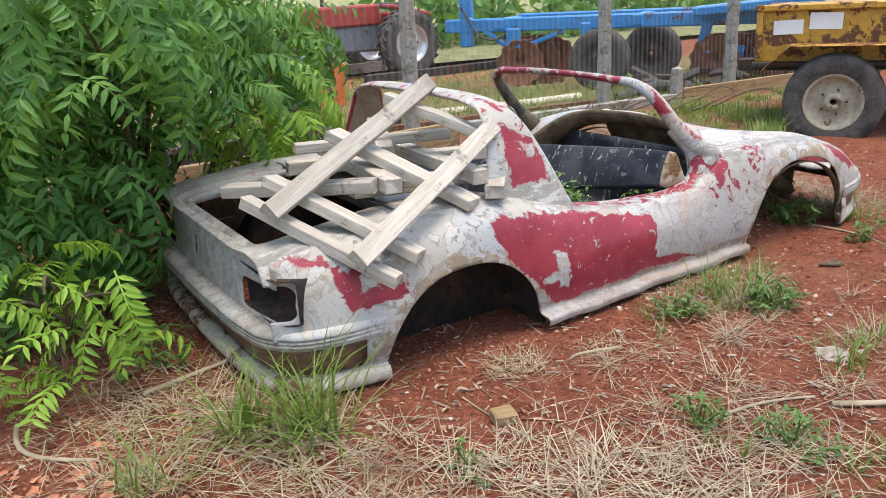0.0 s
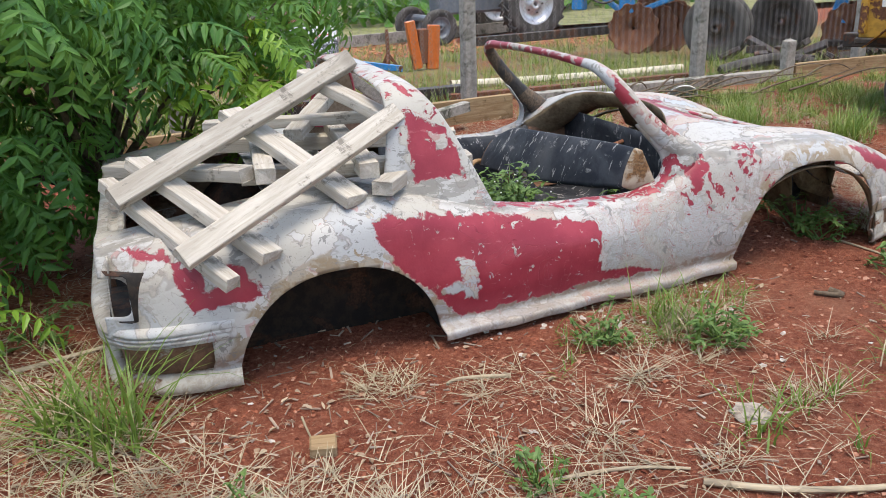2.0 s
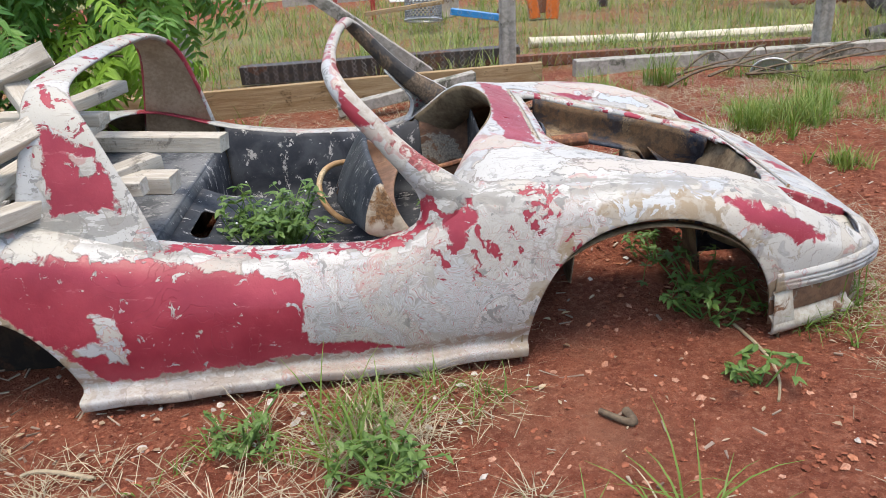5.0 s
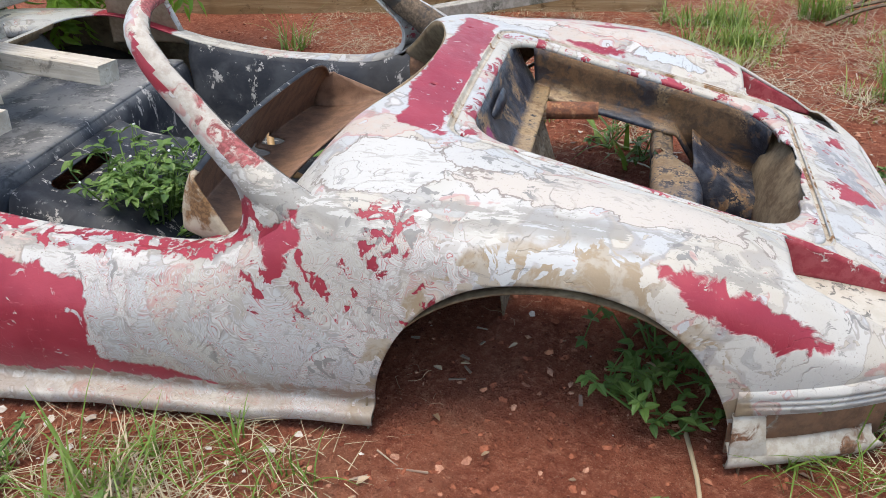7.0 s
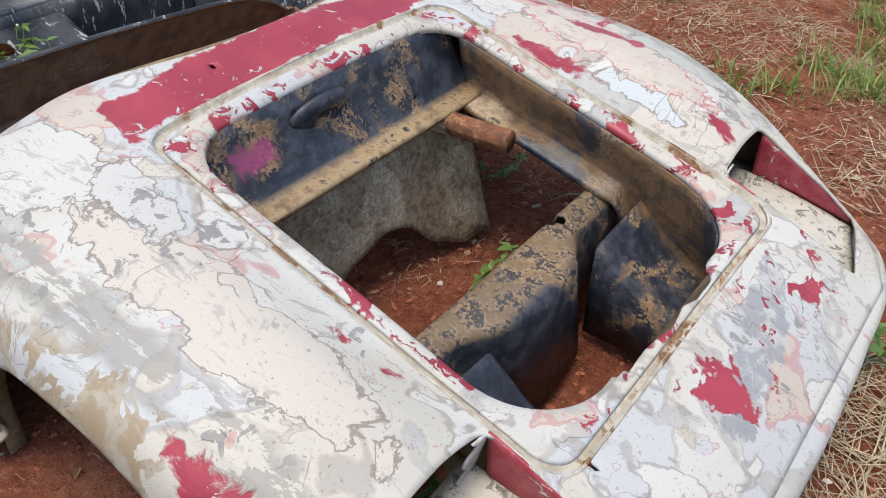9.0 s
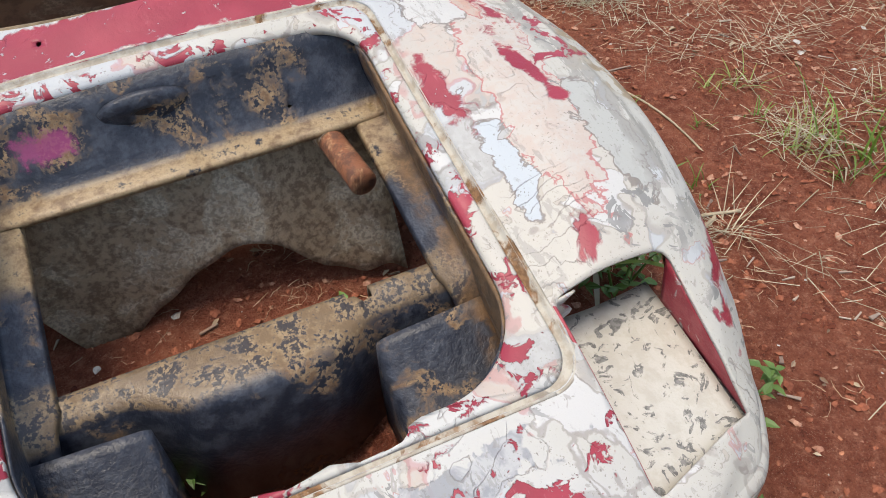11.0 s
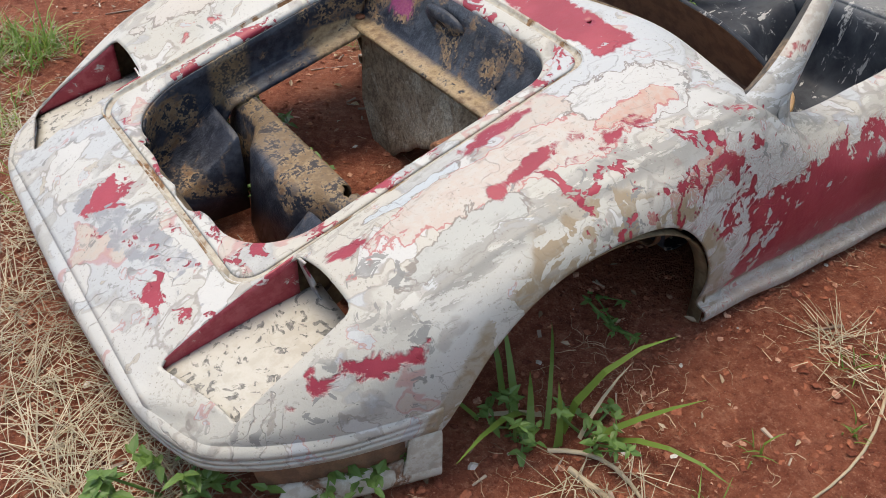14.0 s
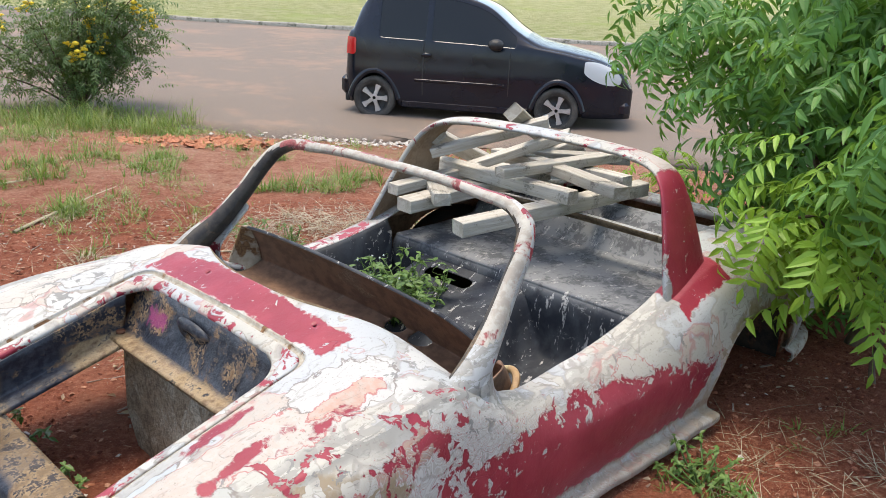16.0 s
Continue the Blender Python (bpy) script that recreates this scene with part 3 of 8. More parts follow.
def sheet(p, keep=None):
    """A mesh from a grid of points (rows, columns, 3), clipped to where keep(x, y, z) is positive."""
    r, c = p.shape[:2]
    pts = p.reshape(-1, 3)
    d = np.ones(len(pts)) if keep is None else keep(pts[:, 0], pts[:, 1], pts[:, 2])
    verts, index, faces = [], {}, []

    def at(k):
        if k not in index:
            index[k] = len(verts)
            if isinstance(k, tuple):
                a, b = k
                t = d[a] / (d[a] - d[b])
                verts.append(tuple(pts[a] * (1 - t) + pts[b] * t))
            else:
                verts.append(tuple(pts[k]))
        return index[k]

    for i in range(r - 1):
        for j in range(c - 1):
            q = (i * c + j, i * c + j + 1, (i + 1) * c + j + 1, (i + 1) * c + j)
            if all(d[k] > 0 for k in q):
                faces.append([at(k) for k in q])
            elif any(d[k] > 0 for k in q):
                f = []
                for a, b in zip(q, q[1:] + q[:1]):
                    if d[a] > 0:
                        f.append(at(a))
                    if (d[a] > 0) != (d[b] > 0):
                        f.append(at((min(a, b), max(a, b))))
                if len(f) > 2:
                    faces.append(f)
    return verts, [], faces


def rbox(x, y, cx, cy, hx, hy, r):
    """Distance to a rounded rectangle, negative inside."""
    qx, qy = np.abs(x - cx) - hx + r, np.abs(y - cy) - hy + r
    return np.hypot(np.maximum(qx, 0), np.maximum(qy, 0)) + np.minimum(np.maximum(qx, qy), 0) - r


def box_bm(bm, m, sx, sy, sz, bevel=0.0):
    g = bmesh.ops.create_cube(bm, size=1, matrix=m @ Matrix.Diagonal((sx, sy, sz, 1)))
    if bevel:
        es = {e for v in g["verts"] for e in v.link_edges}
        bmesh.ops.bevel(bm, geom=list(es), offset=bevel, segments=1, affect="EDGES")
    return g


def sweep(path, prof, taper=0.0):
    """A profile (outward, up) carried along a plan path of (x, y, z)."""
    path = np.asarray(path, float)
    t = np.gradient(path, axis=0)
    n = np.stack([t[:, 1], -t[:, 0]], -1)
    n /= np.linalg.norm(n, axis=1)[:, None]
    run = np.r_[0, np.cumsum(np.linalg.norm(np.diff(path, axis=0), axis=1))]
    flush = np.clip(np.minimum(run, run[-1] - run) / taper, 0, 1)[:, None] if taper else 1.0
    out = np.zeros((len(path), len(prof), 3))
    for j, (o, h) in enumerate(prof):
        out[:, j, :2] = path[:, :2] + n * o * (flush if o > 0 else 1.0)
        out[:, j, 2] = path[:, 2] + h
    return out


def lathe(profile, seg=32, caps=True):
    """A turned mesh from (radius, along) points."""
    bm = bmesh.new()
    rows = []
    for r, d in profile:
        rows.append([bm.verts.new((r * math.cos(a), d, r * math.sin(a))) for a in np.linspace(0, 2 * math.pi, seg, endpoint=False)])
    for a, b in zip(rows, rows[1:]):
        for q in range(seg):
            bm.faces.new((a[q], a[(q + 1) % seg], b[(q + 1) % seg], b[q]))
    if caps:
        bm.faces.new(rows[0])
        bm.faces.new(rows[-1][::-1])
    return bm


def tube_pts(path, radius, seg=12, squash=None):
    """Rings round a path; radius may vary, squash = (a, b) half axes."""
    path = np.asarray(path, float)
    t = np.gradient(path, axis=0)
    t /= np.linalg.norm(t, axis=1)[:, None]
    ref = np.array([0, 0, 1.0])
    rings = []
    for k in range(len(path)):
        a = np.cross(t[k], ref)
        if np.linalg.norm(a) < 0.05:
            a = np.cross(t[k], [0, 1.0, 0])
        a /= np.linalg.norm(a)
        b = np.cross(t[k], a)
        rr = radius[k] if hasattr(radius, "__len__") else radius
        ang = np.linspace(0, 2 * math.pi, seg + 1)
        rings.append([path[k] + a * rr * math.cos(x) + b * rr * math.sin(x) for x in ang])
    return np.array(rings)


# ---------------------------------------------------------------- the car shell
CAR = Matrix.Translation((0.9925, 4.7455, 0)) @ Matrix.Rotation(radians(31.5), 4, "Z")
car = thing("car_shell", "derelict open sports car body, peeling white primer over red, wheelless", "car body", CAR)

US = [-2.42, -2.3, -2.1, -1.9, -1.62, -1.36, -0.94, -0.5, -0.1, 0.1, 0.35, 0.63, 0.9, 1.1, 1.3, 1.42, 1.49, 1.53]
W_LOW = [0.84, 0.895, 0.93, 0.945, 0.94, 0.925, 0.905, 0.885, 0.87, 0.865, 0.865, 0.87, 0.86, 0.83, 0.77, 0.70, 0.64, 0.56]
W_MID = [0.83, 0.885, 0.925, 0.945, 0.94, 0.92, 0.90, 0.88, 0.86, 0.855, 0.875, 0.89, 0.875, 0.84, 0.775, 0.71, 0.65, 0.56]
W_UP = [0.80, 0.85, 0.88, 0.895, 0.89, 0.87, 0.85, 0.835, 0.825, 0.81, 0.83, 0.85, 0.84, 0.81, 0.75, 0.69, 0.63, 0.55]
Z_UP = [0.44, 0.45, 0.47, 0.50, 0.52, 0.52, 0.42, 0.375, 0.41, 0.50, 0.51, 0.51, 0.47, 0.40, 0.31, 0.275, 0.25, 0.235]
V_SH = [0.74, 0.785, 0.80, 0.81, 0.80, 0.79, 0.79, 0.79, 0.79, 0.77, 0.77, 0.785, 0.785, 0.765, 0.71, 0.65, 0.59, 0.52]
Z_SH = [0.535, 0.55, 0.57, 0.585, 0.595, 0.59, 0.48, 0.425, 0.46, 0.58, 0.58, 0.565, 0.52, 0.445, 0.345, 0.295, 0.265, 0.245]
V_TO = [0.62, 0.64, 0.65, 0.65, 0.65, 0.65, 0.70, 0.70, 0.70, 0.63, 0.60, 0.60, 0.60, 0.58, 0.54, 0.50, 0.46, 0.42]
Z_TO = [0.55, 0.565, 0.585, 0.60, 0.615, 0.61, 0.49, 0.435, 0.47, 0.62, 0.625, 0.595, 0.545, 0.47, 0.365, 0.31, 0.275, 0.25]
V_IN = [0.45, 0.45, 0.45, 0.45, 0.45, 0.45, 0.45, 0.45, 0.45, 0.45, 0.45, 0.45, 0.45, 0.43, 0.40, 0.37, 0.34, 0.30]
Z_IN = [0.53, 0.54, 0.565, 0.595, 0.615, 0.615, 0.50, 0.45, 0.50, 0.66, 0.635, 0.56, 0.485, 0.425, 0.368, 0.32, 0.28, 0.255]
Z_CE = [0.53, 0.54, 0.565, 0.60, 0.62, 0.62, 0.50, 0.45, 0.52, 0.69, 0.65, 0.565, 0.49, 0.43, 0.372, 0.325, 0.285, 0.258]
LIP = [0.0, 0.0, 0.0, 0.0, 0.0, 0.034, 0.030, 0.022, 0.014, 0.005, 0.0, 0, 0, 0, 0, 0, 0, 0]
NU, NS = 380, 12
ua = np.linspace(-2.42, 1.53, NU)
ones = np.ones(NU)
wl, wm, lip = cr(ua, US, W_LOW), cr(ua, US, W_MID), cr(ua, US, LIP)
wave = 0.004 * np.sin(9 * ua) + 0.003 * np.sin(23 * ua + 1)
cols = [
    (wl - 0.004 + lip, 0.028 + wave), (wl + 0.006 + lip, 0.036 + wave), (wl + 0.004 + lip, 0.066 + wave), (wl - 0.024 + 0.3 * lip, 0.078 + wave), (wl - 0.012, 0.13 * ones),
    (wl * 0.5 + wm * 0.5, np.minimum(0.2, cr(ua, US, Z_UP) - 0.085)), (wm, np.minimum(0.30, cr(ua, US, Z_UP) - 0.045)),
    (cr(ua, US, W_UP) + 0.012, cr(ua, US, Z_UP) - 0.01), (cr(ua, US, V_SH) + 0.012, cr(ua, US, Z_SH) - 0.006), (cr(ua, US, V_SH) - 0.03, cr(ua, US, Z_SH) + 0.010),
    (cr(ua, US, V_TO), cr(ua, US, Z_TO)), (cr(ua, US, V_IN), cr(ua, US, Z_IN)), (cr(ua, US, V_IN) * 0.5, 0.5 * cr(ua, US, Z_IN) + 0.5 * cr(ua, US, Z_CE)), (0 * ones, cr(ua, US, Z_CE)),
]
half = []
K = len(cols)
for k in range(K - 1):
    v0, z0 = cols[max(k - 1, 0)]
    v1, z1 = cols[k]
    v2, z2 = cols[k + 1]
    v3, z3 = cols[min(k + 2, K - 1)]
    if k + 2 > K - 1:
        v3, z3 = -cols[K - 2][0], cols[K - 2][1]
    n = NS if k > 5 else 5
    for t in np.arange(n) / n:
        def catmull(a, b, c, e):
            return 0.5 * (2 * b + (c - a) * t + (2 * a - 5 * b + 4 * c - e) * t**2 + (3 * b - a - 3 * c + e) * t**3)
        half.append((catmull(v0, v1, v2, v3), catmull(z0, z1, z2, z3)))
half.append(cols[-1])
right = [np.stack([ua, -v, z], -1) for v, z in half]
left = [np.stack([ua, v, z], -1) for v, z in half[-2::-1]]
shell = np.stack(right + left, 1)[:, ::-1]


def top_z(u, v):
    """The height of the shell's upper side."""
    u, v = np.asarray(u, float), np.abs(np.asarray(v, float))
    vi, zi, zc, vt, zt = (cr(u, US, k) for k in (V_IN, Z_IN, Z_CE, V_TO, Z_TO))
    vs_, zs_ = cr(u, US, V_SH), cr(u, US, Z_SH)
    z = np.where(v < vi, zc + (zi - zc) * (v / vi) ** 2, zi + (zt - zi) * (v - vi) / (vt - vi))
    return np.where(v > vt, zt + (zs_ - zt) * (v - vt) / (vs_ - vt) - 0.35 * np.maximum(0, v - vs_ + 0.03), z)


def arch(x, z, cx, hw, top, base=-0.05, p=2.3):
    return ((np.abs(x - cx) / hw) ** p + (np.maximum(z - base, 0) / (top - base)) ** p) ** (1 / p) * min(hw, top) - min(hw, top)


def cockpit(x, y):
    ck = rbox(x, y, -0.62, 0.0, 0.85, 0.695, 0.20)
    return np.maximum(ck, x - (0.215 - 0.30 * (np.abs(y) / 0.7) ** 2.2))


def shell_keep(x, y, z):
    ay = np.abs(y)
    side = np.where(ay > 0.6, 0, 9)
    upper = np.where(z > 0.33, 0, 9)
    d = arch(x, z, -1.612, 0.397, 0.391) + side
    d = np.minimum(d, arch(x, z, 0.633, 0.420, 0.482) + side)
    d = np.minimum(d, rbox(x, y, 0.808, 0.0, 0.473, 0.455, 0.06) + upper)
    d = np.minimum(d, cockpit(x, y) + np.where(z > 0.36, 0, 9))
    d = np.minimum(d, rbox(x, y, -1.925, 0.0, 0.455, 0.56, 0.08) + upper)
    d = np.minimum(d, np.maximum(rbox(x, ay, 1.309, 0.578, 0.165, 0.112, 0.022), x - 1.470 + 0.30 * (ay - 0.48)) + np.where(z > 0.2, 0, 9))
    d = np.minimum(d, np.where(x > 1.0, np.maximum(z - 0.235, 1.10 + 0.02 * np.clip((z - 0.05) / 0.15, 0, 1) - x), 9))
    d = np.minimum(d, np.where(x < -2.0, np.maximum(z - 0.245, x + 2.085 + 0.03 * np.clip((0.12 - z) / 0.08, 0, 1)), 9))
    d = np.minimum(d, np.where(ay > 0.6, rbox(x, z, -2.44, 0.398, 0.115, 0.066, 0.04) + 0.004 * np.sin(70 * z), 9))
    for s, hx, hz in ((-1, -0.01, 0.584), (1, 0.01, 0.578)):
        d = np.minimum(d, np.hypot(x - hx, z - hz) - 0.011 + np.where(y * s > 0.6, 0, 9))
    for hx, hy in ((0.253, -0.205), (0.245, 0.345)):
        d = np.minimum(d, np.hypot(x - hx, y - hy) - 0.009 + upper)
    for hx, hy in ((1.30, 0.33), (1.30, -0.39)):
        d = np.minimum(d, np.hypot((x - hx) * 0.35, y - hy) - 0.007 + np.where(z > 0.3, 0, 9))
    return d


solid(part("body_panel", sheet(shell, shell_keep), PAINT, car), 0.007, -1.0, BROWN)


def ring(cx, cy, hx, hy, r, n=24, front=None):
    """Points round a rounded rectangle, with its own radius at the front corners."""
    out = []
    back, front = r, front or r
    for (sx, sy), a0 in (((1, 1), 0), ((-1, 1), 90), ((-1, -1), 180), ((1, -1), 270)):
        r = front if sx > 0 else back
        for a in np.linspace(a0, a0 + 90, n):
            out.append((cx + sx * (hx - r) + r * math.cos(radians(a)), cy + sy * (hy - r) + r * math.sin(radians(a))))
    out.append(out[0])
    res = [np.array(out[0])]
    for q, (a, b) in enumerate(zip(out, out[1:])):
        k = 20 if q % n == n - 1 else 1
        res += [np.array(a) + (np.array(b) - np.array(a)) * (j + 1) / k for j in range(k)]
    return np.array(res)


def gutter(name, cx, cy, hx, hy, rings, mat, label, zfun=top_z, keep=None):
    """A pressed channel round an opening: rings of (inset, drop, rear radius, front radius)."""
    rows = []
    for inset, drop, r, rf in rings:
        p = ring(cx, cy, hx - inset, hy - inset, r, front=rf)
        rows.append(np.column_stack([p, zfun(p[:, 0], p[:, 1]) - drop]))
    return solid(part(name, sheet(np.stack(rows, 1)[:, ::-1], keep), mat, car, label), 0.006, -1, BROWN)


def front_break(x, y, z):
    """The flange is broken away along the front of the opening."""
    inside = (x > 1.15) & (np.abs(y + 0.01) < 0.22)
    d = x - 1.256 + 0.035 * np.clip((np.abs(y + 0.01) - 0.15) / 0.07, 0, 1) - 0.007 * np.sin(75 * y + 2 * np.sin(31 * y)) - 0.004 * np.sin(190 * y)
    return np.where(inside, d, 1.0)


gutter("lid_channel", 0.808, 0.0, 0.474, 0.456, [(0, 0.0, 0.06, 0.06), (0.002, 0.009, 0.059, 0.059), (0.008, 0.013, 0.057, 0.058), (0.014, 0.010, 0.055, 0.06)],
       CHANNEL, "stained pressed channel round the front lid opening")
gutter("lid_flange", 0.808, 0.0, 0.474, 0.456, [(0.014, 0.010, 0.055, 0.06), (0.017, 0.005, 0.055, 0.065), (0.021, 0.004, 0.055, 0.075), (0.040, 0.008, 0.085, 0.14), (0.050, 0.013, 0.105, 0.172), (0.0525, 0.018, 0.105, 0.175), (0.053, 0.030, 0.105, 0.175)],
       PAINT, "worn red and white flange round the front lid opening", keep=front_break)
gutter("rear_lid_channel", -1.925, 0.0, 0.456, 0.561, [(0, 0.0, 0.08, 0.08), (0.006, 0.018, 0.076, 0.076), (0.03, 0.022, 0.062, 0.062), (0.038, 0.01, 0.057, 0.057), (0.055, 0.012, 0.047, 0.047), (0.06, 0.05, 0.044, 0.044)],
       PAINT, "pressed channel round the engine lid opening")


# ---- front compartment liner
def strip(profile_fn, along, n=1):
    return np.stack([np.array(profile_fn(a)) for a in along])


vs = np.linspace(-0.43, 0.43, 60)
solid(part("liner_wall", sheet(strip(lambda v: [(0.387, v, float(top_z(0.387, v)) - 0.022), (0.394, v, 0.575), (0.415, v, 0.525), (0.44, v, 0.485), (0.452, v, 0.458), (0.47, v, 0.452), (0.50, v, 0.447), (0.508, v, 0.442), (0.505, v, 0.43)], vs),
          lambda x, y, z: np.minimum(np.minimum(np.hypot((y + 0.055) * 0.6, z - 0.55) - 0.014, np.hypot(y - 0.23, z - 0.487) - 0.008), np.minimum(np.hypot(y + 0.11, z - 0.545) - 0.006, np.hypot(y - 0.40, (x - 0.475)) - 0.009))), LINER, car, "stained black rear wall of the front compartment"), 0.006, -1, BROWN)
us2 = np.linspace(0.45, 1.22, 60)


def side_wall(s):
    def f(u):
        zf = float(np.interp(u, [0.45, 0.93, 1.0, 1.22], [0.45, 0.32, 0.20, 0.10]))
        rim = float(top_z(u, 0.40)) - 0.026
        k = max(0.0, u - 1.055)
        e = 0.402 - 0.175 + math.sqrt(max(0.0004, 0.175 ** 2 - min(k, 0.174) ** 2))
        e = min(e, 0.402 - 0.105 + math.sqrt(0.105 ** 2 - min(max(0.0, 0.492 - u), 0.10) ** 2))
        flange = float(np.interp(u, [0.45, 0.9, 0.99, 1.05], [0.055, 0.05, 0.02, 0.0]))
        return [(u, s * e, rim), (u, s * (e + 0.006), rim - 0.03), (u, s * (0.5 * e + 0.21), 0.5 * rim + 0.5 * zf), (u, s * 0.425, zf + 0.012), (u, s * 0.415, zf), (u, s * (0.41 - flange), zf - 0.004), (u, s * (0.405 - flange), zf - 0.015)]
    return f


for s in (1, -1):
    g = strip(side_wall(s), us2)
    solid(part("liner_wall", sheet(g if s > 0 else g[:, ::-1]), LINER, car, "rust-stained side wall of the front compartment"), 0.006, 1, BROWN)
bulge_u = lambda v: 0.985 - 0.055 * min(1.0, max(0.0, (abs(v + 0.015) - 0.13) / 0.10)) + 0.012 * math.cos(min(1.0, abs(v + 0.015) / 0.2) * math.pi)
solid(part("liner_ridge", sheet(strip(lambda v: [(0.858, v, 0.25), (0.860, v, 0.300), (0.866, v, 0.313), (0.880, v, 0.317), (bulge_u(v) - 0.030, v, 0.309), (bulge_u(v) - 0.010, v, 0.303), (bulge_u(v), v, 0.29), (bulge_u(v) + 0.012, v, 0.20), (bulge_u(v) + 0.03, v, 0.05)], vs * 0.97),
          lambda x, y, z: np.where((y > 0.17) & (y < 0.235) & (x < 0.90), -0.01 + np.abs(y - 0.2) * 0.4, 1.0)), LINER, car, "black moulded ridge across the front compartment"), 0.006, 1, BROWN)
solid(part("liner_wall", sheet(strip(lambda v: [(1.262, v, 0.362), (1.250, v, 0.33), (1.205, v, 0.25), (1.185, v, 0.15), (1.18, v, 0.06)], vs * 0.97)), LINER, car, "front wall of the front compartment"), 0.006, 1, BROWN)
for va, vb in ((0.19, 0.425), (-0.215, -0.425)):
    us3 = np.linspace(0.985, 1.215, 16)
    slope = lambda u: 0.298 - 0.60 * (u - 0.985) - 0.02 * math.sin((u - 0.985) * 13)
    pan = np.stack([np.stack([np.array(q) for q in ([(u, va, 0.05), (u, va, 0.5 * slope(u) + 0.02), (u, va + (vb - va) * 0.02, slope(u) - 0.006), (u, va + (vb - va) * 0.08, slope(u))] + [(u, va + (vb - va) * t, slope(u) + 0.015 * t) for t in (0.3, 0.6, 0.85, 1.0)])]) for u in us3])
    solid(part("liner_panel", sheet(pan if va > 0 else pan[:, ::-1]), LINER, car, "sloping black panel beside the spare wheel well"), 0.006, 0)
# raw fibreglass curtain with a torn arched edge
cv = np.linspace(-0.42, 0.40, 70)
low = cr(cv, [-0.42, -0.36, -0.27, -0.15, 0.0, 0.08, 0.2, 0.3, 0.36, 0.40], [0.16, 0.03, 0.02, 0.10, 0.195, 0.205, 0.10, 0.05, 0.06, 0.03]) + 0.004 * np.sin(57 * cv)
cz = np.linspace(0, 1, 16)
cur = np.stack([np.column_stack([0.49 + 0.03 * (1 - t) * np.sin(5 * cv) - 0.035 * t + 0.006 * np.sin(40 * cv) * (cv > 0.2) + 0.05 * (cv > 0.2) * (cv - 0.2) * 5 * (1 - t), cv, low + (0.44 - low) * t]) for t in cz], 1)
solid(part("fibreglass_curtain", sheet(cur, lambda x, y, z: np.hypot(y + 0.06, z - 0.30) - 0.008), FIBRE, car, "raw grey fibreglass bulkhead with a torn edge"), 0.006, 0)
pipe = np.array([(0.44 + 0.235 * t, 0.285 + 0.015 * t, 0.41) for t in np.linspace(0, 1, 8)])
outer = tube_pts(pipe, 0.029, 20)
inner = tube_pts(pipe[::-1], 0.024, 20)
part("pipe", sheet(np.concatenate([outer, inner, outer[:1]])), RUST, car, "rusty steel tube stub")
boss = lathe([(0.016, 0.0), (0.020, -0.003), (0.040, -0.006), (0.062, 0.006), (0.068, 0.016)], 28, False)
bmesh.ops.transform(boss, matrix=Matrix.Translation((0.412, -0.055, 0.552)) @ Matrix.Rotation(radians(90), 4, "Z") @ Matrix.Rotation(radians(18), 4, "X") @ Matrix.Diagonal((1.35, 1, 0.62, 1)), verts=boss.verts)
solid(part("filler_boss", boss, LINER, car, "stained tan boss round an empty filler hole"), 0.004, 0)
# flat near-black disc paints the shade inside the filler hole
hole = lathe([(0.0001, 0.001), (0.017, 0.0)], 20, False)
bmesh.ops.transform(hole, matrix=Matrix.Translation((0.4125, -0.055, 0.552)) @ Matrix.Rotation(radians(90), 4, "Z") @ Matrix.Rotation(radians(18), 4, "X") @ Matrix.Diagonal((1.35, 1, 0.62, 1)), verts=hole.verts)
part("filler_hole_disc", hole, SHADE_BLACK, car, "near-black disc for the shade in the empty filler hole")
part("sleeve", sheet(tube_pts(pipe[:3], [0.034, 0.034, 0.031], 20)), CAP, car, "cream resin collar on the tube")
bm = bmesh.new()
bmesh.ops.create_cone(bm, cap_ends=True, segments=20, radius1=0.016, radius2=0.014, depth=0.008, matrix=Matrix.Translation((0.47, -0.405, 0.457)))
part("washer", bm, RUST, car, "rusty washer")

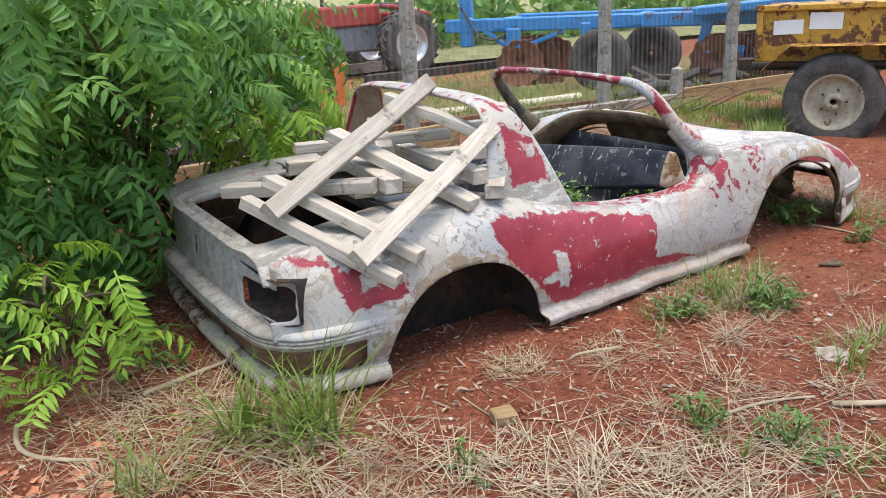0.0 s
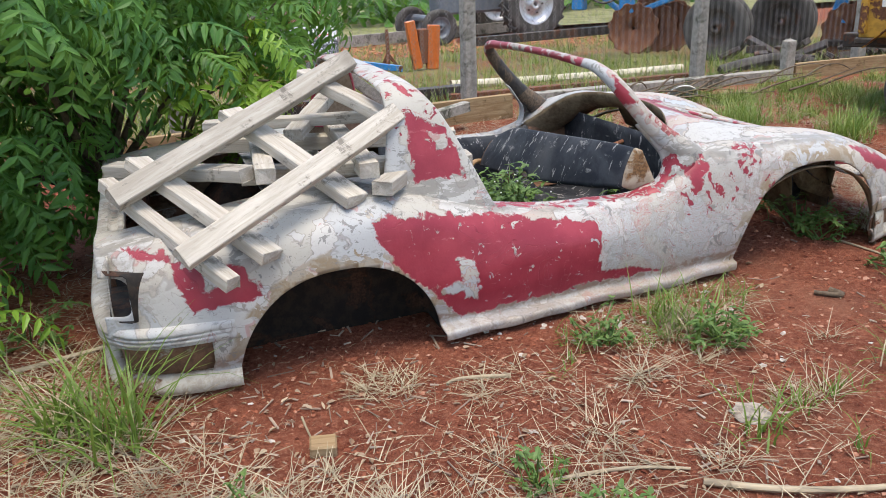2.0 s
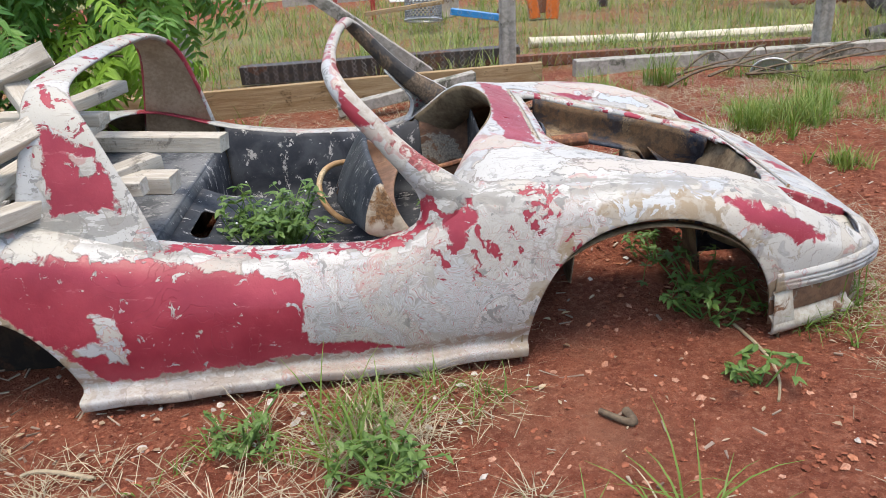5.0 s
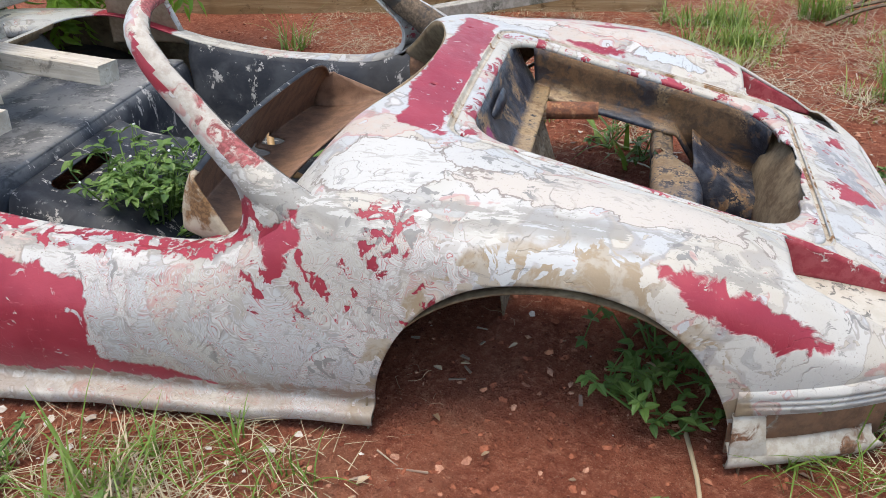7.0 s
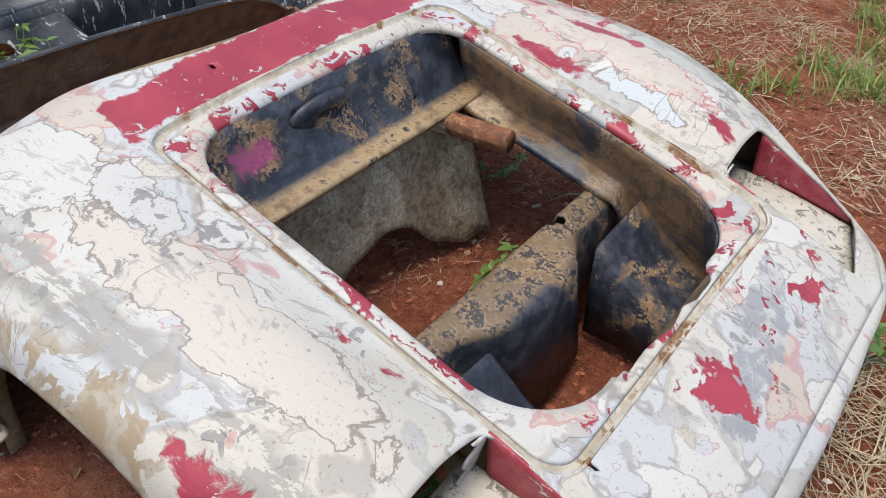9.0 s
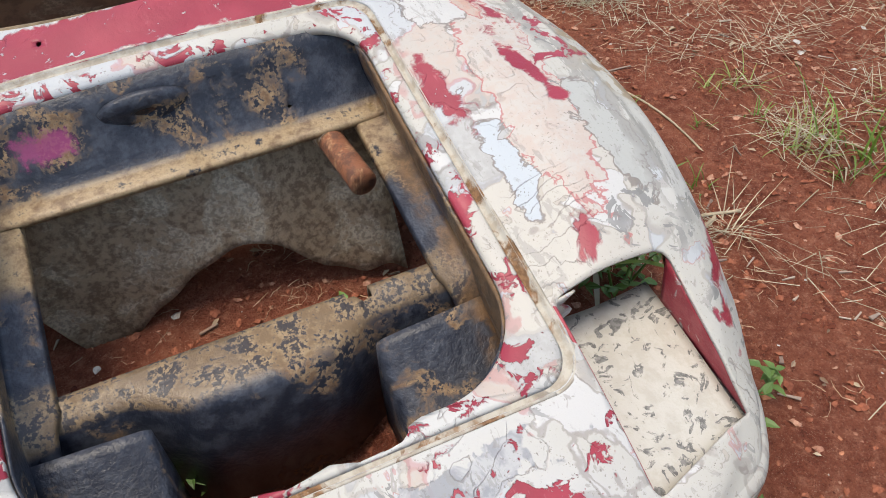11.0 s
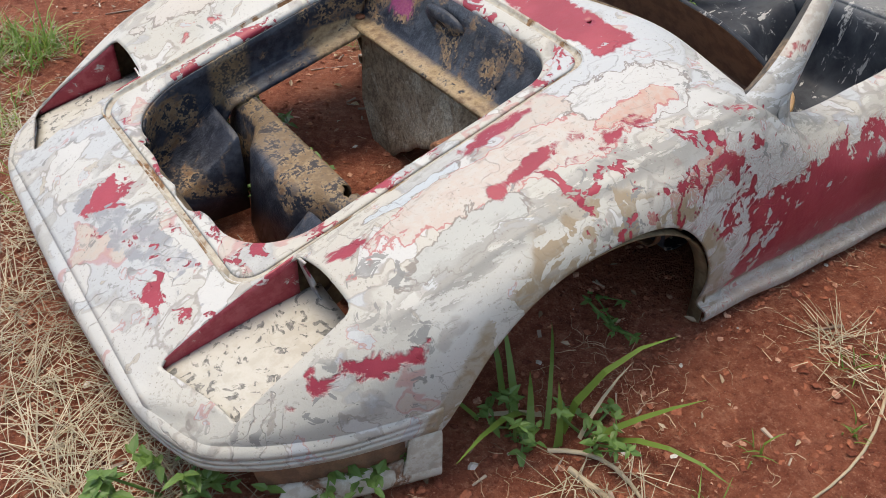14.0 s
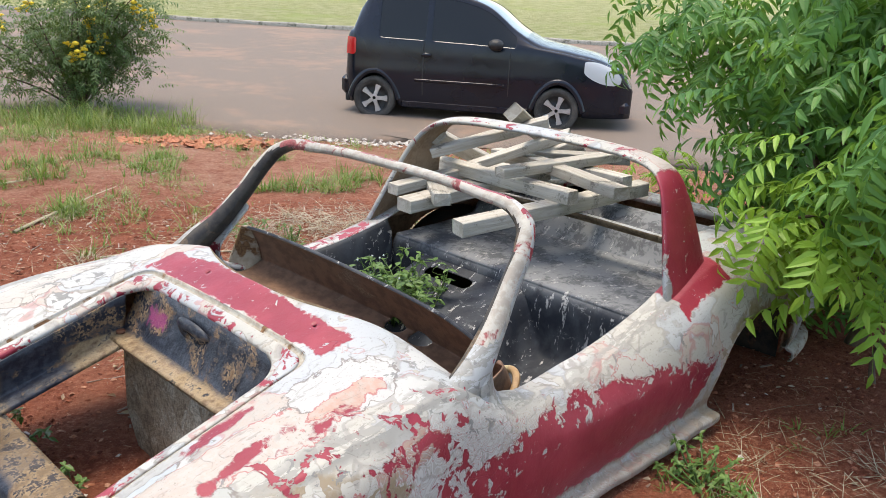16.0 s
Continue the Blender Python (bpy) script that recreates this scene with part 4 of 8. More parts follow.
# ---- headlight buckets
for s in (1, -1):
    bt = np.linspace(0, 1, 14)
    fl = np.stack([np.stack([np.array((1.10 + (0.374 - 0.30 * max(0.0, 0.236 * a - 0.02)) * t, s * (0.460 + 0.236 * a - 0.010 * t * a), 0.312 - 0.012 * math.sin(a * math.pi) * (1 - t) - 0.052 * t ** 1.5)) for a in bt]) for t in bt])
    b = solid(part("headlight_bucket", sheet(fl[:, ::-1] if s < 0 else fl), BUCKET, car, "empty cream headlight recess"), 0.005, 0)
    for k, vv0 in enumerate((0.465, 0.692)):
        w = np.stack([np.stack([np.array((u, s * (vv0 + (0.004 if k else -0.004) * (1 - q)), (0.310 - 0.052 * ((u - 1.10) / 0.372) ** 1.5 - 0.006) * (1 - q) + q * (float(top_z(u, vv0)) - 0.001 + 0.004 * k))) for q in np.linspace(0, 1, 6)]) for u in np.linspace(1.15, 1.466 if k == 0 else 1.402, 24)])
        solid(part("side_wall", sheet(w), PAINT_RED, b, "red-painted side of the headlight recess"), 0.005, 0)
    rw = np.stack([np.stack([np.array((1.149 - 0.03 * (1 - q), s * v, 0.30 * (1 - q) + q * (float(top_z(1.149, v)) - 0.004))) for q in np.linspace(0, 1, 14)]) for v in np.linspace(0.465, 0.692, 30)])
    solid(part("rear_wall", sheet(rw, lambda x, y, z, s=s: np.maximum(0.50 + 0.012 * np.sin(90 * z) - np.abs(y), 0.36 - z - 0.2 + 0.01 * np.sin(140 * y))), PAINT, b, "broken rear wall of the headlight recess"), 0.005, 0)


# ---- front and rear bumpers: ribbed bands over set-back valances
def plan(xs, ys, sign):
    xs, ys = np.array(xs), np.array(ys)
    s = np.r_[0, np.cumsum(np.hypot(np.diff(xs), np.diff(ys)))]
    t = np.linspace(0, 1, 60)
    x, y = cr(t * s[-1], s, xs), cr(t * s[-1], s, ys)
    x, y = np.r_[x, x[-2::-1]], np.r_[sign * -y, sign * y[-2::-1]]
    return np.stack([x, y, 0 * x], -1)


NOSE = plan([1.045, 1.25, 1.40, 1.47, 1.515, 1.54, 1.548], [0.855, 0.79, 0.72, 0.665, 0.56, 0.3, 0.0], 1)
TAIL = plan([-2.0, -2.2, -2.34, -2.42, -2.46, -2.475, -2.48], [0.945, 0.925, 0.88, 0.79, 0.6, 0.3, 0.0], -1)
BAND = [(-0.06, 0.262), (-0.02, 0.254), (0.006, 0.246), (0.016, 0.232), (0.017, 0.222), (0.008, 0.219), (0.016, 0.216), (0.016, 0.206), (0.007, 0.203), (0.015, 0.200),
        (0.015, 0.190), (0.006, 0.187), (0.011, 0.180), (-0.01, 0.172), (-0.04, 0.165)]
solid(part("front_bumper", sheet(sweep(NOSE, BAND, 0.22)), PAINT, car, "ribbed white front bumper moulding"), 0.006, -1, BROWN)


def valance(path, lift, keep, where, deep=0.055):
    """A rusty set-back panel under a bumper, closed below by a rounded white rail."""
    solid(part("valance_panel", sheet(sweep(path, [(-0.03, 0.175 + lift), (-deep, 0.14), (-deep, 0.05)]), keep), RECESS, car, "rust-brown recessed panel below the %s bumper" % where), 0.006, -1)
    solid(part("valance_rail", sheet(sweep(path, [(-deep - 0.001, 0.085), (-0.6 * deep, 0.082), (-0.006, 0.073), (0.004, 0.058), (0.006, 0.04), (0.0, 0.024), (-0.015, 0.016)]), keep), VALANCE, car, "chipped white lower rail below the %s bumper" % where), 0.006, -1, BROWN)


for s in (1, -1):
    valance(NOSE, 0.0, lambda x, y, z, s=s: np.minimum(y * s - 0.3, 1.38 + 0.02 * np.sin(60 * z) - x), "front", 0.022)
    flange = sweep(NOSE, [(-0.012, 0.18), (-0.002, 0.165), (0.002, 0.11), (0.004, 0.05), (-0.004, 0.018)])
    solid(part("valance_flange", sheet(flange, lambda x, y, z, s=s: np.minimum(y * s - 0.3, 1.125 - 0.25 * (z - 0.1) + 0.006 * np.sin(90 * z) - x)), VALANCE, car, "chipped white end of the valance behind the bumper"), 0.006, -1, BROWN)
valance(TAIL, 0.03, None, "rear")
solid(part("rear_bumper", sheet(sweep(TAIL, [(a, b + 0.035) for a, b in BAND], 0.22)), PAINT, car, "ribbed grey rear bumper moulding"), 0.006, -1, BROWN)
# ---- tail panel with lamp openings
tv = np.linspace(-0.83, 0.83, 110)
tz = np.linspace(0, 1, 22)
tail = np.stack([np.column_stack([-2.395 - 0.03 * (1 - (tv / 0.8) ** 2) + 0.02 * t + 0.045 * (np.abs(tv) > 0.83), tv, 0.285 + 0.245 * t + 0 * tv]) for t in tz], 1)


def tail_keep(x, y, z):
    ay = np.abs(y)
    d = rbox(ay, z + 0.06 * (ay - 0.8) * -1, 0.72, 0.385, 0.21, 0.062, 0.03)
    d = np.minimum(d, rbox(y, z, 0.10, 0.41, 0.018, 0.045, 0.01))
    return d


solid(part("tail_panel", sheet(tail, tail_keep), PAINT, car, "grey tail panel with empty lamp openings"), 0.006, 1, BROWN)
for s in (1, -1):
    # added near-black boxes give the empty lamp openings their shade
    mouth = [(-2.405, 0.50), (-2.405, 0.53), (-2.405, 0.60), (-2.405, 0.78), (-2.39, 0.84), (-2.335, 0.88)]
    bx = [np.array([(x, s * y, 0.312) for x, y in mouth])] + [np.array([(-2.385, s * 0.50, z), (-2.27, s * 0.53, z), (-2.24, s * 0.60, z), (-2.23, s * 0.78, z), (-2.26, s * 0.85, z), (-2.325, s * 0.885, z)]) for z in (0.315, 0.36, 0.42, 0.475)] + [np.array([(x, s * y, 0.485) for x, y in mouth])]
    solid(part("lamp_housing", sheet(np.stack(bx)), SHADE_BLACK, car, "added near-black box for the shade inside the empty tail lamp opening"), 0.004, 0)

# ---- windscreen frame
wp = np.array([(0.09, -0.735, 0.50), (-0.01, -0.728, 0.59), (-0.09, -0.708, 0.655), (-0.195, -0.680, 0.765), (-0.282, -0.660, 0.87), (-0.322, -0.632, 0.922), (-0.345, -0.57, 0.957), (-0.358, -0.42, 0.972), (-0.366, 0, 0.984)])
wp = np.concatenate([wp, wp[-2::-1] * [1, -1, 1]])
sp = np.r_[0, np.cumsum(np.linalg.norm(np.diff(wp, axis=0), axis=1))]
tt = np.linspace(0, sp[-1], 120)
wpath = np.stack([cr(tt, sp, wp[:, k]) for k in range(3)], -1)
wrad = [0.074, 0.056, 0.046, 0.037, 0.034, 0.031, 0.027, 0.023, 0.020]
rad = cr(tt, sp, wrad + wrad[-2::-1])
wr = tube_pts(wpath, rad, 20)
cen = wpath[:, None, :]
off = wr - cen
lat = off[..., 1:2] * np.array([0, 1, 0])
dirn = np.gradient(wpath, axis=0)
fr = np.clip(np.abs(dirn[:, 1]) / np.linalg.norm(dirn, axis=1), 0, 1)[:, None, None]
wr = cen + off - lat * 0.28 * (1 - fr) + np.array([0, 0, 1]) * off[..., 2:3] * -0.15 * fr
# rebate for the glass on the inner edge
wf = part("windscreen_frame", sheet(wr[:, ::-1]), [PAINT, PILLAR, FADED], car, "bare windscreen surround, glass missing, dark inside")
# pillar faces turned sideways take the dark brown material
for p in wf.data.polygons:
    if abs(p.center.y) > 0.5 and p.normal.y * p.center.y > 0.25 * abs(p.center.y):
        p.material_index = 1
    else:
        away = np.array(p.center) - wpath[np.argmin(((wpath - np.array(p.center)) ** 2).sum(1))]
        if p.center.z > 0.66 and away[0] > 0.25 * np.linalg.norm(away):
            p.material_index = 2
# the pillars flow into the door rim in a rounded corner
edge = [(-0.205, -0.672, 0.715), (-0.145, -0.695, 0.64), (-0.105, -0.710, 0.585), (-0.095, -0.72, 0.53), (-0.12, -0.72, 0.475), (-0.20, -0.718, 0.446), (-0.34, -0.73, 0.405)]
root = [(-0.14, -0.700, 0.715), (-0.06, -0.735, 0.64), (0.0, -0.765, 0.585), (0.02, -0.785, 0.53), (-0.03, -0.80, 0.465), (-0.15, -0.80, 0.424), (-0.34, -0.78, 0.395)]
ek, er = (np.stack([cr(np.linspace(0, 6, 40), np.arange(7), np.array(q)[:, c]) for c in range(3)], -1) for q in (edge, root))
for s in (-1, 1):
    web = [er, er * 0.7 + ek * 0.3 + (0, -0.012, 0.010), er * 0.35 + ek * 0.65 + (0, -0.013, 0.012), ek + (0, -0.004, 0.004), ek + (0, 0.012, -0.002), ek + (0.012, 0.024, -0.012)]
    web = np.stack(web, 1) * (1, -s, 1)
    solid(part("pillar_root", sheet(web if s < 0 else web[:, ::-1]), PAINT, car), 0.006, 0)

# ---- roll hoop with broad side pillars
vv = [0.775, 0.735, 0.70, 0.66, 0.615, 0.55, 0.43, 0.25, 0.0]
zz = [0.47, 0.60, 0.73, 0.85, 0.925, 0.965, 0.985, 0.993, 0.996]
uf = [-0.915, -0.97, -1.03, -1.09, -1.14, -1.175, -1.195, -1.205, -1.21]
ur = [-1.41, -1.375, -1.345, -1.32, -1.315, -1.32, -1.33, -1.335, -1.34]
hs = np.linspace(0, 8, 90)
idx = np.arange(9)
hv, hz, hf, hr = (cr(hs, idx, k) for k in (vv, zz, uf, ur))
tf = np.r_[0, 0.03, 0.08, np.linspace(0.15, 0.85, 10), 0.92, 0.97, 1]
bulge = 0.018 * np.sin(np.pi * tf) ** 0.5
norm = np.stack([np.gradient(hz), np.gradient(hv) * 1.0], -1)
norm /= np.linalg.norm(norm, axis=1)[:, None]
grid = np.stack([np.stack([hf + (hr - hf) * t, -(hv + norm[:, 0] * b), hz - norm[:, 1] * b], -1) for t, b in zip(tf, bulge)], 1)
other = grid[-2::-1] * [1, -1, 1]
other[..., 0] -= 0.125 * np.clip((0.93 - other[..., 2]) / 0.44, 0, 1) * (1 - tf)[None, :]
grid = np.concatenate([grid, other])
solid(part("roll_hoop", sheet(grid[:, ::-1]), PAINT, car, "broad roof hoop behind the seats, brown inside"), 0.022, -1, HOOP_IN)

# ---- cockpit
fu = np.linspace(-1.0, -0.06, 50)


def door_inner(s):
    def f(u):
        dv = 0.006 * math.sin(14 * u)
        vt, zt, vh, zh = (float(cr(np.array(u), US, k)) for k in (V_TO, Z_TO, V_SH, Z_SH))
        z1 = zt + (zh - zt) * max(0.0, 0.697 - vt) / (vh - vt) - (0.004 if u < -0.1 else 0.02)
        return [(u, s * 0.697, z1), (u, s * 0.69, z1 - 0.02), (u, s * 0.665, z1 - 0.06), (u, s * 0.655, 0.20), (u, s * 0.64, 0.12), (u, s * 0.58, 0.10)]
    return f


for s in (1, -1):
    g = strip(door_inner(s), fu)
    solid(part("cockpit_side", sheet(g if s > 0 else g[:, ::-1]), BLACK, car, "scuffed black cockpit side"), 0.006, 1)
fl_v = np.linspace(-0.66, 0.66, 60)


def tub_profile(v):
    hump = 0.23 * math.exp(-(max(0, abs(v + 0.16) - 0.28) / 0.08) ** 2)
    return [(-1.80, v, 0.605), (-1.74, v, 0.59), (-1.66, v, 0.52), (-1.60, v, 0.445), (-1.55, v, 0.425), (-1.30, v, 0.42), (-1.06, v, 0.425), (-1.03, v, 0.415), (-1.01, v, 0.36 + 0.04 * hump),
            (-1.0, v, 0.15 + hump), (-0.9, v, 0.11 + hump), (-0.72, v, 0.10 + 0.9 * hump), (-0.60, v, 0.10 + 0.55 * hump), (-0.5, v, 0.10 + 0.15 * hump), (-0.4, v, 0.10), (-0.1, v, 0.10), (0.15, v, 0.10), (0.17, v, 0.3), (0.18, v, 0.54)]


g = strip(tub_profile, fl_v)
gi = np.stack([np.stack([cr(np.linspace(0, 18, 100), np.arange(19), g[k][:, c]) for c in range(3)], -1) for k in range(len(g))])
solid(part("tub", sheet(gi, lambda x, y, z: np.where(z < 0.40, rbox(x, y, -0.93, -0.22, 0.032, 0.135, 0.03), 1.0)), BLACK, car, "scuffed black cockpit tub with parcel shelf"), 0.006, 1)
# brown scuttle under the cowl edge
sv = np.linspace(-0.70, 0.70, 60)
su = 0.213 - 0.30 * (np.abs(sv) / 0.7) ** 2.2
scut = np.stack([np.column_stack([su + o, sv, top_z(su, sv) - 0.002 - d]) for o, d in ((0, 0), (0.004, 0.02), (0.02, 0.05), (0.08, 0.09), (0.15, 0.10))], 1)
solid(part("scuttle", sheet(scut), BROWN, car, "rusty underside of the cowl"), 0.004, 0)
for s in (1, -1):
    g = strip(door_inner(s), np.linspace(-0.062, 0.19, 40))
    g = np.concatenate([g[:, :3], g[:, 2:3] * 0.6 + g[:, 3:4] * 0.4, g[:, 3:]], 1)
    g = np.stack([np.stack([cr(np.linspace(0, 6, 40), np.arange(7), g[k][:, c]) for c in range(3)], -1) for k in range(len(g))])
    solid(part("hinge_panel", sheet(g if s > 0 else g[:, ::-1], lambda x, y, z: np.minimum(np.minimum(np.hypot(x - 0.115, z - 0.49) - 0.013, np.hypot(x - 0.10, (z - 0.515) * 0.5) - 0.012), np.hypot(x - 0.03, z - 0.44) - 0.005)), RECESS, car, "rust-brown hinge panel at the door opening"), 0.006, 1)
ROD0, ROD1 = np.array((-0.09, -0.072, 0.44)), np.array((0.36, 0.09, 0.475))
rod = np.array([ROD0 + (ROD1 - ROD0) * t for t in np.linspace(0, 1, 6)])
part("column_tube", sheet(np.concatenate([tube_pts(rod, 0.012, 12), tube_pts(rod[::-1], 0.008, 12)])), RUST, car, "rusty steering column tube")
# wheel wells
for s in (1, -1):
    for cx, hw, top, off in ((-1.61, 0.43, 0.42, 0.60), (0.635, 0.44, 0.45, 0.55)):
        a = np.linspace(0, math.pi, 30)
        pts = [np.column_stack([cx + hw * np.cos(a), np.full(30, s * w), -0.02 + (top + 0.02) * np.sin(a) ** 0.8]) for w in ((0.86, 0.62) if cx < 0 else (0.845, 0.805))]
        if cx < 0:
            pts.append(np.column_stack([cx + hw * 0.96 * np.cos(a), np.full(30, s * 0.60), -0.02 + (top - 0.02) * np.sin(a) ** 0.8]))
            pts.append(np.column_stack([cx + 0.9 * hw * np.cos(a), np.full(30, s * 0.60), 0.0 * a]))
        # rear housings are coloured near-black for the shade under the arch
        solid(part("wheel_well", sheet(np.stack(pts, 1)), SHADE_BLACK if cx < 0 else BROWN, car, "wheel housing, shade put into the colour of the rear ones"), 0.005, 0)

# ---------------------------------------------------------------- loose dashboard lying in the cockpit
dash = thing("dashboard", "loose moulded dashboard, black outside and brown inside, two gauge holes", "dashboard", CAR)
da = np.linspace(-1, 1, 80)
db = np.linspace(0, 1, 30)


def dash_pt(a, b):
    # across the car by a; b runs from the forward edge of the tray over the face to the curled rim
    v = -0.075 + 0.615 * a
    e = max(0.0, (abs(a) - 0.5) / 0.5)
    low = np.array((-0.40 - 0.078 * a + 0.037 * a * a, v, 0.350 - 0.082 * a + 0.023 * a * a))
    top = np.array((-0.275 - 0.045 * a, v, 0.565 - 0.055 * a))
    top = top + (low - top) * (0.06 if a < 0 else 0.4) * e ** (3.2 if a < 0 else 2.6)
    bow = np.array((-0.03 * (1 - a * a), 0, 0.006 * (1 - a * a)))
    deep = 0.235 + 0.075 * a
    if b < 0.4:
        q = 1 - b / 0.4
        p = low + np.array((deep, 0, 0.012 + 0.033 * a)) * q + np.array((0, 0, -0.02 * math.sin(q * math.pi)))
    elif b < 0.92:
        q = (b - 0.4) / 0.52
        p = low + (top - low) * q + np.array((-0.010 * math.sin(q * math.pi), 0, 0))
    else:
        q = (b - 0.92) / 0.08
        p = top + np.array((0.024 * q, 0, 0.007 * math.sin(q * 3)))
    return tuple(p + bow)


dg = np.array([[dash_pt(a, b) for b in db] for a in da])
solid(part("dash_face", sheet(dg, lambda x, y, z: np.minimum(np.sqrt((x + 0.415)**2 + (y + 0.01)**2 + (z - 0.34)**2) - 0.046, np.sqrt((x + 0.425)**2 + (y - 0.115)**2 + (z - 0.315)**2) - 0.052)), BLACK, dash, "scratched black dashboard skin"), 0.008, -1, DASH).modifiers["thickness"].material_offset_rim = 1
for s in (1, -1):
    edge = dg[0 if s < 0 else -1]
    chord = edge[0] + (edge[-1] - edge[0]) * db[:, None]
    cap = np.stack([edge * (1 - q) + chord * q + np.array([0, s * 0.035 * math.sin(q * math.pi / 2), 0]) for q in np.linspace(0, 1, 8)], 1)
    solid(part("end_cap", sheet(cap), CAP if s < 0 else DASH, dash, "stained cream end of the dashboard"), 0.006, 0)

sw = thing("steering_wheel", "bare tan steering wheel rim leaning in the footwell", "steering wheel", CAR @ pose(-0.40, 0.44, 0.20, 40, 25, 15))
a = np.linspace(0, 2 * math.pi, 49)
part("rim", sheet(tube_pts(np.column_stack([0.17 * np.cos(a), 0.17 * np.sin(a), 0 * a]), 0.014, 10)), TAN, sw)

# ---------------------------------------------------------------- ground
ROAD_N, ROAD_A = np.array((-0.434, -0.901)), np.array((-0.901, 0.434))
gx = np.r_[-400, -200, -90, -50, np.linspace(-28, 28, 260), 50, 90, 200, 400]
gy = np.r_[-400, -200, -90, -50, np.linspace(-30, 34, 300), 50, 90, 200, 400]


def ground_z(x, y):
    x, y = np.asarray(x, float), np.asarray(y, float)
    s = x * ROAD_N[0] + y * ROAD_N[1]
    z = -0.30 * np.clip((s + 1.6) / 3.6, 0, 1) ** 1.3
    rough = np.clip((2.2 - s) / 0.6, 0, 1)
    z = z + rough * (0.010 * np.sin(3.1 * x + 1.3 * y) * np.cos(2.3 * y - x) + 0.006 * np.sin(9 * x - 4 * y) * np.sin(7 * y + 2 * x))
    w = ((x - 0.9925) * 0.8526 + (y - 4.7455) * 0.5225, -(x - 0.9925) * 0.5225 + (y - 4.7455) * 0.8526)
    z = z - 0.042 * np.clip(w[1] - 3.3, 0, 11.5) - 0.03 * np.clip(w[0] - 2.0, 0, 5) * np.clip((w[1] + 1.0) / 2.0, 0, 1)
    z = z + 0.035 * np.exp(-((w[0] - 0.65) / 0.3) ** 2 - ((w[1] + 0.55) / 0.25) ** 2) + 0.04 * np.exp(-((w[0] - 0.65) / 0.35) ** 2 - ((w[1]) / 0.35) ** 2)
    return z


GX, GY = np.meshgrid(gx, gy, indexing="ij")
ground = tagged(part("ground", sheet(np.stack([GX, GY, ground_z(GX, GY)], -1)), SOIL), "bare red earth yard with scattered weeds", "ground", kind="structure")


def yard(u, v, dz=0.0):
    """A place on the ground by the car's own axes."""
    p = CAR @ Vector((u, v, 0))
    return Matrix.Translation((0, 0, float(ground_z(p.x, p.y)) + dz)) @ CAR @ Matrix.Translation((u, v, 0))


def along(a, s, z=0.0):
    """A place by metres along the street and metres out from the yard."""
    p = ROAD_A * a + ROAD_N * s
    return Vector((p[0], p[1], z))


ra = np.linspace(-60, 60, 120)
rs = np.r_[np.linspace(2.0, 3.2, 8), np.linspace(3.6, 18.0, 40)]
rp = np.array([[(*(ROAD_A * a + ROAD_N * (s + (0.5 * math.sin(a * 0.9) + 0.22 * math.sin(a * 2.7 + 1)) * (k == 0))), -0.292 - 0.02 * (k == 0)) for k, s in enumerate(rs)] for a in ra])
tagged(solid(part("road", sheet(rp), ASPHALT), 0.06, -1), "worn asphalt street dusted with red earth", "road", kind="structure")
rk = np.array([[(*(ROAD_A * a + ROAD_N * (18.0 + o)), -0.30 + h + 0.012 * math.sin(a * 3.1)) for o, h in ((0, -0.05), (0, 0.16), (0.03, 0.19), (0.2, 0.19), (0.22, 0.14))] for a in ra])
tagged(part("kerb", sheet(rk), CONCRETE), "weathered concrete kerb across the street", "kerb", kind="structure")
vg = np.array([[(*(ROAD_A * a + ROAD_N * s), -0.16 + 0.02 * (s - 18) ** 0.9 + 0.03 * math.sin(a * 1.3 + s)) for s in np.r_[np.linspace(18.18, 30, 14), 60, 200]] for a in np.linspace(-140, 140, 90)])
tagged(part("verge", sheet(vg), LAWN), "pale green grass field beyond the street", "ground", kind="structure")
yg = np.array([[(*(Vector(CAR @ Vector((u, v, 0))).xy), -0.52 + 0.012 * (v - 14) + 0.05 * math.sin(u * 0.7 + v)) for v in np.r_[15.5, 17, 20, 26, 40, 90, 250]] for u in np.linspace(-160, 160, 70)])
tagged(part("field", sheet(yg), LAWN), "tall grass field behind the machinery yard", "ground", kind="structure")


# ---------------------------------------------------------------- timber
def frame_between(p0, p1, up=(0, 0, 1)):
    p0, p1 = Vector(p0), Vector(p1)
    x = (p1 - p0).normalized()
    y = Vector(up).cross(x).normalized()
    z = x.cross(y)
    return Matrix.Translation((p0 + p1) / 2) @ Matrix((x, y, z)).transposed().to_4x4(), (p1 - p0).length


def board_mesh(name, length, w, h, mat, bevel=0.004, rag=0.004):
    bm = bmesh.new()
    n = 7
    rows = []
    for k in range(n):
        x = (k / (n - 1) - 0.5) * length
        if k in (0, n - 1):
            pass
        j = [random.uniform(-rag, rag) for _ in range(4)]
        b = bevel
        ring_ = [(-w / 2 + b, -h / 2), (w / 2 - b, -h / 2), (w / 2, -h / 2 + b), (w / 2, h / 2 - b), (w / 2 - b, h / 2), (-w / 2 + b, h / 2), (-w / 2, h / 2 - b), (-w / 2, -h / 2 + b)]
        rows.append([bm.verts.new((x + (random.uniform(-0.006, 0.006) if k in (0, n - 1) else 0), y + j[0] * 0.5, z + j[1] * 0.5)) for y, z in ring_])
    for a, b2 in zip(rows, rows[1:]):
        for q in range(8):
            bm.faces.new((a[q], a[(q + 1) % 8], b2[(q + 1) % 8], b2[q]))
    bm.faces.new(rows[0][::-1])
    bm.faces.new(rows[-1])
    return bm


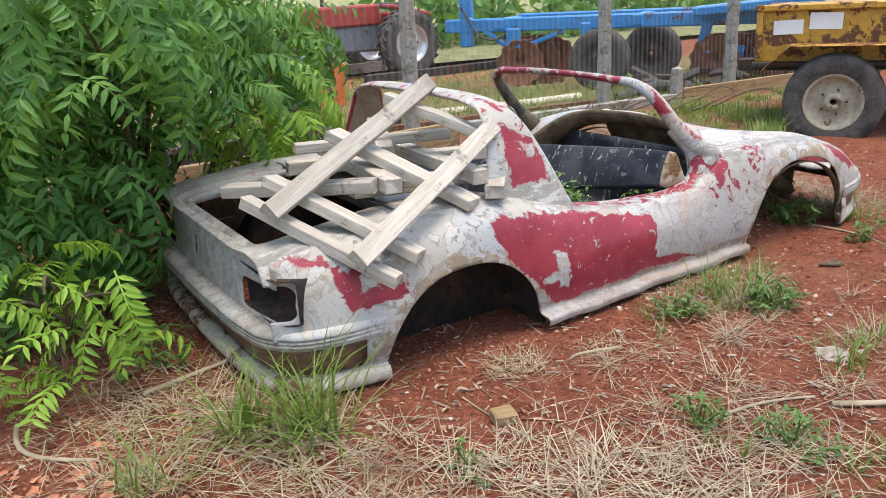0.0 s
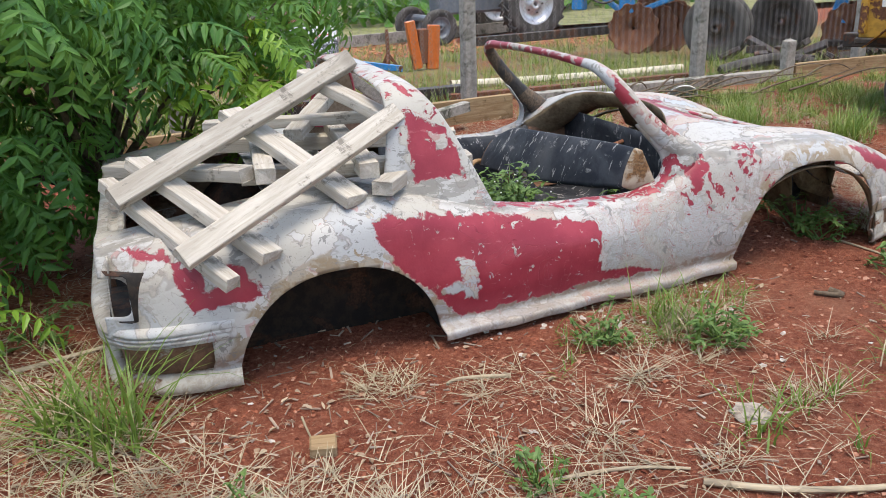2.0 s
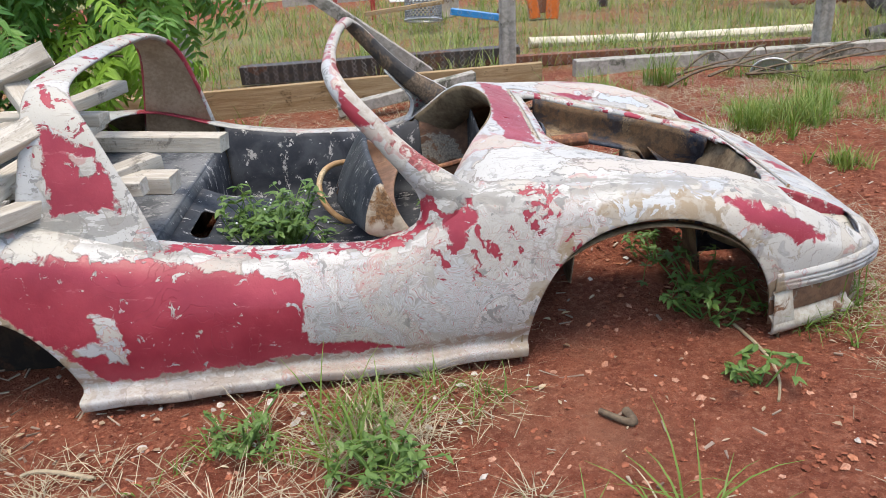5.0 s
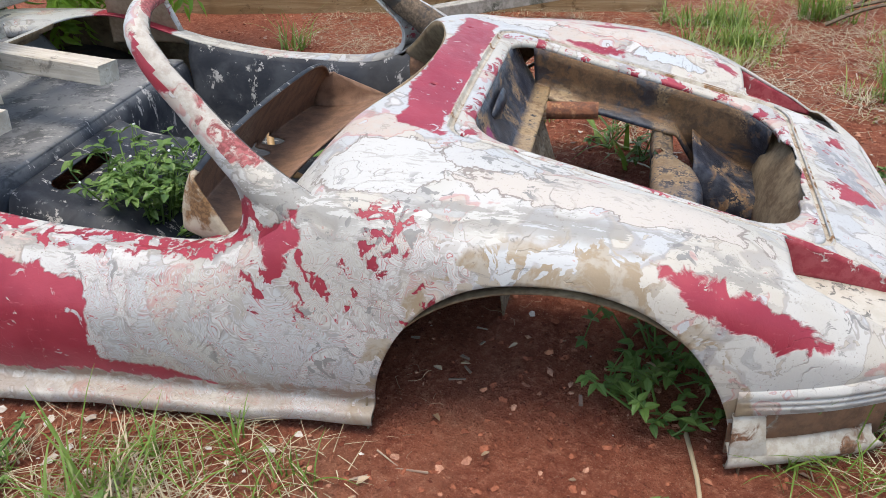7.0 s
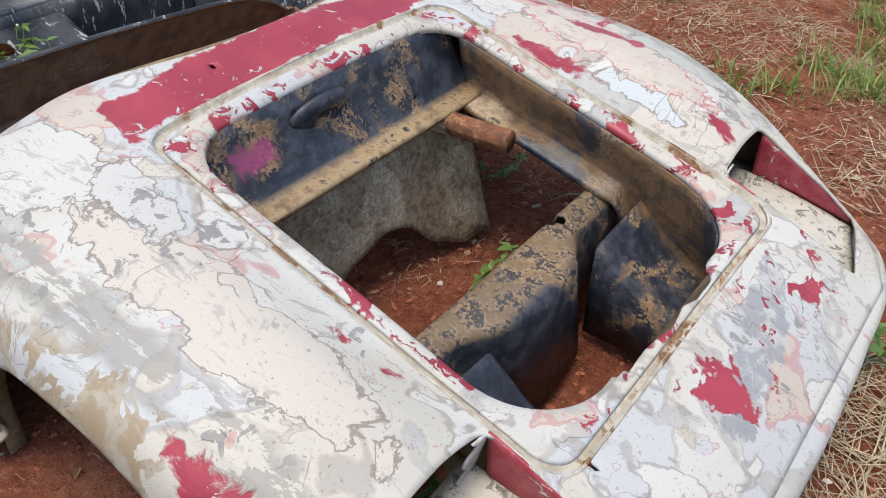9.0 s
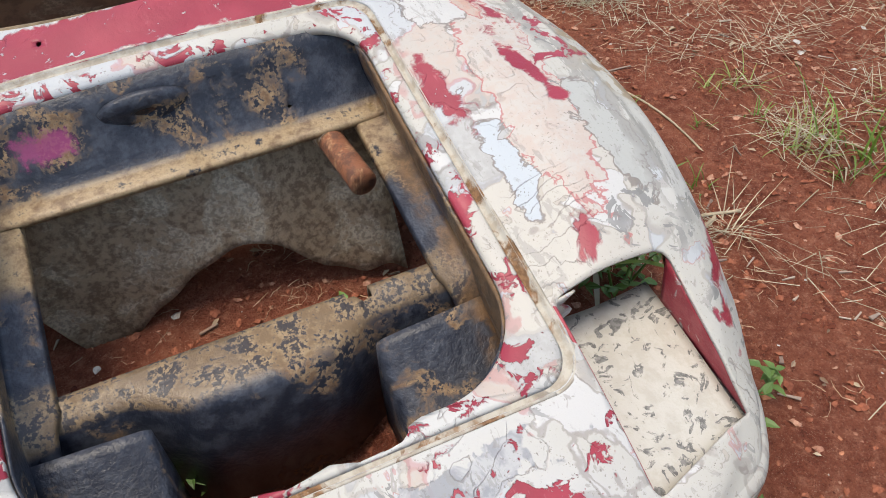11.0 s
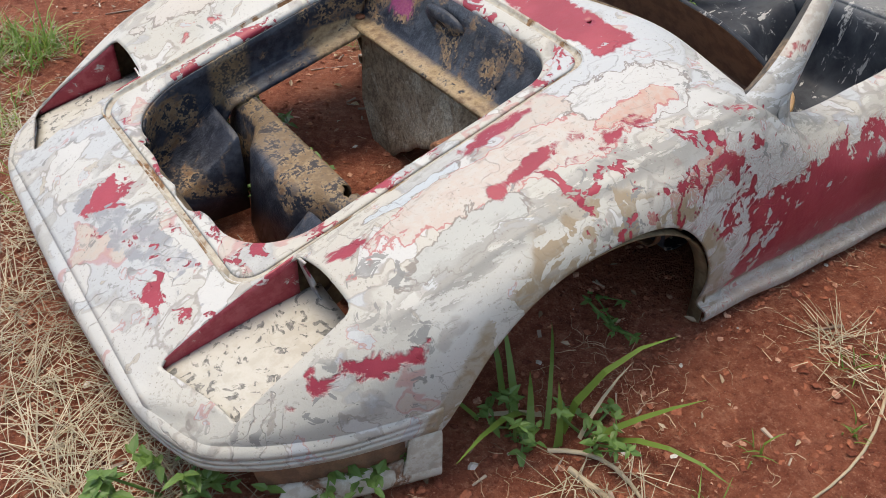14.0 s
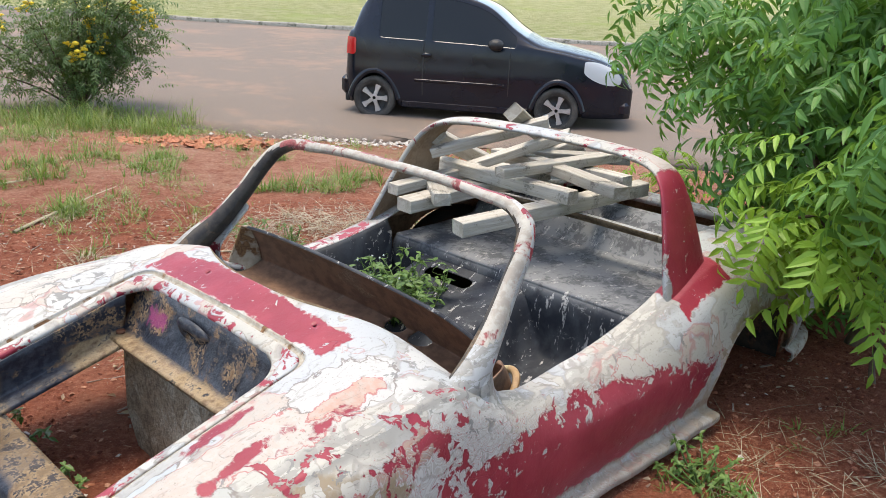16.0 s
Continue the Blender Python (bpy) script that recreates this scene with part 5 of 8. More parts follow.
def board(name, p0, p1, w, h, mat, parent=None, label="", up=(0, 0, 1), category="", group="", base=None):
    """A sawn board between two points on its centre line."""
    m, length = frame_between(p0, p1, up)
    ob = part(name, board_mesh(name, length, w, h, mat), mat, parent, label, smooth=False)
    if parent:
        ob.matrix_local = m
    else:
        ob.matrix_world = (base or Matrix()) @ m
        tagged(ob, label, category, group)
    return ob


def wood_material(name, c1, c2, knot=(0.16, 0.11, 0.07)):
    m = Mat(name, 0.85, 0, 0.2)
    g = m.noise(16.0, 6, 0.7, 0.8, co=m.stretch((0.12, 1.6, 1.6)))
    f = m.noise(90.0, 4, 0.7, co=m.stretch((0.15, 1, 1)))
    a = m.noise(2.6, 3)
    col = m.mix(m.step(g, 0.35, 0.68), c1, c2)
    col = m.mix(m.step(f, 0.58, 0.75, 0, 0.6), col, knot)
    col = m.mix(m.step(a, 0.56, 0.7, 0, 0.6), col, tuple(0.55 * k for k in c1))
    stain = m.math("MULTIPLY", m.step(m.noise(7.0, 6, 0.75, 0.5), 0.56, 0.66), m.step(f, 0.38, 0.52))
    col = m.mix(m.math("MULTIPLY", stain, 0.75), col, tuple(0.35 * k for k in c1))
    tone = m.math("MULTIPLY_ADD", m.random(), 0.35, 0.78)
    hsv = m.t.nodes.new("ShaderNodeHueSaturation")
    m.put(hsv.inputs["Value"], tone)
    m.put(hsv.inputs["Color"], col)
    m.colour(hsv.outputs[0])
    m.bump(m.math("ADD", g, f), 0.6, 0.004)
    return m.m


TIMBER = wood_material("weathered_sawn_timber", (0.36, 0.325, 0.27), (0.51, 0.475, 0.415), (0.15, 0.12, 0.09))
OLDWOOD = wood_material("old_brown_timber", (0.28, 0.18, 0.09), (0.42, 0.31, 0.18))

pal = thing("pallet_frame", "weathered wooden pallet frame leaning on the car's rear deck", "pallet", CAR)
up = Vector((-0.35, 0.55, 0.76))
for nm, a, b, w, h in (("rail", (-2.33, -0.70, 0.70), (-1.34, -0.245, 1.045), 0.055, 0.078), ("rail", (-2.14, -1.03, 0.56), (-1.27, -0.64, 0.875), 0.055, 0.078),
                       ("cross_board", (-2.355, -0.50, 0.715), (-1.995, -1.05, 0.455), 0.06, 0.05), ("cross_board", (-2.235, -0.475, 0.775), (-1.845, -0.96, 0.495), 0.105, 0.045),
                       ("cross_board", (-1.86, -0.28, 0.885), (-1.50, -0.82, 0.61), 0.105, 0.045), ("cross_board", (-1.53, -0.18, 0.995), (-1.22, -0.62, 0.81), 0.085, 0.045)):
    board(nm, a, b, w, h, TIMBER, pal, up=up)
for a, b, w, h in (((-0.83, -0.09, 0.635), (-1.93, 0.13, 0.68), 0.08, 0.065), ((-0.92, -0.50, 0.625), (-1.86, -0.42, 0.655), 0.10, 0.06), ((-1.43, -0.78, 0.705), (-1.37, 0.10, 0.715), 0.075, 0.06),
                   ((-1.80, -0.70, 0.715), (-1.72, 0.16, 0.745), 0.075, 0.06), ((-2.34, -0.21, 0.70), (-1.86, -0.65, 0.72), 0.09, 0.05), ((-1.40, -0.83, 0.64), (-1.02, -0.36, 0.665), 0.08, 0.055),
                   ((-1.62, -0.30, 0.77), (-1.33, 0.36, 0.80), 0.08, 0.05), ((-1.95, -0.05, 0.80), (-1.22, -0.20, 0.79), 0.07, 0.045), ((-0.98, -0.74 + 0.1, 0.66), (-1.55, -0.62, 0.69), 0.07, 0.05)):
    board("plank", a, b, w, h, TIMBER, None, "grey weathered sawn plank stacked on the car", category="plank", group="planks on the car", base=CAR)

# ---------------------------------------------------------------- fence
PW = 0.13


def fence_post(u, v, height, lean=0.0, label="weathered square concrete fence post", w=PW):
    bm = bmesh.new()
    zs = np.r_[-0.1, np.linspace(0, height, 8)]
    rows = []
    for z in zs:
        k = w / 2 * (1 - 0.05 * z)
        rows.append([bm.verts.new((x * k + random.uniform(-0.004, 0.004) + lean * z, y * k + random.uniform(-0.004, 0.004), z)) for x, y in ((-1, -0.8), (-0.8, -1), (0.8, -1), (1, -0.8), (1, 0.8), (0.8, 1), (-0.8, 1), (-1, 0.8))])
    for a, b in zip(rows, rows[1:]):
        for q in range(8):
            bm.faces.new((a[q], a[(q + 1) % 8], b[(q + 1) % 8], b[q]))
    tip = bm.verts.new((lean * height, 0, height + 0.03))
    for q in range(8):
        bm.faces.new((rows[-1][q], rows[-1][(q + 1) % 8], tip))
    ob = part("fence_post", bm, CONCRETE, None, smooth=False)
    ob.matrix_world = yard(u, v)
    return tagged(ob, label, "fence post", "fence posts")


for u, v, l in ((-4.4, 3.75, 0), (-1.95, 3.75, 0.0), (0.76, 3.66, 0.02), (3.56, 3.86, 0.015), (5.95, 3.95, 0.01), (8.4, 4.0, 0), (10.8, 4.0, 0)):
    fence_post(u, v, 2.0, l)
fence_post(4.70, 3.75, 0.42, 0.02, "short pointed concrete stub post", 0.12)
board("fence_brace", (0.10, 3.9, 0.03), (-2.0, 3.85, 1.68), 0.11, 0.10, CONCRETE, None, "leaning concrete fence brace", category="fence brace", base=CAR)
board("concrete_beam", (1.30, 3.50, 0.04), (4.62, 3.72, -0.06), 0.13, 0.16, CONCRETE, None, "fallen concrete beam along the fence foot", category="beam", base=CAR)
board("timber_edging", (-3.4, 2.90, 0.10), (0.95, 3.10, 0.09), 0.06, 0.24, OLDWOOD, None, "stained brown timber edging board below the fence", category="edging", base=CAR)
board("timber_edging", (4.80, 3.74, -0.03), (9.5, 3.9, -0.12), 0.06, 0.2, OLDWOOD, None, "brown timber edging board below the fence", category="edging", base=CAR)
board("broken_post", (-0.62, 2.66, 0.06), (0.40, 2.80, 0.20), 0.10, 0.08, CONCRETE, None, "mossy concrete post piece leaning on the edging", category="post piece", base=CAR)

# chain link: zigzag wires, each a thin three-sided strand
verts, faces = [], []


def strand(p, q, r):
    p, q = np.array(p), np.array(q)
    t = (q - p) / np.linalg.norm(q - p)
    a = np.cross(t, [0, 1, 0])
    a /= np.linalg.norm(a)
    b = np.cross(t, a)
    n = len(verts)
    for c in (p, q):
        for k in range(3):
            verts.append(tuple(c + r * (a * math.cos(k * 2.094) + b * math.sin(k * 2.094))))
    for k in range(3):
        faces.append((n + k, n + (k + 1) % 3, n + 3 + (k + 1) % 3, n + 3 + k))


cell = 0.041
link_stretches = ((-4.4, 10.6),)
for u0, u1 in link_stretches:
    u = u0
    while u < u1:
        vv_ = float(np.interp(u, [-4.4, -1.95, 0.76, 3.56, 5.95, 10.8], [3.75, 3.75, 3.66, 3.86, 3.95, 4.0])) - 0.075
        z, k = 0.03 - 0.03 * max(0.0, min(5.0, u - 2.0)), 0
        while z < 1.75:
            strand((u + (k % 2) * cell, vv_ + 0.004 * (k % 2), z), (u + ((k + 1) % 2) * cell, vv_ + 0.004 * ((k + 1) % 2), z + cell), 0.0016)
            z += cell
            k += 1
        u += cell * 2
        # the interlocking neighbour runs the other way
        z, k = 0.03 - 0.03 * max(0.0, min(5.0, u - 2.0)), 1
        while z < 1.75:
            strand((u - 2 * cell + (k % 2) * cell, vv_ - 0.004 * (k % 2), z), (u - 2 * cell + ((k + 1) % 2) * cell, vv_, z + cell), 0.0016)
            z += cell
            k += 1
mesh_fence = part("chain_link", (verts, [], faces), WIRE, None)
mesh_fence.matrix_world = CAR
tagged(mesh_fence, "sagging galvanised chain-link fence mesh", "fence", kind="stuff")


# ---------------------------------------------------------------- shared shapes
def add_box(bm, c, s, rot=None, bevel=0.01):
    m = Matrix.Translation(c)
    if rot:
        m = m @ Euler([radians(k) for k in rot]).to_matrix().to_4x4()
    box_bm(bm, m, *s, bevel)


def box_part(name, c, s, mat, parent, label="", rot=None, bevel=0.01):
    bm = bmesh.new()
    add_box(bm, (0, 0, 0), s, None, min(bevel, min(s) * 0.3))
    ob = part(name, bm, mat, parent, label, smooth=False)
    ob.matrix_local = pose(*c, *(rot or (0, 0, 0)))
    return ob


def wheel(parent, c, r, width, rim_mat, tyre_mat, lugs=0, rz=0, rim_r=0.58, spokes=0):
    w = width / 2
    k = rim_r * r
    ty = part("tyre", lathe([(k, -w * 0.75), (r * 0.8, -w), (r * 0.95, -w * 0.92), (r * 0.985, -w * 0.75), (r * 0.985, -w * 0.5), (r * 0.965, -w * 0.48), (r * 0.965, -w * 0.36), (r, -w * 0.34), (r, -w * 0.03), (r * 0.98, 0), (r, w * 0.03), (r, w * 0.34),
                             (r * 0.965, w * 0.36), (r * 0.965, w * 0.48), (r * 0.985, w * 0.5), (r * 0.985, w * 0.75), (r * 0.95, w * 0.92), (r * 0.8, w), (k, w * 0.75)], 40, False), tyre_mat, parent, "worn black rubber tyre")
    ty.matrix_local = pose(*c, 0, 0, rz)
    if lugs:
        bm = bmesh.new()
        for q in range(lugs):
            for sgn in (-1, 1):
                a = 2 * math.pi * (q + 0.25 * sgn) / lugs
                box_bm(bm, Matrix.Rotation(a, 4, "Y") @ Matrix.Translation((r, sgn * w * 0.5, 0)) @ Matrix.Rotation(radians(35 * sgn), 4, "X"), 0.05, w * 1.05, 0.035)
        tagged(part("tread_lug", bm, tyre_mat, ty, smooth=False), kind="stuff")
    rm = part("rim", lathe([(k * 1.02, -w * 0.78), (k * 0.92, -w * 0.76), (k * 0.88, -w * 0.45), (k * 0.62, -w * 0.3), (k * 0.34, -w * 0.42), (k * 0.30, -w * 0.7), (k * 0.12, -w * 0.72), (k * 0.1, w * 0.5), (k * 0.88, w * 0.45), (k * 1.02, w * 0.78)], 32, False), rim_mat, parent, "steel wheel rim")
    rm.matrix_local = pose(*c, 0, 0, rz)
    nut = None
    for q in range(5):
        a = 2 * math.pi * q / 5
        if nut is None:
            bm = bmesh.new()
            bmesh.ops.create_cone(bm, cap_ends=True, segments=6, radius1=k * 0.05, radius2=k * 0.05, depth=w * 0.3, matrix=Matrix.Rotation(radians(90), 4, "X"))
            ob = part("wheel_nut", bm, DARKSTEEL, rm, smooth=False)
            nut = ob.data
        else:
            ob = new("wheel_nut", nut)
            ob.parent = rm
        ob.matrix_local = Matrix.Translation((k * 0.45 * math.cos(a), -w * 0.38, k * 0.45 * math.sin(a)))
    spoke = None
    for q in range(spokes):
        if spoke is None:
            bm = bmesh.new()
            vv4 = [[bm.verts.new((k * x, -w * y, k * sy * z)) for sy in (-1, 1)] for x, y, z in ((0.1, 0.75, 0.13), (0.5, 0.72, 0.11), (0.97, 0.70, 0.20))]
            vb4 = [[bm.verts.new((v.co.x, v.co.y + w * 0.25, v.co.z * 1.15)) for v in row] for row in vv4]
            for r0, r1, b0, b1 in zip(vv4, vv4[1:], vb4, vb4[1:]):
                bm.faces.new((r0[0], r0[1], r1[1], r1[0]))
                bm.faces.new((r0[1], b0[1], b1[1], r1[1]))
                bm.faces.new((r0[0], r1[0], b1[0], b0[0]))
            ob = part("spoke", bm, SILVER, rm, smooth=False)
            spoke = ob.data
        else:
            ob = new("spoke", spoke)
            ob.parent = rm
        ob.matrix_local = Matrix.Rotation(2 * math.pi * q / spokes, 4, "Y")
    return ty


# ---------------------------------------------------------------- plants
def leaf_blade(length, width, fold=0.15, curl=0.2):
    """A pointed leaflet along +x, folded on its midrib: 3 rows of 3 points."""
    v, f = [], []
    for t, w in ((0, 0.15), (0.3, 1.0), (0.68, 0.66), (1.0, 0.03)):
        for s in (-1, 0, 1):
            v.append((t * length, s * w * width / 2, abs(s) * fold * w * width - curl * length * t * t))
    for r in range(3):
        for c in range(2):
            a = r * 3 + c
            f.append((a, a + 1, a + 4, a + 3))
    return np.array(v), f


def compound_leaf(pairs, length, droop, leaflet=0.1, width=0.034):
    """A pinnate leaf along +x with its leaflets and midrib."""
    v, f = [], []
    bv, bf = leaf_blade(leaflet, width)
    pts = []
    for k in range(pairs + 1):
        t = k / pairs
        ang = -droop * t
        pts.append((ang, t))
    pos, p = [], np.zeros(3)
    for k in range(pairs + 1):
        pos.append(p.copy())
        a = -droop * k / pairs
        p = p + np.array((math.cos(a), 0, math.sin(a))) * length / pairs
    for k in range(1, pairs + 1):
        a = -droop * k / pairs
        rot = np.array(((math.cos(a), 0, -math.sin(a)), (0, 1, 0), (math.sin(a), 0, math.cos(a))))
        size = 1.0 - 0.35 * abs(k / pairs - 0.5)
        for s in ((-1, 1) if k < pairs else (0,)):
            y = s * radians(58 + random.uniform(-8, 8))
            ry = np.array(((math.cos(y), -math.sin(y), 0), (math.sin(y), math.cos(y), 0), (0, 0, 1)))
            dz = radians(random.uniform(-5, 35))
            rx = np.array(((math.cos(dz), 0, math.sin(dz)), (0, 1, 0), (-math.sin(dz), 0, math.cos(dz))))
            q = (bv * size) @ (rot @ ry @ rx).T + pos[k]
            n = len(v)
            v += q.tolist()
            f += [tuple(i + n for i in g) for g in bf]
    n = len(v)
    for k, c in enumerate(pos):
        w = 0.0028 * (1.2 - k / pairs)
        v += [(c[0], c[1] - w, c[2]), (c[0], c[1] + w, c[2])]
    for k in range(pairs):
        a = n + 2 * k
        f.append((a, a + 1, a + 3, a + 2))
    return np.array(v), f


class Heap:
    """Collects many copies of small templates into one mesh."""

    def __init__(self):
        self.v, self.f, self.n = [], [], 0

    def add(self, v, f, m=None):
        if m is not None:
            a = np.array(m)
            v = v @ a[:3, :3].T + a[:3, 3]
        self.v.append(v)
        self.f += [tuple(i + self.n for i in g) for g in f]
        self.n += len(v)

    def mesh(self):
        return [tuple(p) for p in np.concatenate(self.v)], [], self.f


def limb_path(p0, p1, sag=0.1, n=12):
    p0, p1 = np.array(p0, float), np.array(p1, float)
    t = np.linspace(0, 1, n)[:, None]
    side = np.random.uniform(-0.08, 0.08, 3)
    return p0 + (p1 - p0) * t + np.sin(t * math.pi) * (side + np.array((0, 0, sag)))


def pinnate_tree(name, label, base, clusters, per, leaf_len, mat, stems=1, trunk_r=0.03, seed=3, category="tree"):
    rng = random.Random(seed)
    random.seed(seed)
    tree = thing(name, label, category, CAR @ Matrix.Translation(base))
    temps = [compound_leaf(rng.choice((6, 7, 8, 9)), leaf_len * rng.uniform(0.85, 1.15), rng.uniform(0.6, 1.8), leaf_len * 0.285, leaf_len * 0.088) for _ in range(12)]
    b = np.array(base)
    fork = np.array((0.03, 0.02, 0.28))
    part("trunk", sheet(tube_pts(limb_path((0, 0, -0.05), fork, 0.02, 8), np.linspace(trunk_r * 1.3, trunk_r, 8), 10)), BARK, tree, "thin grey-brown trunk")
    crown = Heap()
    for c in clusters:
        centre, r = np.array(c[:3]) - b, c[3]
        path = limb_path(fork, centre, 0.12)
        part("limb", sheet(tube_pts(path, np.linspace(trunk_r * 0.7, 0.006, 12), 7)), BARK, tree)
        for k in range(int(per * (r / 0.38) ** 2)):
            d = np.array([rng.gauss(0, 1) for _ in range(3)])
            d /= np.linalg.norm(d)
            p = centre + d * r * rng.uniform(0.25, 1.0) ** 0.6
            yaw = math.atan2(d[1], d[0]) + rng.gauss(0, 0.7)
            m = pose(*p, rng.uniform(-25, 25), rng.uniform(-30, 35), math.degrees(yaw))
            s = rng.uniform(0.75, 1.2)
            v, f = rng.choice(temps)
            crown.add(v * s, f, m)
    part("crown", crown.mesh(), mat, tree, "drooping pinnate leaves", smooth=False)
    return tree


pinnate_tree("shade_tree", "young leafy tree with drooping pinnate leaves behind the tail", (-2.5, 1.05, 0), [
    (-2.5, 0.95, 1.35, 0.45), (-2.85, 1.0, 0.8, 0.42), (-2.65, 1.0, 0.42, 0.26), (-2.2, 0.80, 1.15, 0.33), (-2.7, 1.05, 1.7, 0.5), (-1.7, 1.6, 1.35, 0.42), (-1.45, 1.55, 1.10, 0.30),
    (-1.32, 1.5, 1.22, 0.24), (-3.0, 0.45, 1.2, 0.4), (-3.05, 0.5, 0.45, 0.34), (-2.78, 0.45, 0.72, 0.27), (-2.80, 0.62, 0.40, 0.22), (-2.6, 0.3, 1.35, 0.42), (-2.75, -0.1, 1.4, 0.34), (-2.2, 1.5, 1.22, 0.36),
    (-2.3, 1.3, 1.65, 0.5), (-3.4, 1.1, 1.2, 0.55), (-3.5, 0.6, 0.6, 0.45), (-3.3, 0.9, 1.8, 0.5), (-1.9, 1.7, 1.8, 0.4), (-2.55, 0.95, 0.75, 0.26), (-2.0, 1.05, 1.45, 0.30)], 70, 0.35, LEAF, seed=5, trunk_r=0.035)
pinnate_tree("sapling", "low pale green sapling with fern-like leaves", (-3.05, -0.22, 0), [(-3.0, -0.3, 0.22, 0.20), (-2.85, -0.3, 0.40, 0.2), (-3.2, -0.2, 0.38, 0.22), (-3.1, -0.45, 0.5, 0.18)], 42, 0.26, LEAF_PALE, trunk_r=0.012, seed=8, category="sapling")
# this shoot's brightness is daylight put into the leaf colour
pinnate_tree("branch_sprig", "pinnate shoot hanging by the hoop, daylight put into its leaf colour", (-2.1, 1.28, 0), [(-1.50, 1.02, 0.82, 0.16), (-1.60, 1.10, 1.02, 0.15), (-1.55, 1.16, 0.66, 0.16), (-1.85, 1.1, 0.80, 0.18), (-1.75, 1.2, 0.55, 0.16)], 76, 0.36, LEAF_PALE, trunk_r=0.012, seed=12, category="sapling")


def blade(h, x, y, base_r, length, width, lean, yaw, curve, z0=0.0, seg=4):
    """A bent tapering grass blade."""
    v, f = [], []
    d = np.array((math.cos(yaw), math.sin(yaw)))
    n = np.array((-d[1], d[0]))
    px, pz, a = 0.0, 0.0, math.pi / 2 - lean
    for k in range(seg + 1):
        t = k / seg
        w = width * (1 - t) ** 0.7 / 2 + 0.0004
        c = np.array((x, y)) + d * (base_r + px)
        v += [(*(c - n * w), z0 + pz), (*(c + n * w), z0 + pz)]
        px += math.cos(a) * length / seg
        pz += math.sin(a) * length / seg
        a -= curve / seg
    for k in range(seg):
        f.append((2 * k, 2 * k + 1, 2 * k + 3, 2 * k + 2))
    h.add(np.array(v), f)


def tuft(h, x, y, n, length, width, spread=0.05, lean=(0.05, 0.7), curve=(0.3, 1.4), z0=None):
    z0 = float(ground_z(x, y)) if z0 is None else z0
    for _ in range(n):
        yaw = random.uniform(0, 2 * math.pi)
        blade(h, x + random.gauss(0, spread * 0.4), y + random.gauss(0, spread * 0.4), random.uniform(0, spread) * 0.3, length * random.uniform(0.45, 1.1), width * random.uniform(0.6, 1.2), random.uniform(*lean), yaw, random.uniform(*curve), z0 - 0.004)


def mat_of_straw(h, x, y, r, n, lmax=0.15, lift=0.025):
    # dead tussocks lying open, with loose stalks between
    for _ in range(int(n / 70 + 0.4)):
        a, q = random.uniform(0, 2 * math.pi), r * math.sqrt(random.random())
        tuft(h, x + q * math.cos(a), y + q * math.sin(a), 34, lmax * random.uniform(0.8, 1.4), 0.0028, 0.05, (0.75, 1.5), (-0.1, 0.7))
    for _ in range(int(n * 0.95)):
        a, q = random.uniform(0, 2 * math.pi), r * math.sqrt(random.random()) * random.uniform(0.6, 1.2)
        px, py = x + q * math.cos(a), y + q * math.sin(a)
        blade(h, px, py, 0, random.uniform(0.03, lmax), random.uniform(0.0010, 0.0026), random.uniform(1.25, 1.6), random.uniform(0, 2 * math.pi), random.uniform(-0.2, 0.3), float(ground_z(px, py)) + random.uniform(0.001, lift), 3)


random.seed(21)
# tall green tufts that stand out
for x, y, n, l, w in ((-0.73, 2.56, 60, 0.46, 0.010), (-0.46, 2.50, 70, 0.52, 0.010), (-0.95, 2.25, 34, 0.30, 0.009), (1.38, 3.55, 26, 0.30, 0.009), (1.36, 3.46, 18, 0.28, 0.009), (2.54, 4.95, 40, 0.30, 0.006), (2.28, 3.57, 22, 0.28, 0.009),
                      (1.19, 5.89, 10, 0.42, 0.022), (2.1, 3.3, 36, 0.26, 0.007), (1.55, 2.85, 26, 0.22, 0.008), (2.45, 4.72, 30, 0.28, 0.006), (-1.15, 5.95, 30, 0.34, 0.010), (0.72, 6.58, 26, 0.24, 0.010), (1.25, 3.62, 18, 0.26, 0.008)):
    ob = thing("grass_tuft", "tuft of tall green grass growing from red soil", "grass tuft", Matrix.Translation((x, y, float(ground_z(x, y)))), "tall grass tufts")
    for k in range(n):
        h = Heap()
        tuft(h, random.gauss(0, 0.035), random.gauss(0, 0.035), 1, l, w, 0.10, (0.05, 1.0), (0.2, 1.9), 0.0)
        part("blade", h.mesh(), GRASS, ob, smooth=False)
    h = Heap()
    tuft(h, 0, 0, n // 4, l * 0.8, w * 0.7, 0.12, (0.5, 1.4), (0.2, 1.2), 0.0)
    tagged(part("dead_blade", h.mesh(), STRAW, ob, "withered straw-coloured blades", smooth=False), kind="stuff")

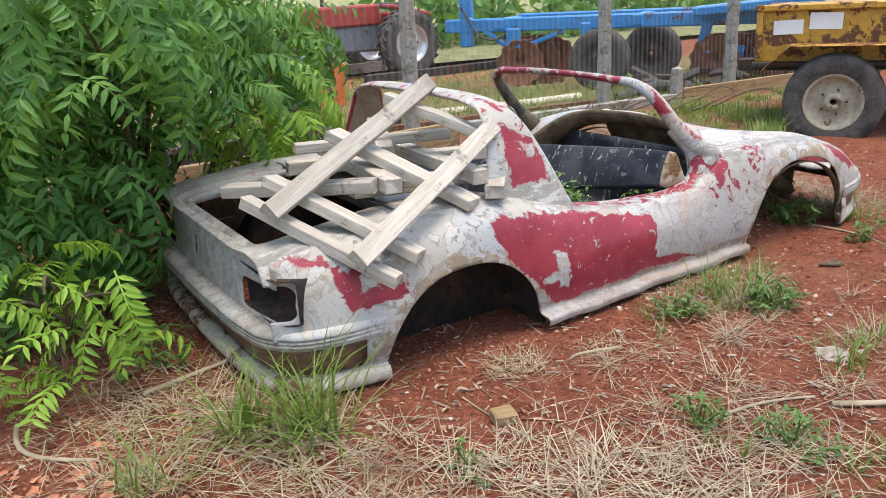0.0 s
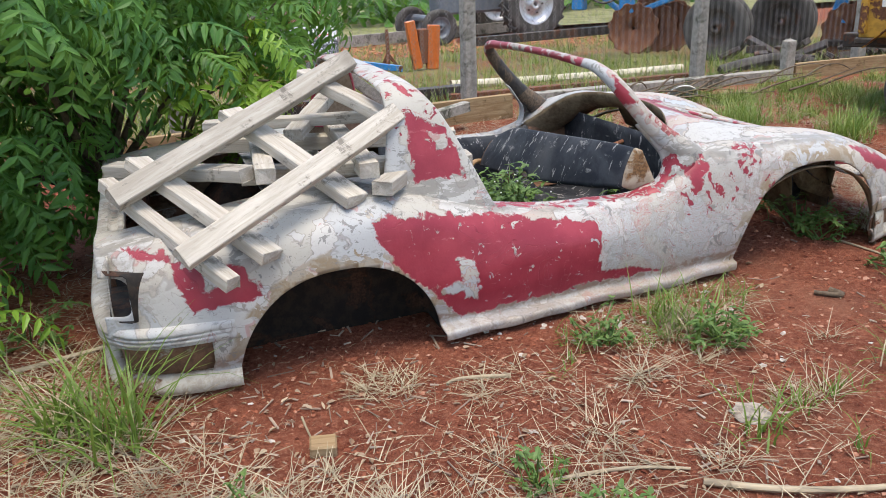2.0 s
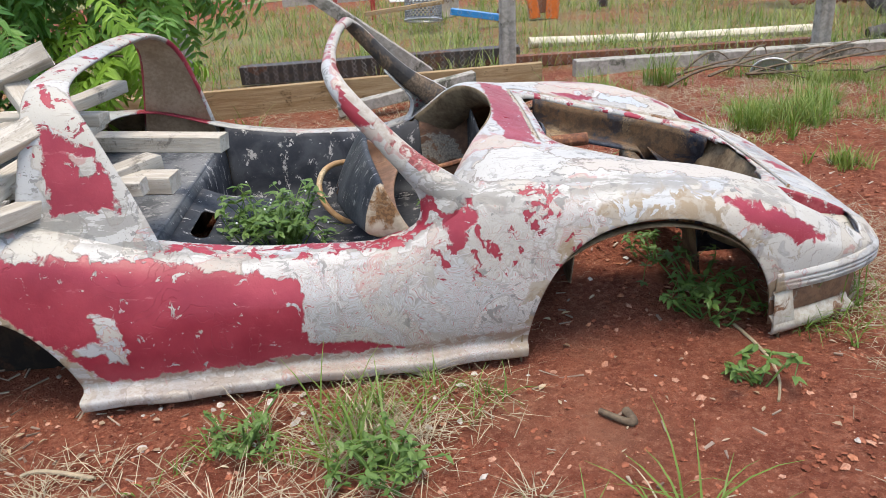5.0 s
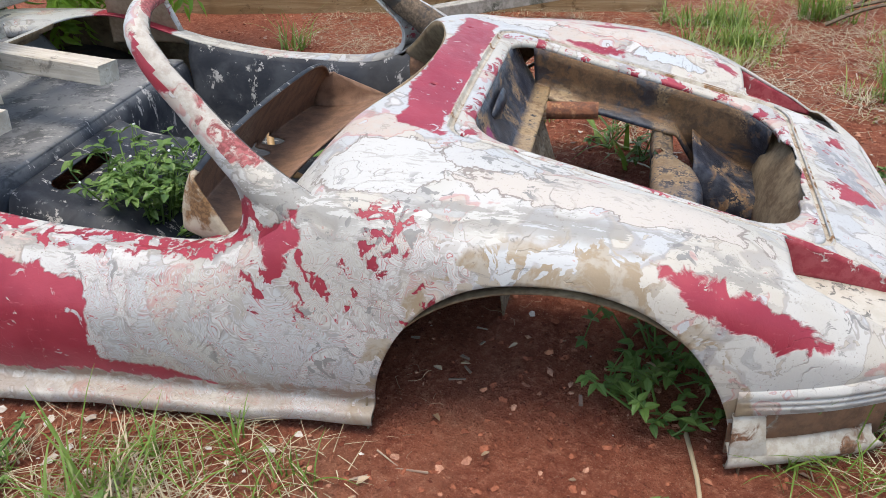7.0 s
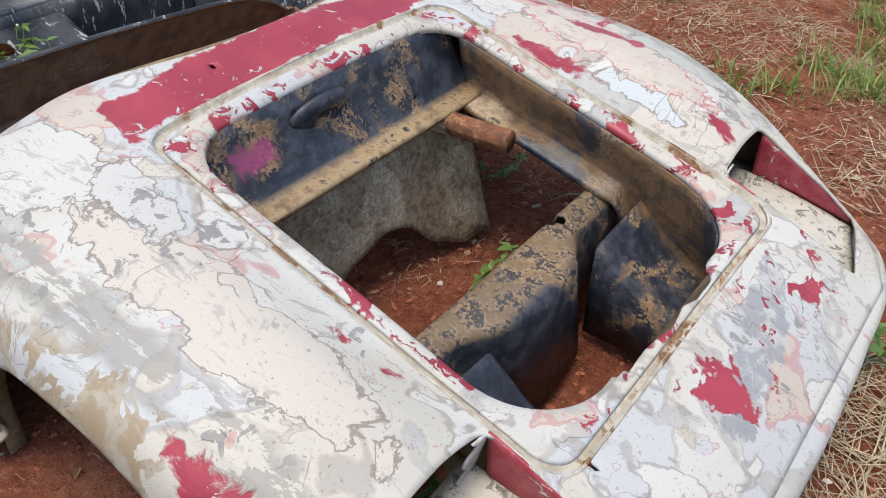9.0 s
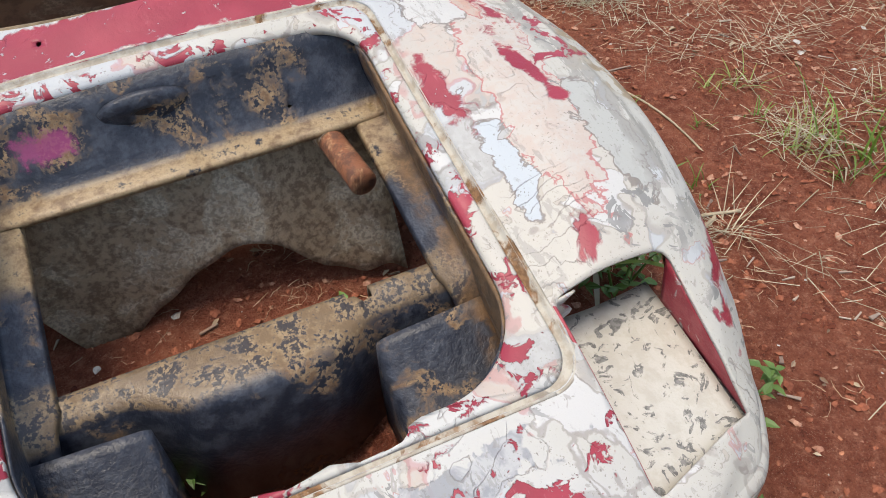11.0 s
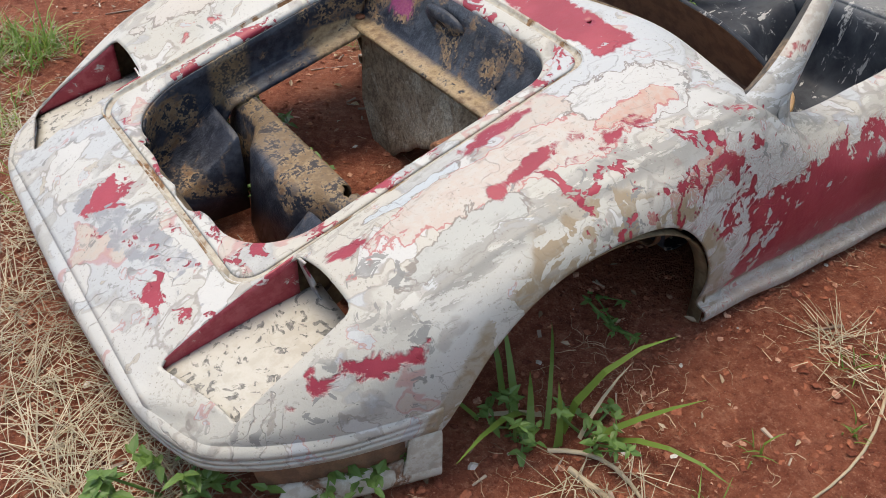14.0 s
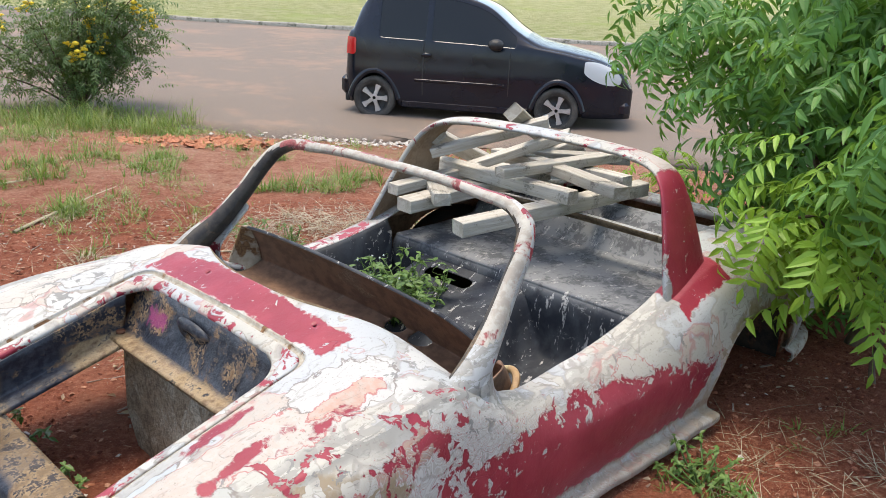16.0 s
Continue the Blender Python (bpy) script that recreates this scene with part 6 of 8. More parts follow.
green, straw = Heap(), Heap()
for x, y, n, l in ((1.3, 3.6, 30, 0.16), (0.86, 2.5, 40, 0.10), (1.12, 2.28, 60, 0.12), (1.31, 2.2, 50, 0.14), (1.05, 3.36, 40, 0.09), (1.01, 3.37, 40, 0.09), (0.83, 3.1, 26, 0.07), (2.0, 2.6, 60, 0.14), (1.7, 3.0, 40, 0.1), (1.9, 3.15, 40, 0.12),
                   (1.5, 3.85, 70, 0.13), (1.22, 3.64, 70, 0.14), (2.46, 4.71, 50, 0.15), (-0.28, 5.28, 50, 0.09), (0.37, 5.73, 20, 0.07), (0.81, 6.08, 26, 0.08), (0.67, 6.41, 30, 0.08), (-0.9, 5.07, 40, 0.08), (-0.32, 5.21, 40, 0.08), (0.56, 6.1, 12, 0.06)):
    for _ in range(max(2, n // 9)):
        tuft(green, x + random.gauss(0, 0.09), y + random.gauss(0, 0.07), 10, l, 0.005, 0.04, (0.1, 1.0))
for x, y, r, n in ((0.14, 2.18, 0.30, 300), (-0.36, 2.26, 0.34, 360), (0.69, 2.16, 0.28, 260), (-0.95, 2.55, 0.36, 420), (-0.6, 2.75, 0.3, 260), (0.67, 3.05, 0.16, 110), (1.35, 3.55, 0.30, 260), (1.0, 2.45, 0.30, 160), (0.29, 2.95, 0.14, 80),
                   (1.05, 3.1, 0.35, 180), (1.6, 2.9, 0.35, 150), (0.26, 3.0, 0.13, 90), (1.22, 3.60, 0.28, 190), (1.5, 3.85, 0.25, 170), (-0.33, 5.76, 0.24, 260), (-0.29, 5.5, 0.16, 110), (1.08, 6.08, 0.14, 70), (0.37, 5.73, 0.14, 80), (0.6, 6.5, 0.2, 60),
                   (2.45, 5.65, 0.30, 460), (2.1, 5.98, 0.26, 420), (2.6, 5.3, 0.28, 300), (2.55, 4.95, 0.25, 240), (2.85, 4.95, 0.4, 300), (3.1, 4.4, 0.5, 260), (0.8, 2.75, 0.4, 140), (1.6, 3.3, 0.4, 120), (-0.7, 5.2, 0.35, 130),
                   (-1.3, 3.1, 0.5, 260), (-1.5, 3.6, 0.4, 160), (0.2, 7.2, 0.6, 320), (1.2, 7.2, 0.6, 300), (-0.6, 6.9, 0.6, 260), (2.4, 2.6, 0.5, 120), (-1.4, 2.3, 0.4, 240)):
    mat_of_straw(straw, x, y, r, n)
for x, y, r, n in ((0.55, 2.05, 0.30, 220), (-0.75, 2.35, 0.35, 330), (-0.1, 2.1, 0.32, 240), (0.95, 2.15, 0.30, 240), (-1.2, 2.75, 0.35, 240), (0.2, 2.35, 0.3, 110), (1.35, 2.4, 0.3, 130)):
    for _ in range(n * 3 // 5):
        a, q = random.uniform(0, 2 * math.pi), r * math.sqrt(random.random())
        px, py = x + q * math.cos(a), y + q * math.sin(a)
        blade(straw, px, py, 0, random.uniform(0.10, 0.32), random.uniform(0.0018, 0.0045), random.uniform(1.3, 1.57), random.uniform(0, 2 * math.pi), random.uniform(-0.1, 0.35), float(ground_z(px, py)) + random.uniform(0.002, 0.03), 4)
for _ in range(1600):
    x, y = random.uniform(-2.5, 4.0), random.uniform(1.2, 8.0)
    mat_of_straw(straw, x, y, 0.05, 1, random.choice((0.05, 0.07, 0.16)), 0.008)
# rank growth beyond the nose and along the fence, by the car's own axes
pale = Heap()
for _ in range(1100):
    u, v = random.uniform(-1.2, 6.5), random.uniform(1.2, 3.3)
    if v < 1.5 and u < 0.9:
        continue
    p = CAR @ Vector((u, v, 0))
    k = noise.noise((u * 1.3, v * 1.3, 3.0)) + 0.4 * noise.noise((u * 4.0, v * 4.0, 1.0)) + min(0.35, 0.16 * (u - 1.6))
    if k > 0.24 and u > 0.6:
        for _ in range(2):
            tuft(random.choice((green, pale)), p.x + random.gauss(0, 0.05), p.y + random.gauss(0, 0.05), 13, random.uniform(0.05, 0.16) + 0.2 * max(0, k - 0.25), 0.007, 0.08, (0.05, 0.9), (0.2, 1.6))
    elif k > 0.08 and u > 0.2:
        tuft(pale, p.x, p.y, 9, random.uniform(0.05, 0.13), 0.005, 0.06, (0.2, 1.1), (0.2, 1.4))
    if k < 0.35 and random.random() < 0.35:
        mat_of_straw(straw, p.x, p.y, 0.16, 30)
for _ in range(2600):
    u, v = random.uniform(-3.5, 9.5), 3.9 + 9.5 * random.random() ** 1.5
    p = CAR @ Vector((u, v, 0))
    if noise.noise((u * 0.45, v * 0.45, 7.0)) > -0.3:
        tuft(random.choice((green, pale, pale)), p.x, p.y, 9, random.uniform(0.10, 0.34), 0.010, 0.18, (0.05, 0.9), (0.1, 1.4))
# clumps on the street side
for _ in range(900):
    x, y = random.uniform(-2.5, 6.0), random.uniform(-3.2, 3.4)
    s = x * ROAD_N[0] + y * ROAD_N[1]
    k = noise.noise((x * 0.9, y * 0.9, 1.0)) + 0.4 * noise.noise((x * 2.7, y * 2.7, 5.0))
    if s > 1.7 or (-1.6 < x < 1.2 and 0.6 < y < 2.4) or (y > 2.2 and x < 2.2) or k < -0.02:
        continue
    for _ in range(3):
        tuft(random.choice((green, pale)), x + random.gauss(0, 0.12), y + random.gauss(0, 0.12), 8, random.uniform(0.05, 0.17), 0.006, 0.06, (0.2, 1.1))
    mat_of_straw(straw, x, y, 0.28, 12)
for _ in range(300):
    a, s = random.uniform(-2.8, -0.4), random.uniform(0.6, 2.4)
    p = along(a - 2.2, s)
    tuft(random.choice((green, pale)), p.x, p.y, 9, random.uniform(0.15, 0.4), 0.007, 0.1, (0.05, 0.6))
for x, y, r in ((2.76, 0.24, 0.22), (2.31, -0.18, 0.24), (1.85, 0.37, 0.22), (2.26, 1.68, 0.16), (1.72, -1.97, 0.3), (2.75, -2.9, 0.5), (3.11, -1.48, 0.4), (0.81, 1.2, 0.2), (0.47, 1.15, 0.22), (0.23, 0.78, 0.26), (0.82, -0.2, 0.14), (3.4, -2.5, 0.5), (2.57, 0.66, 0.2), (1.76, -0.14, 0.2), (2.2, -2.6, 0.4), (3.6, -0.6, 0.4), (2.95, 0.9, 0.2), (3.26, 4.15, 0.16), (3.47, 3.82, 0.16), (3.11, 3.92, 0.16), (2.91, 3.97, 0.16), (0.49, 7.71, 0.16), (0.92, 7.49, 0.16)):
    for _ in range(int(90 * r) + 6):
        tuft(random.choice((green, green, pale)), x + random.gauss(0, r * 0.5), y + random.gauss(0, r * 0.5), 9, random.uniform(0.10, 0.24), 0.008, 0.05, (0.15, 1.1), (0.2, 1.6))
    mat_of_straw(straw, x, y, r * 1.4, int(160 * r))
# tall clumps between the nose and the fence foot
kept = random.getstate()
for u, v, r, l in ((1.86, 2.87, 0.13, 0.36), (2.04, 1.55, 0.22, 0.34), (2.30, 1.70, 0.20, 0.32), (2.16, 0.82, 0.10, 0.16), (2.74, 0.98, 0.18, 0.36), (2.64, 1.99, 0.20, 0.26), (3.05, 1.15, 0.2, 0.28), (1.3, 2.75, 0.16, 0.26)):
    for _ in range(int(120 * r) + 5):
        p = CAR @ Vector((u + random.gauss(0, r * 0.5), v + random.gauss(0, r * 0.5), 0))
        tuft(random.choice((green, green, pale)), p.x, p.y, 10, l * random.uniform(0.55, 1.1), 0.007, 0.04, (0.05, 0.7), (0.2, 1.4))
    p = CAR @ Vector((u, v, 0))
    mat_of_straw(straw, p.x, p.y, r * 1.8, int(260 * r))
for _ in range(60):
    p = CAR @ Vector((random.uniform(1.6, 4.2), random.uniform(2.2, 3.2), 0))
    mat_of_straw(straw, p.x, p.y, 0.25, 22, 0.22, 0.03)
# thin dry growth on the open ground towards the street
for x, y, r, n, dry in ((3.51, 2.11, 0.30, 8, 260), (3.31, 2.90, 0.22, 16, 120), (2.80, 2.25, 0.16, 16, 60), (2.23, 1.81, 0.16, 14, 60), (2.91, 4.50, 0.15, 12, 160), (3.11, 3.90, 0.2, 14, 160), (3.05, 2.5, 0.35, 8, 200), (3.6, 3.3, 0.3, 12, 140)):
    for _ in range(n):
        tuft(random.choice((green, green, pale)), x + random.gauss(0, r * 0.5), y + random.gauss(0, r * 0.5), 9, random.uniform(0.05, 0.13), 0.007, 0.05, (0.2, 1.2), (0.2, 1.5))
    mat_of_straw(straw, x, y, r * 1.4, dry)
random.setstate(kept)
tagged(part("pale_grass", pale.mesh(), GRASS_PALE, None, smooth=False), "pale yellow-green grass and low weeds", "grass", kind="stuff")
tagged(part("short_grass", green.mesh(), GRASS, None, smooth=False), "scattered short green grass", "grass", kind="stuff")
tagged(part("dry_grass", straw.mesh(), STRAW, None, smooth=False), "scattered dry straw and dead grass", "straw", kind="stuff")


def broadleaf(name, label, m, stems, height, leaf, spread, mat=WEED, flowers=0, seed=1):
    rng = random.Random(seed)
    plant = thing(name, label, "weed", m, "broadleaf weeds")
    lv, lf = leaf_blade(leaf, leaf * 0.55, 0.12, 0.25)
    hp, st = Heap(), Heap()
    heads = []
    for k in range(stems):
        a = rng.uniform(0, 2 * math.pi)
        rr = spread * math.sqrt(rng.random())
        p0, p1 = np.array((0.25 * rr * math.cos(a), 0.25 * rr * math.sin(a), 0)), np.array((rr * math.cos(a), rr * math.sin(a), height * rng.uniform(0.5, 1.0)))
        path = limb_path(p0, p1, 0.03, 6)
        g = tube_pts(path, np.linspace(0.004, 0.0015, 6), 5)
        v_, _, f_ = sheet(g)
        st.add(np.array(v_), f_)
        for j in range(2, 6):
            for q in range(3):
                yaw = rng.uniform(0, 360)
                hp.add(lv * rng.uniform(0.6, 1.15), lf, pose(*path[j], rng.uniform(-20, 20), rng.uniform(-35, 25), yaw))
        heads.append(path[-1])
    tagged(part("stalk", st.mesh(), WEED, plant), kind="stuff")
    tagged(part("foliage", hp.mesh(), mat, plant, "soft green leaves", smooth=False), kind="stuff")
    for k in range(flowers):
        bm = bmesh.new()
        p = heads[k % len(heads)] + np.array((rng.uniform(-0.03, 0.03), rng.uniform(-0.03, 0.03), rng.uniform(0.01, 0.05)))
        bmesh.ops.create_icosphere(bm, subdivisions=1, radius=0.0045, matrix=Matrix.Translation(p))
        g = tube_pts(limb_path(heads[k % len(heads)] - np.array((0, 0, 0.03)), p, 0.01, 5), 0.0013, 4)
        part("flower_head", bm, WHITEPLASTIC, plant, "tiny white flower head")
        part("flower_stalk", sheet(g), WEED, plant)
    return plant


broadleaf("cockpit_weed", "bushy green weed with tiny white flowers in the cockpit", CAR @ Matrix.Translation((-0.66, -0.26, 0.16)), 66, 0.32, 0.040, 0.22, flowers=10, seed=2)
for k, (x, y, n, hgt, lf_, sp) in enumerate(((2.33, 4.28, 7, 0.16, 0.06, 0.10), (2.05, 4.75, 16, 0.22, 0.05, 0.18), (2.1, 4.62, 12, 0.18, 0.055, 0.14), (1.02, 3.38, 12, 0.12, 0.035, 0.10), (1.5, 3.45, 12, 0.14, 0.05, 0.12), (1.52, 3.42, 10, 0.12, 0.045, 0.14),
                                         (1.27, 5.90, 6, 0.12, 0.05, 0.08), (1.1, 5.92, 5, 0.10, 0.045, 0.07), (0.95, 5.55, 4, 0.06, 0.035, 0.08), (1.66, 6.05, 10, 0.16, 0.05, 0.14), (2.0, 6.02, 9, 0.16, 0.06, 0.12), (-0.28, 5.26, 12, 0.10, 0.04, 0.16),
                                         (-0.32, 5.21, 12, 0.10, 0.04, 0.16), (1.05, 3.36, 10, 0.10, 0.035, 0.10), (0.86, 2.5, 8, 0.08, 0.04, 0.08), (1.12, 2.3, 12, 0.12, 0.04, 0.12), (-1.3, 3.2, 12, 0.18, 0.06, 0.2), (-1.0, 3.6, 8, 0.14, 0.05, 0.16),
                                         (1.83, 5.0, 9, 0.16, 0.05, 0.12), (1.62, 5.32, 12, 0.26, 0.055, 0.10), (0.05, 2.28, 5, 0.06, 0.03, 0.06))):
    low = 0.55 if y < 3.7 else 0.62
    broadleaf("weed", "low broadleaf weed growing from red soil", Matrix.Translation((x, y, float(ground_z(x, y)))), n, hgt * low, lf_ * 0.7, sp * 1.15, seed=30 + k)
broadleaf("cockpit_weed", "small green shoot in the car footwell", CAR @ Matrix.Translation((-0.05, -0.25, 0.11)), 6, 0.42, 0.06, 0.10, seed=77)

# flowering shrub by the street
shrub = thing("flowering_shrub", "feathery green shrub with yellow flower clusters by the street", "shrub", Matrix.Translation((3.0, -3.9, -0.28)))
rng = random.Random(4)
random.seed(4)
tm = [compound_leaf(6, 0.26, rng.uniform(0.4, 1.2), 0.06, 0.02) for _ in range(6)]
cr_h = Heap()
for k in range(26):
    a = rng.uniform(0, 2 * math.pi)
    e = np.array((rng.uniform(0.2, 1.25) * math.cos(a), rng.uniform(0.2, 1.25) * math.sin(a), rng.uniform(0.5, 1.75)))
    path = limb_path((0, 0, 0), e, 0.15)
    part("limb", sheet(tube_pts(path, np.linspace(0.018, 0.004, 12), 6)), BARK, shrub)
    for _ in range(80):
        p = path[rng.randrange(5, 12)] + np.array([rng.gauss(0, 0.17) for _ in range(3)])
        v, f = rng.choice(tm)
        cr_h.add(v * rng.uniform(0.7, 1.2), f, pose(*p, rng.uniform(-30, 30), rng.uniform(-40, 30), rng.uniform(0, 360)))
    if k < 26:
        bm = bmesh.new()
        for _ in range(14):
            q = Vector(path[-1]) + Vector((rng.gauss(0, 0.035), rng.gauss(0, 0.035), rng.uniform(0.14, 0.38)))
            bmesh.ops.create_icosphere(bm, subdivisions=1, radius=rng.uniform(0.022, 0.046), matrix=Matrix.Translation(q) @ Matrix.Diagonal((1, 1, 0.6, 1)))
        tagged(part("blossom", bm, FLOWER, shrub), kind="stuff")
part("crown", cr_h.mesh(), leaf_material("grey_green_leaf", (0.07, 0.13, 0.04), (0.12, 0.18, 0.06), (0.05, 0.10, 0.03)), shrub, "feathery grey-green foliage", smooth=False)

# far hedge line behind the yard
hedge = Heap()
hv_, hf_ = leaf_blade(0.5, 0.3)
for k in range(5200):
    u = random.uniform(-14, 30)
    v = random.uniform(19, 23)
    z = random.uniform(0, 1.6 + 0.8 * math.sin(u * 0.7) + 0.5 * math.sin(u * 1.9))
    if z > 0:
        hedge.add(hv_, hf_, CAR @ pose(u, v, z - 0.5, random.uniform(-60, 60), random.uniform(-60, 60), random.uniform(0, 360)))
tagged(part("far_hedge", hedge.mesh(), LEAF, None, smooth=False), "dark green hedge behind the machinery yard", "hedge", kind="stuff")

# ---------------------------------------------------------------- fine litter on the soil
def litter_place(rng):
    """Thick behind the tail and along the sill, thinner towards the nose."""
    if rng.random() < 0.55:
        return rng.gauss(0.3, 1.0), rng.gauss(2.35, 0.55)
    return rng.uniform(-1.8, 3.4), rng.uniform(1.5, 7.6)


rng = random.Random(61)
roots, slivers, scraps = Heap(), Heap(), Heap()
for _ in range(520):
    cx, cy = litter_place(rng) if rng.random() < 0.4 else (rng.uniform(-1.6, 1.6), rng.uniform(4.6, 7.2))
    for _ in range(rng.randrange(3, 8)):
        x, y, yaw = cx + rng.gauss(0, 0.04), cy + rng.gauss(0, 0.04), rng.uniform(0, 6.28)
        z = float(ground_z(x, y))
        w, v = rng.uniform(0.0006, 0.0012), []
        for k in range(7):
            q = w * (1 - 0.1 * k)
            lift = 0.003 + 0.004 * math.sin(k * 1.1)
            v += [(x - q * math.sin(yaw), y + q * math.cos(yaw), z + lift), (x + q * math.sin(yaw), y - q * math.cos(yaw), z + lift + 0.0008)]
            d = rng.uniform(0.008, 0.018)
            x, y, yaw = x + d * math.cos(yaw), y + d * math.sin(yaw), yaw + rng.gauss(0, 0.55)
        roots.add(np.array(v), [(2 * k, 2 * k + 1, 2 * k + 3, 2 * k + 2) for k in range(6)])
box_v = np.array([(a, b, c) for a in (-0.5, 0.5) for b in (-0.5, 0.5) for c in (-0.5, 0.5)])
box_f = [(0, 1, 3, 2), (4, 6, 7, 5), (0, 4, 5, 1), (2, 3, 7, 6), (0, 2, 6, 4), (1, 5, 7, 3)]
for _ in range(1100):
    x, y = litter_place(rng)
    l = rng.uniform(0.015, 0.05) if rng.random() < 0.85 else rng.uniform(0.06, 0.13)
    v = box_v * (l, rng.uniform(0.003, 0.011), rng.uniform(0.002, 0.005))
    v[4:, 1] *= rng.uniform(0.2, 0.9)
    slivers.add(v, box_f, pose(x, y, float(ground_z(x, y)) + 0.004, rng.uniform(-12, 12), rng.uniform(-8, 8), rng.uniform(0, 360)))
for _ in range(1500):
    x, y = litter_place(rng)
    l = rng.uniform(0.012, 0.036)
    v, f = leaf_blade(l, l * rng.uniform(0.3, 0.6), rng.uniform(0.1, 0.5), rng.uniform(-0.3, 0.3))
    scraps.add(v, f, pose(x, y, float(ground_z(x, y)) + 0.006, rng.uniform(-25, 25), rng.uniform(-15, 15), rng.uniform(0, 360)))
ROOT = leaf_material("dry_root_thread", (0.36, 0.20, 0.12), (0.50, 0.34, 0.22), (0.26, 0.13, 0.08), 0.1)
SLIVER = leaf_material("grey_brown_splinter", (0.14, 0.085, 0.06), (0.42, 0.33, 0.25), (0.24, 0.15, 0.11), 0.0)
SCRAP = leaf_material("dead_leaf_scrap", (0.17, 0.09, 0.055), (0.48, 0.37, 0.25), (0.28, 0.17, 0.10), 0.1)
tagged(part("root_threads", roots.mesh(), ROOT, None, smooth=False), "fine curly dead roots scattered on red soil", "roots", kind="stuff")
tagged(part("wood_splinters", slivers.mesh(), SLIVER, None, smooth=False), "scattered grey-brown wood splinters", "splinters", kind="stuff")
tagged(part("leaf_litter", scraps.mesh(), SCRAP, None, smooth=False), "scraps of dead leaf on red soil", "leaf litter", kind="stuff")

# ---------------------------------------------------------------- stones, chips, sticks
def stones(name, mat, n, size, label, seed, area):
    rng = np.random.RandomState(seed)
    oct_v = np.array([(1, 0, 0), (-1, 0, 0), (0, 1, 0), (0, -1, 0), (0, 0, 1), (0, 0, -1), (0.6, 0.6, 0.45), (-0.6, 0.6, 0.45), (-0.6, -0.6, 0.45), (0.6, -0.6, 0.45)], float)
    oct_f = [(0, 6, 4), (6, 2, 4), (2, 7, 4), (7, 1, 4), (1, 8, 4), (8, 3, 4), (3, 9, 4), (9, 0, 4), (0, 2, 6), (2, 1, 7), (1, 3, 8), (3, 0, 9)]
    hp = Heap()
    for k in range(n):
        x, y = area(rng)
        s = size * (0.35 + rng.rand() ** 3 * 1.6)
        v = oct_v * (0.7 + 0.6 * rng.rand(10, 1)) * s * np.array((1, rng.uniform(0.5, 1), rng.uniform(0.3, 0.7)))
        hp.add(v, oct_f, pose(x, y, float(ground_z(x, y)) + s * 0.12, rng.uniform(-20, 20), rng.uniform(-20, 20), rng.uniform(0, 360)))
    return tagged(part(name, hp.mesh(), mat, None, smooth=False), label, "stones", kind="stuff")


stones("soil_crumbs", CRUMB, 36000, 0.0075, "loose crumbs of red earth", 1, lambda r: (r.uniform(-2.0, 3.6), r.uniform(1.6, 7.6)))
stones("brick_chips", CHIP, 420, 0.0075, "scattered terracotta chips", 2, lambda r: (r.uniform(-2.0, 3.4), r.uniform(1.5, 7.4)))
stones("brick_chips", CHIP, 300, 0.015, "heap of broken brick in dry grass", 3, lambda r: (r.normal(-1.15, 0.25), r.normal(2.35, 0.16)))
stones("pale_pebbles", PEBBLE, 650, 0.0075, "scattered pale pebbles", 4, lambda r: (r.uniform(-1.5, 3.2), r.uniform(1.8, 7.0)))
stones("pale_pebbles", PEBBLE, 120, 0.011, "pale pebbles beside the sill", 5, lambda r: (r.normal(1.2, 0.3), r.normal(3.62, 0.18)))
gravel = stones("street_gravel", PEBBLE, 2600, 0.024, "loose gravel at the street edge", 6, lambda r: (r.normal(-0.5, 0.55), r.normal(-2.3, 0.40)))
gravel.location.z += 0.014
stones("earth_clods", CHIP, 420, 0.04, "broken tile and clods of earth on the street side", 7, lambda r: (r.normal(1.4, 0.5), r.normal(-1.35, 0.2)))
stones("earth_clods", SOIL, 160, 0.07, "clods of earth lying on the street", 8, lambda r: tuple(ROAD_A * r.normal(-1.0, 0.9) + ROAD_N * r.normal(9.0, 0.25)))
stones("brick_rubble", CHIP, 2200, 0.045, "broken roof tile rubble in the yard", 9, lambda r: tuple((CAR @ Vector((r.uniform(1.5, 11), r.normal(12.5, 1.0), 0))).xy))

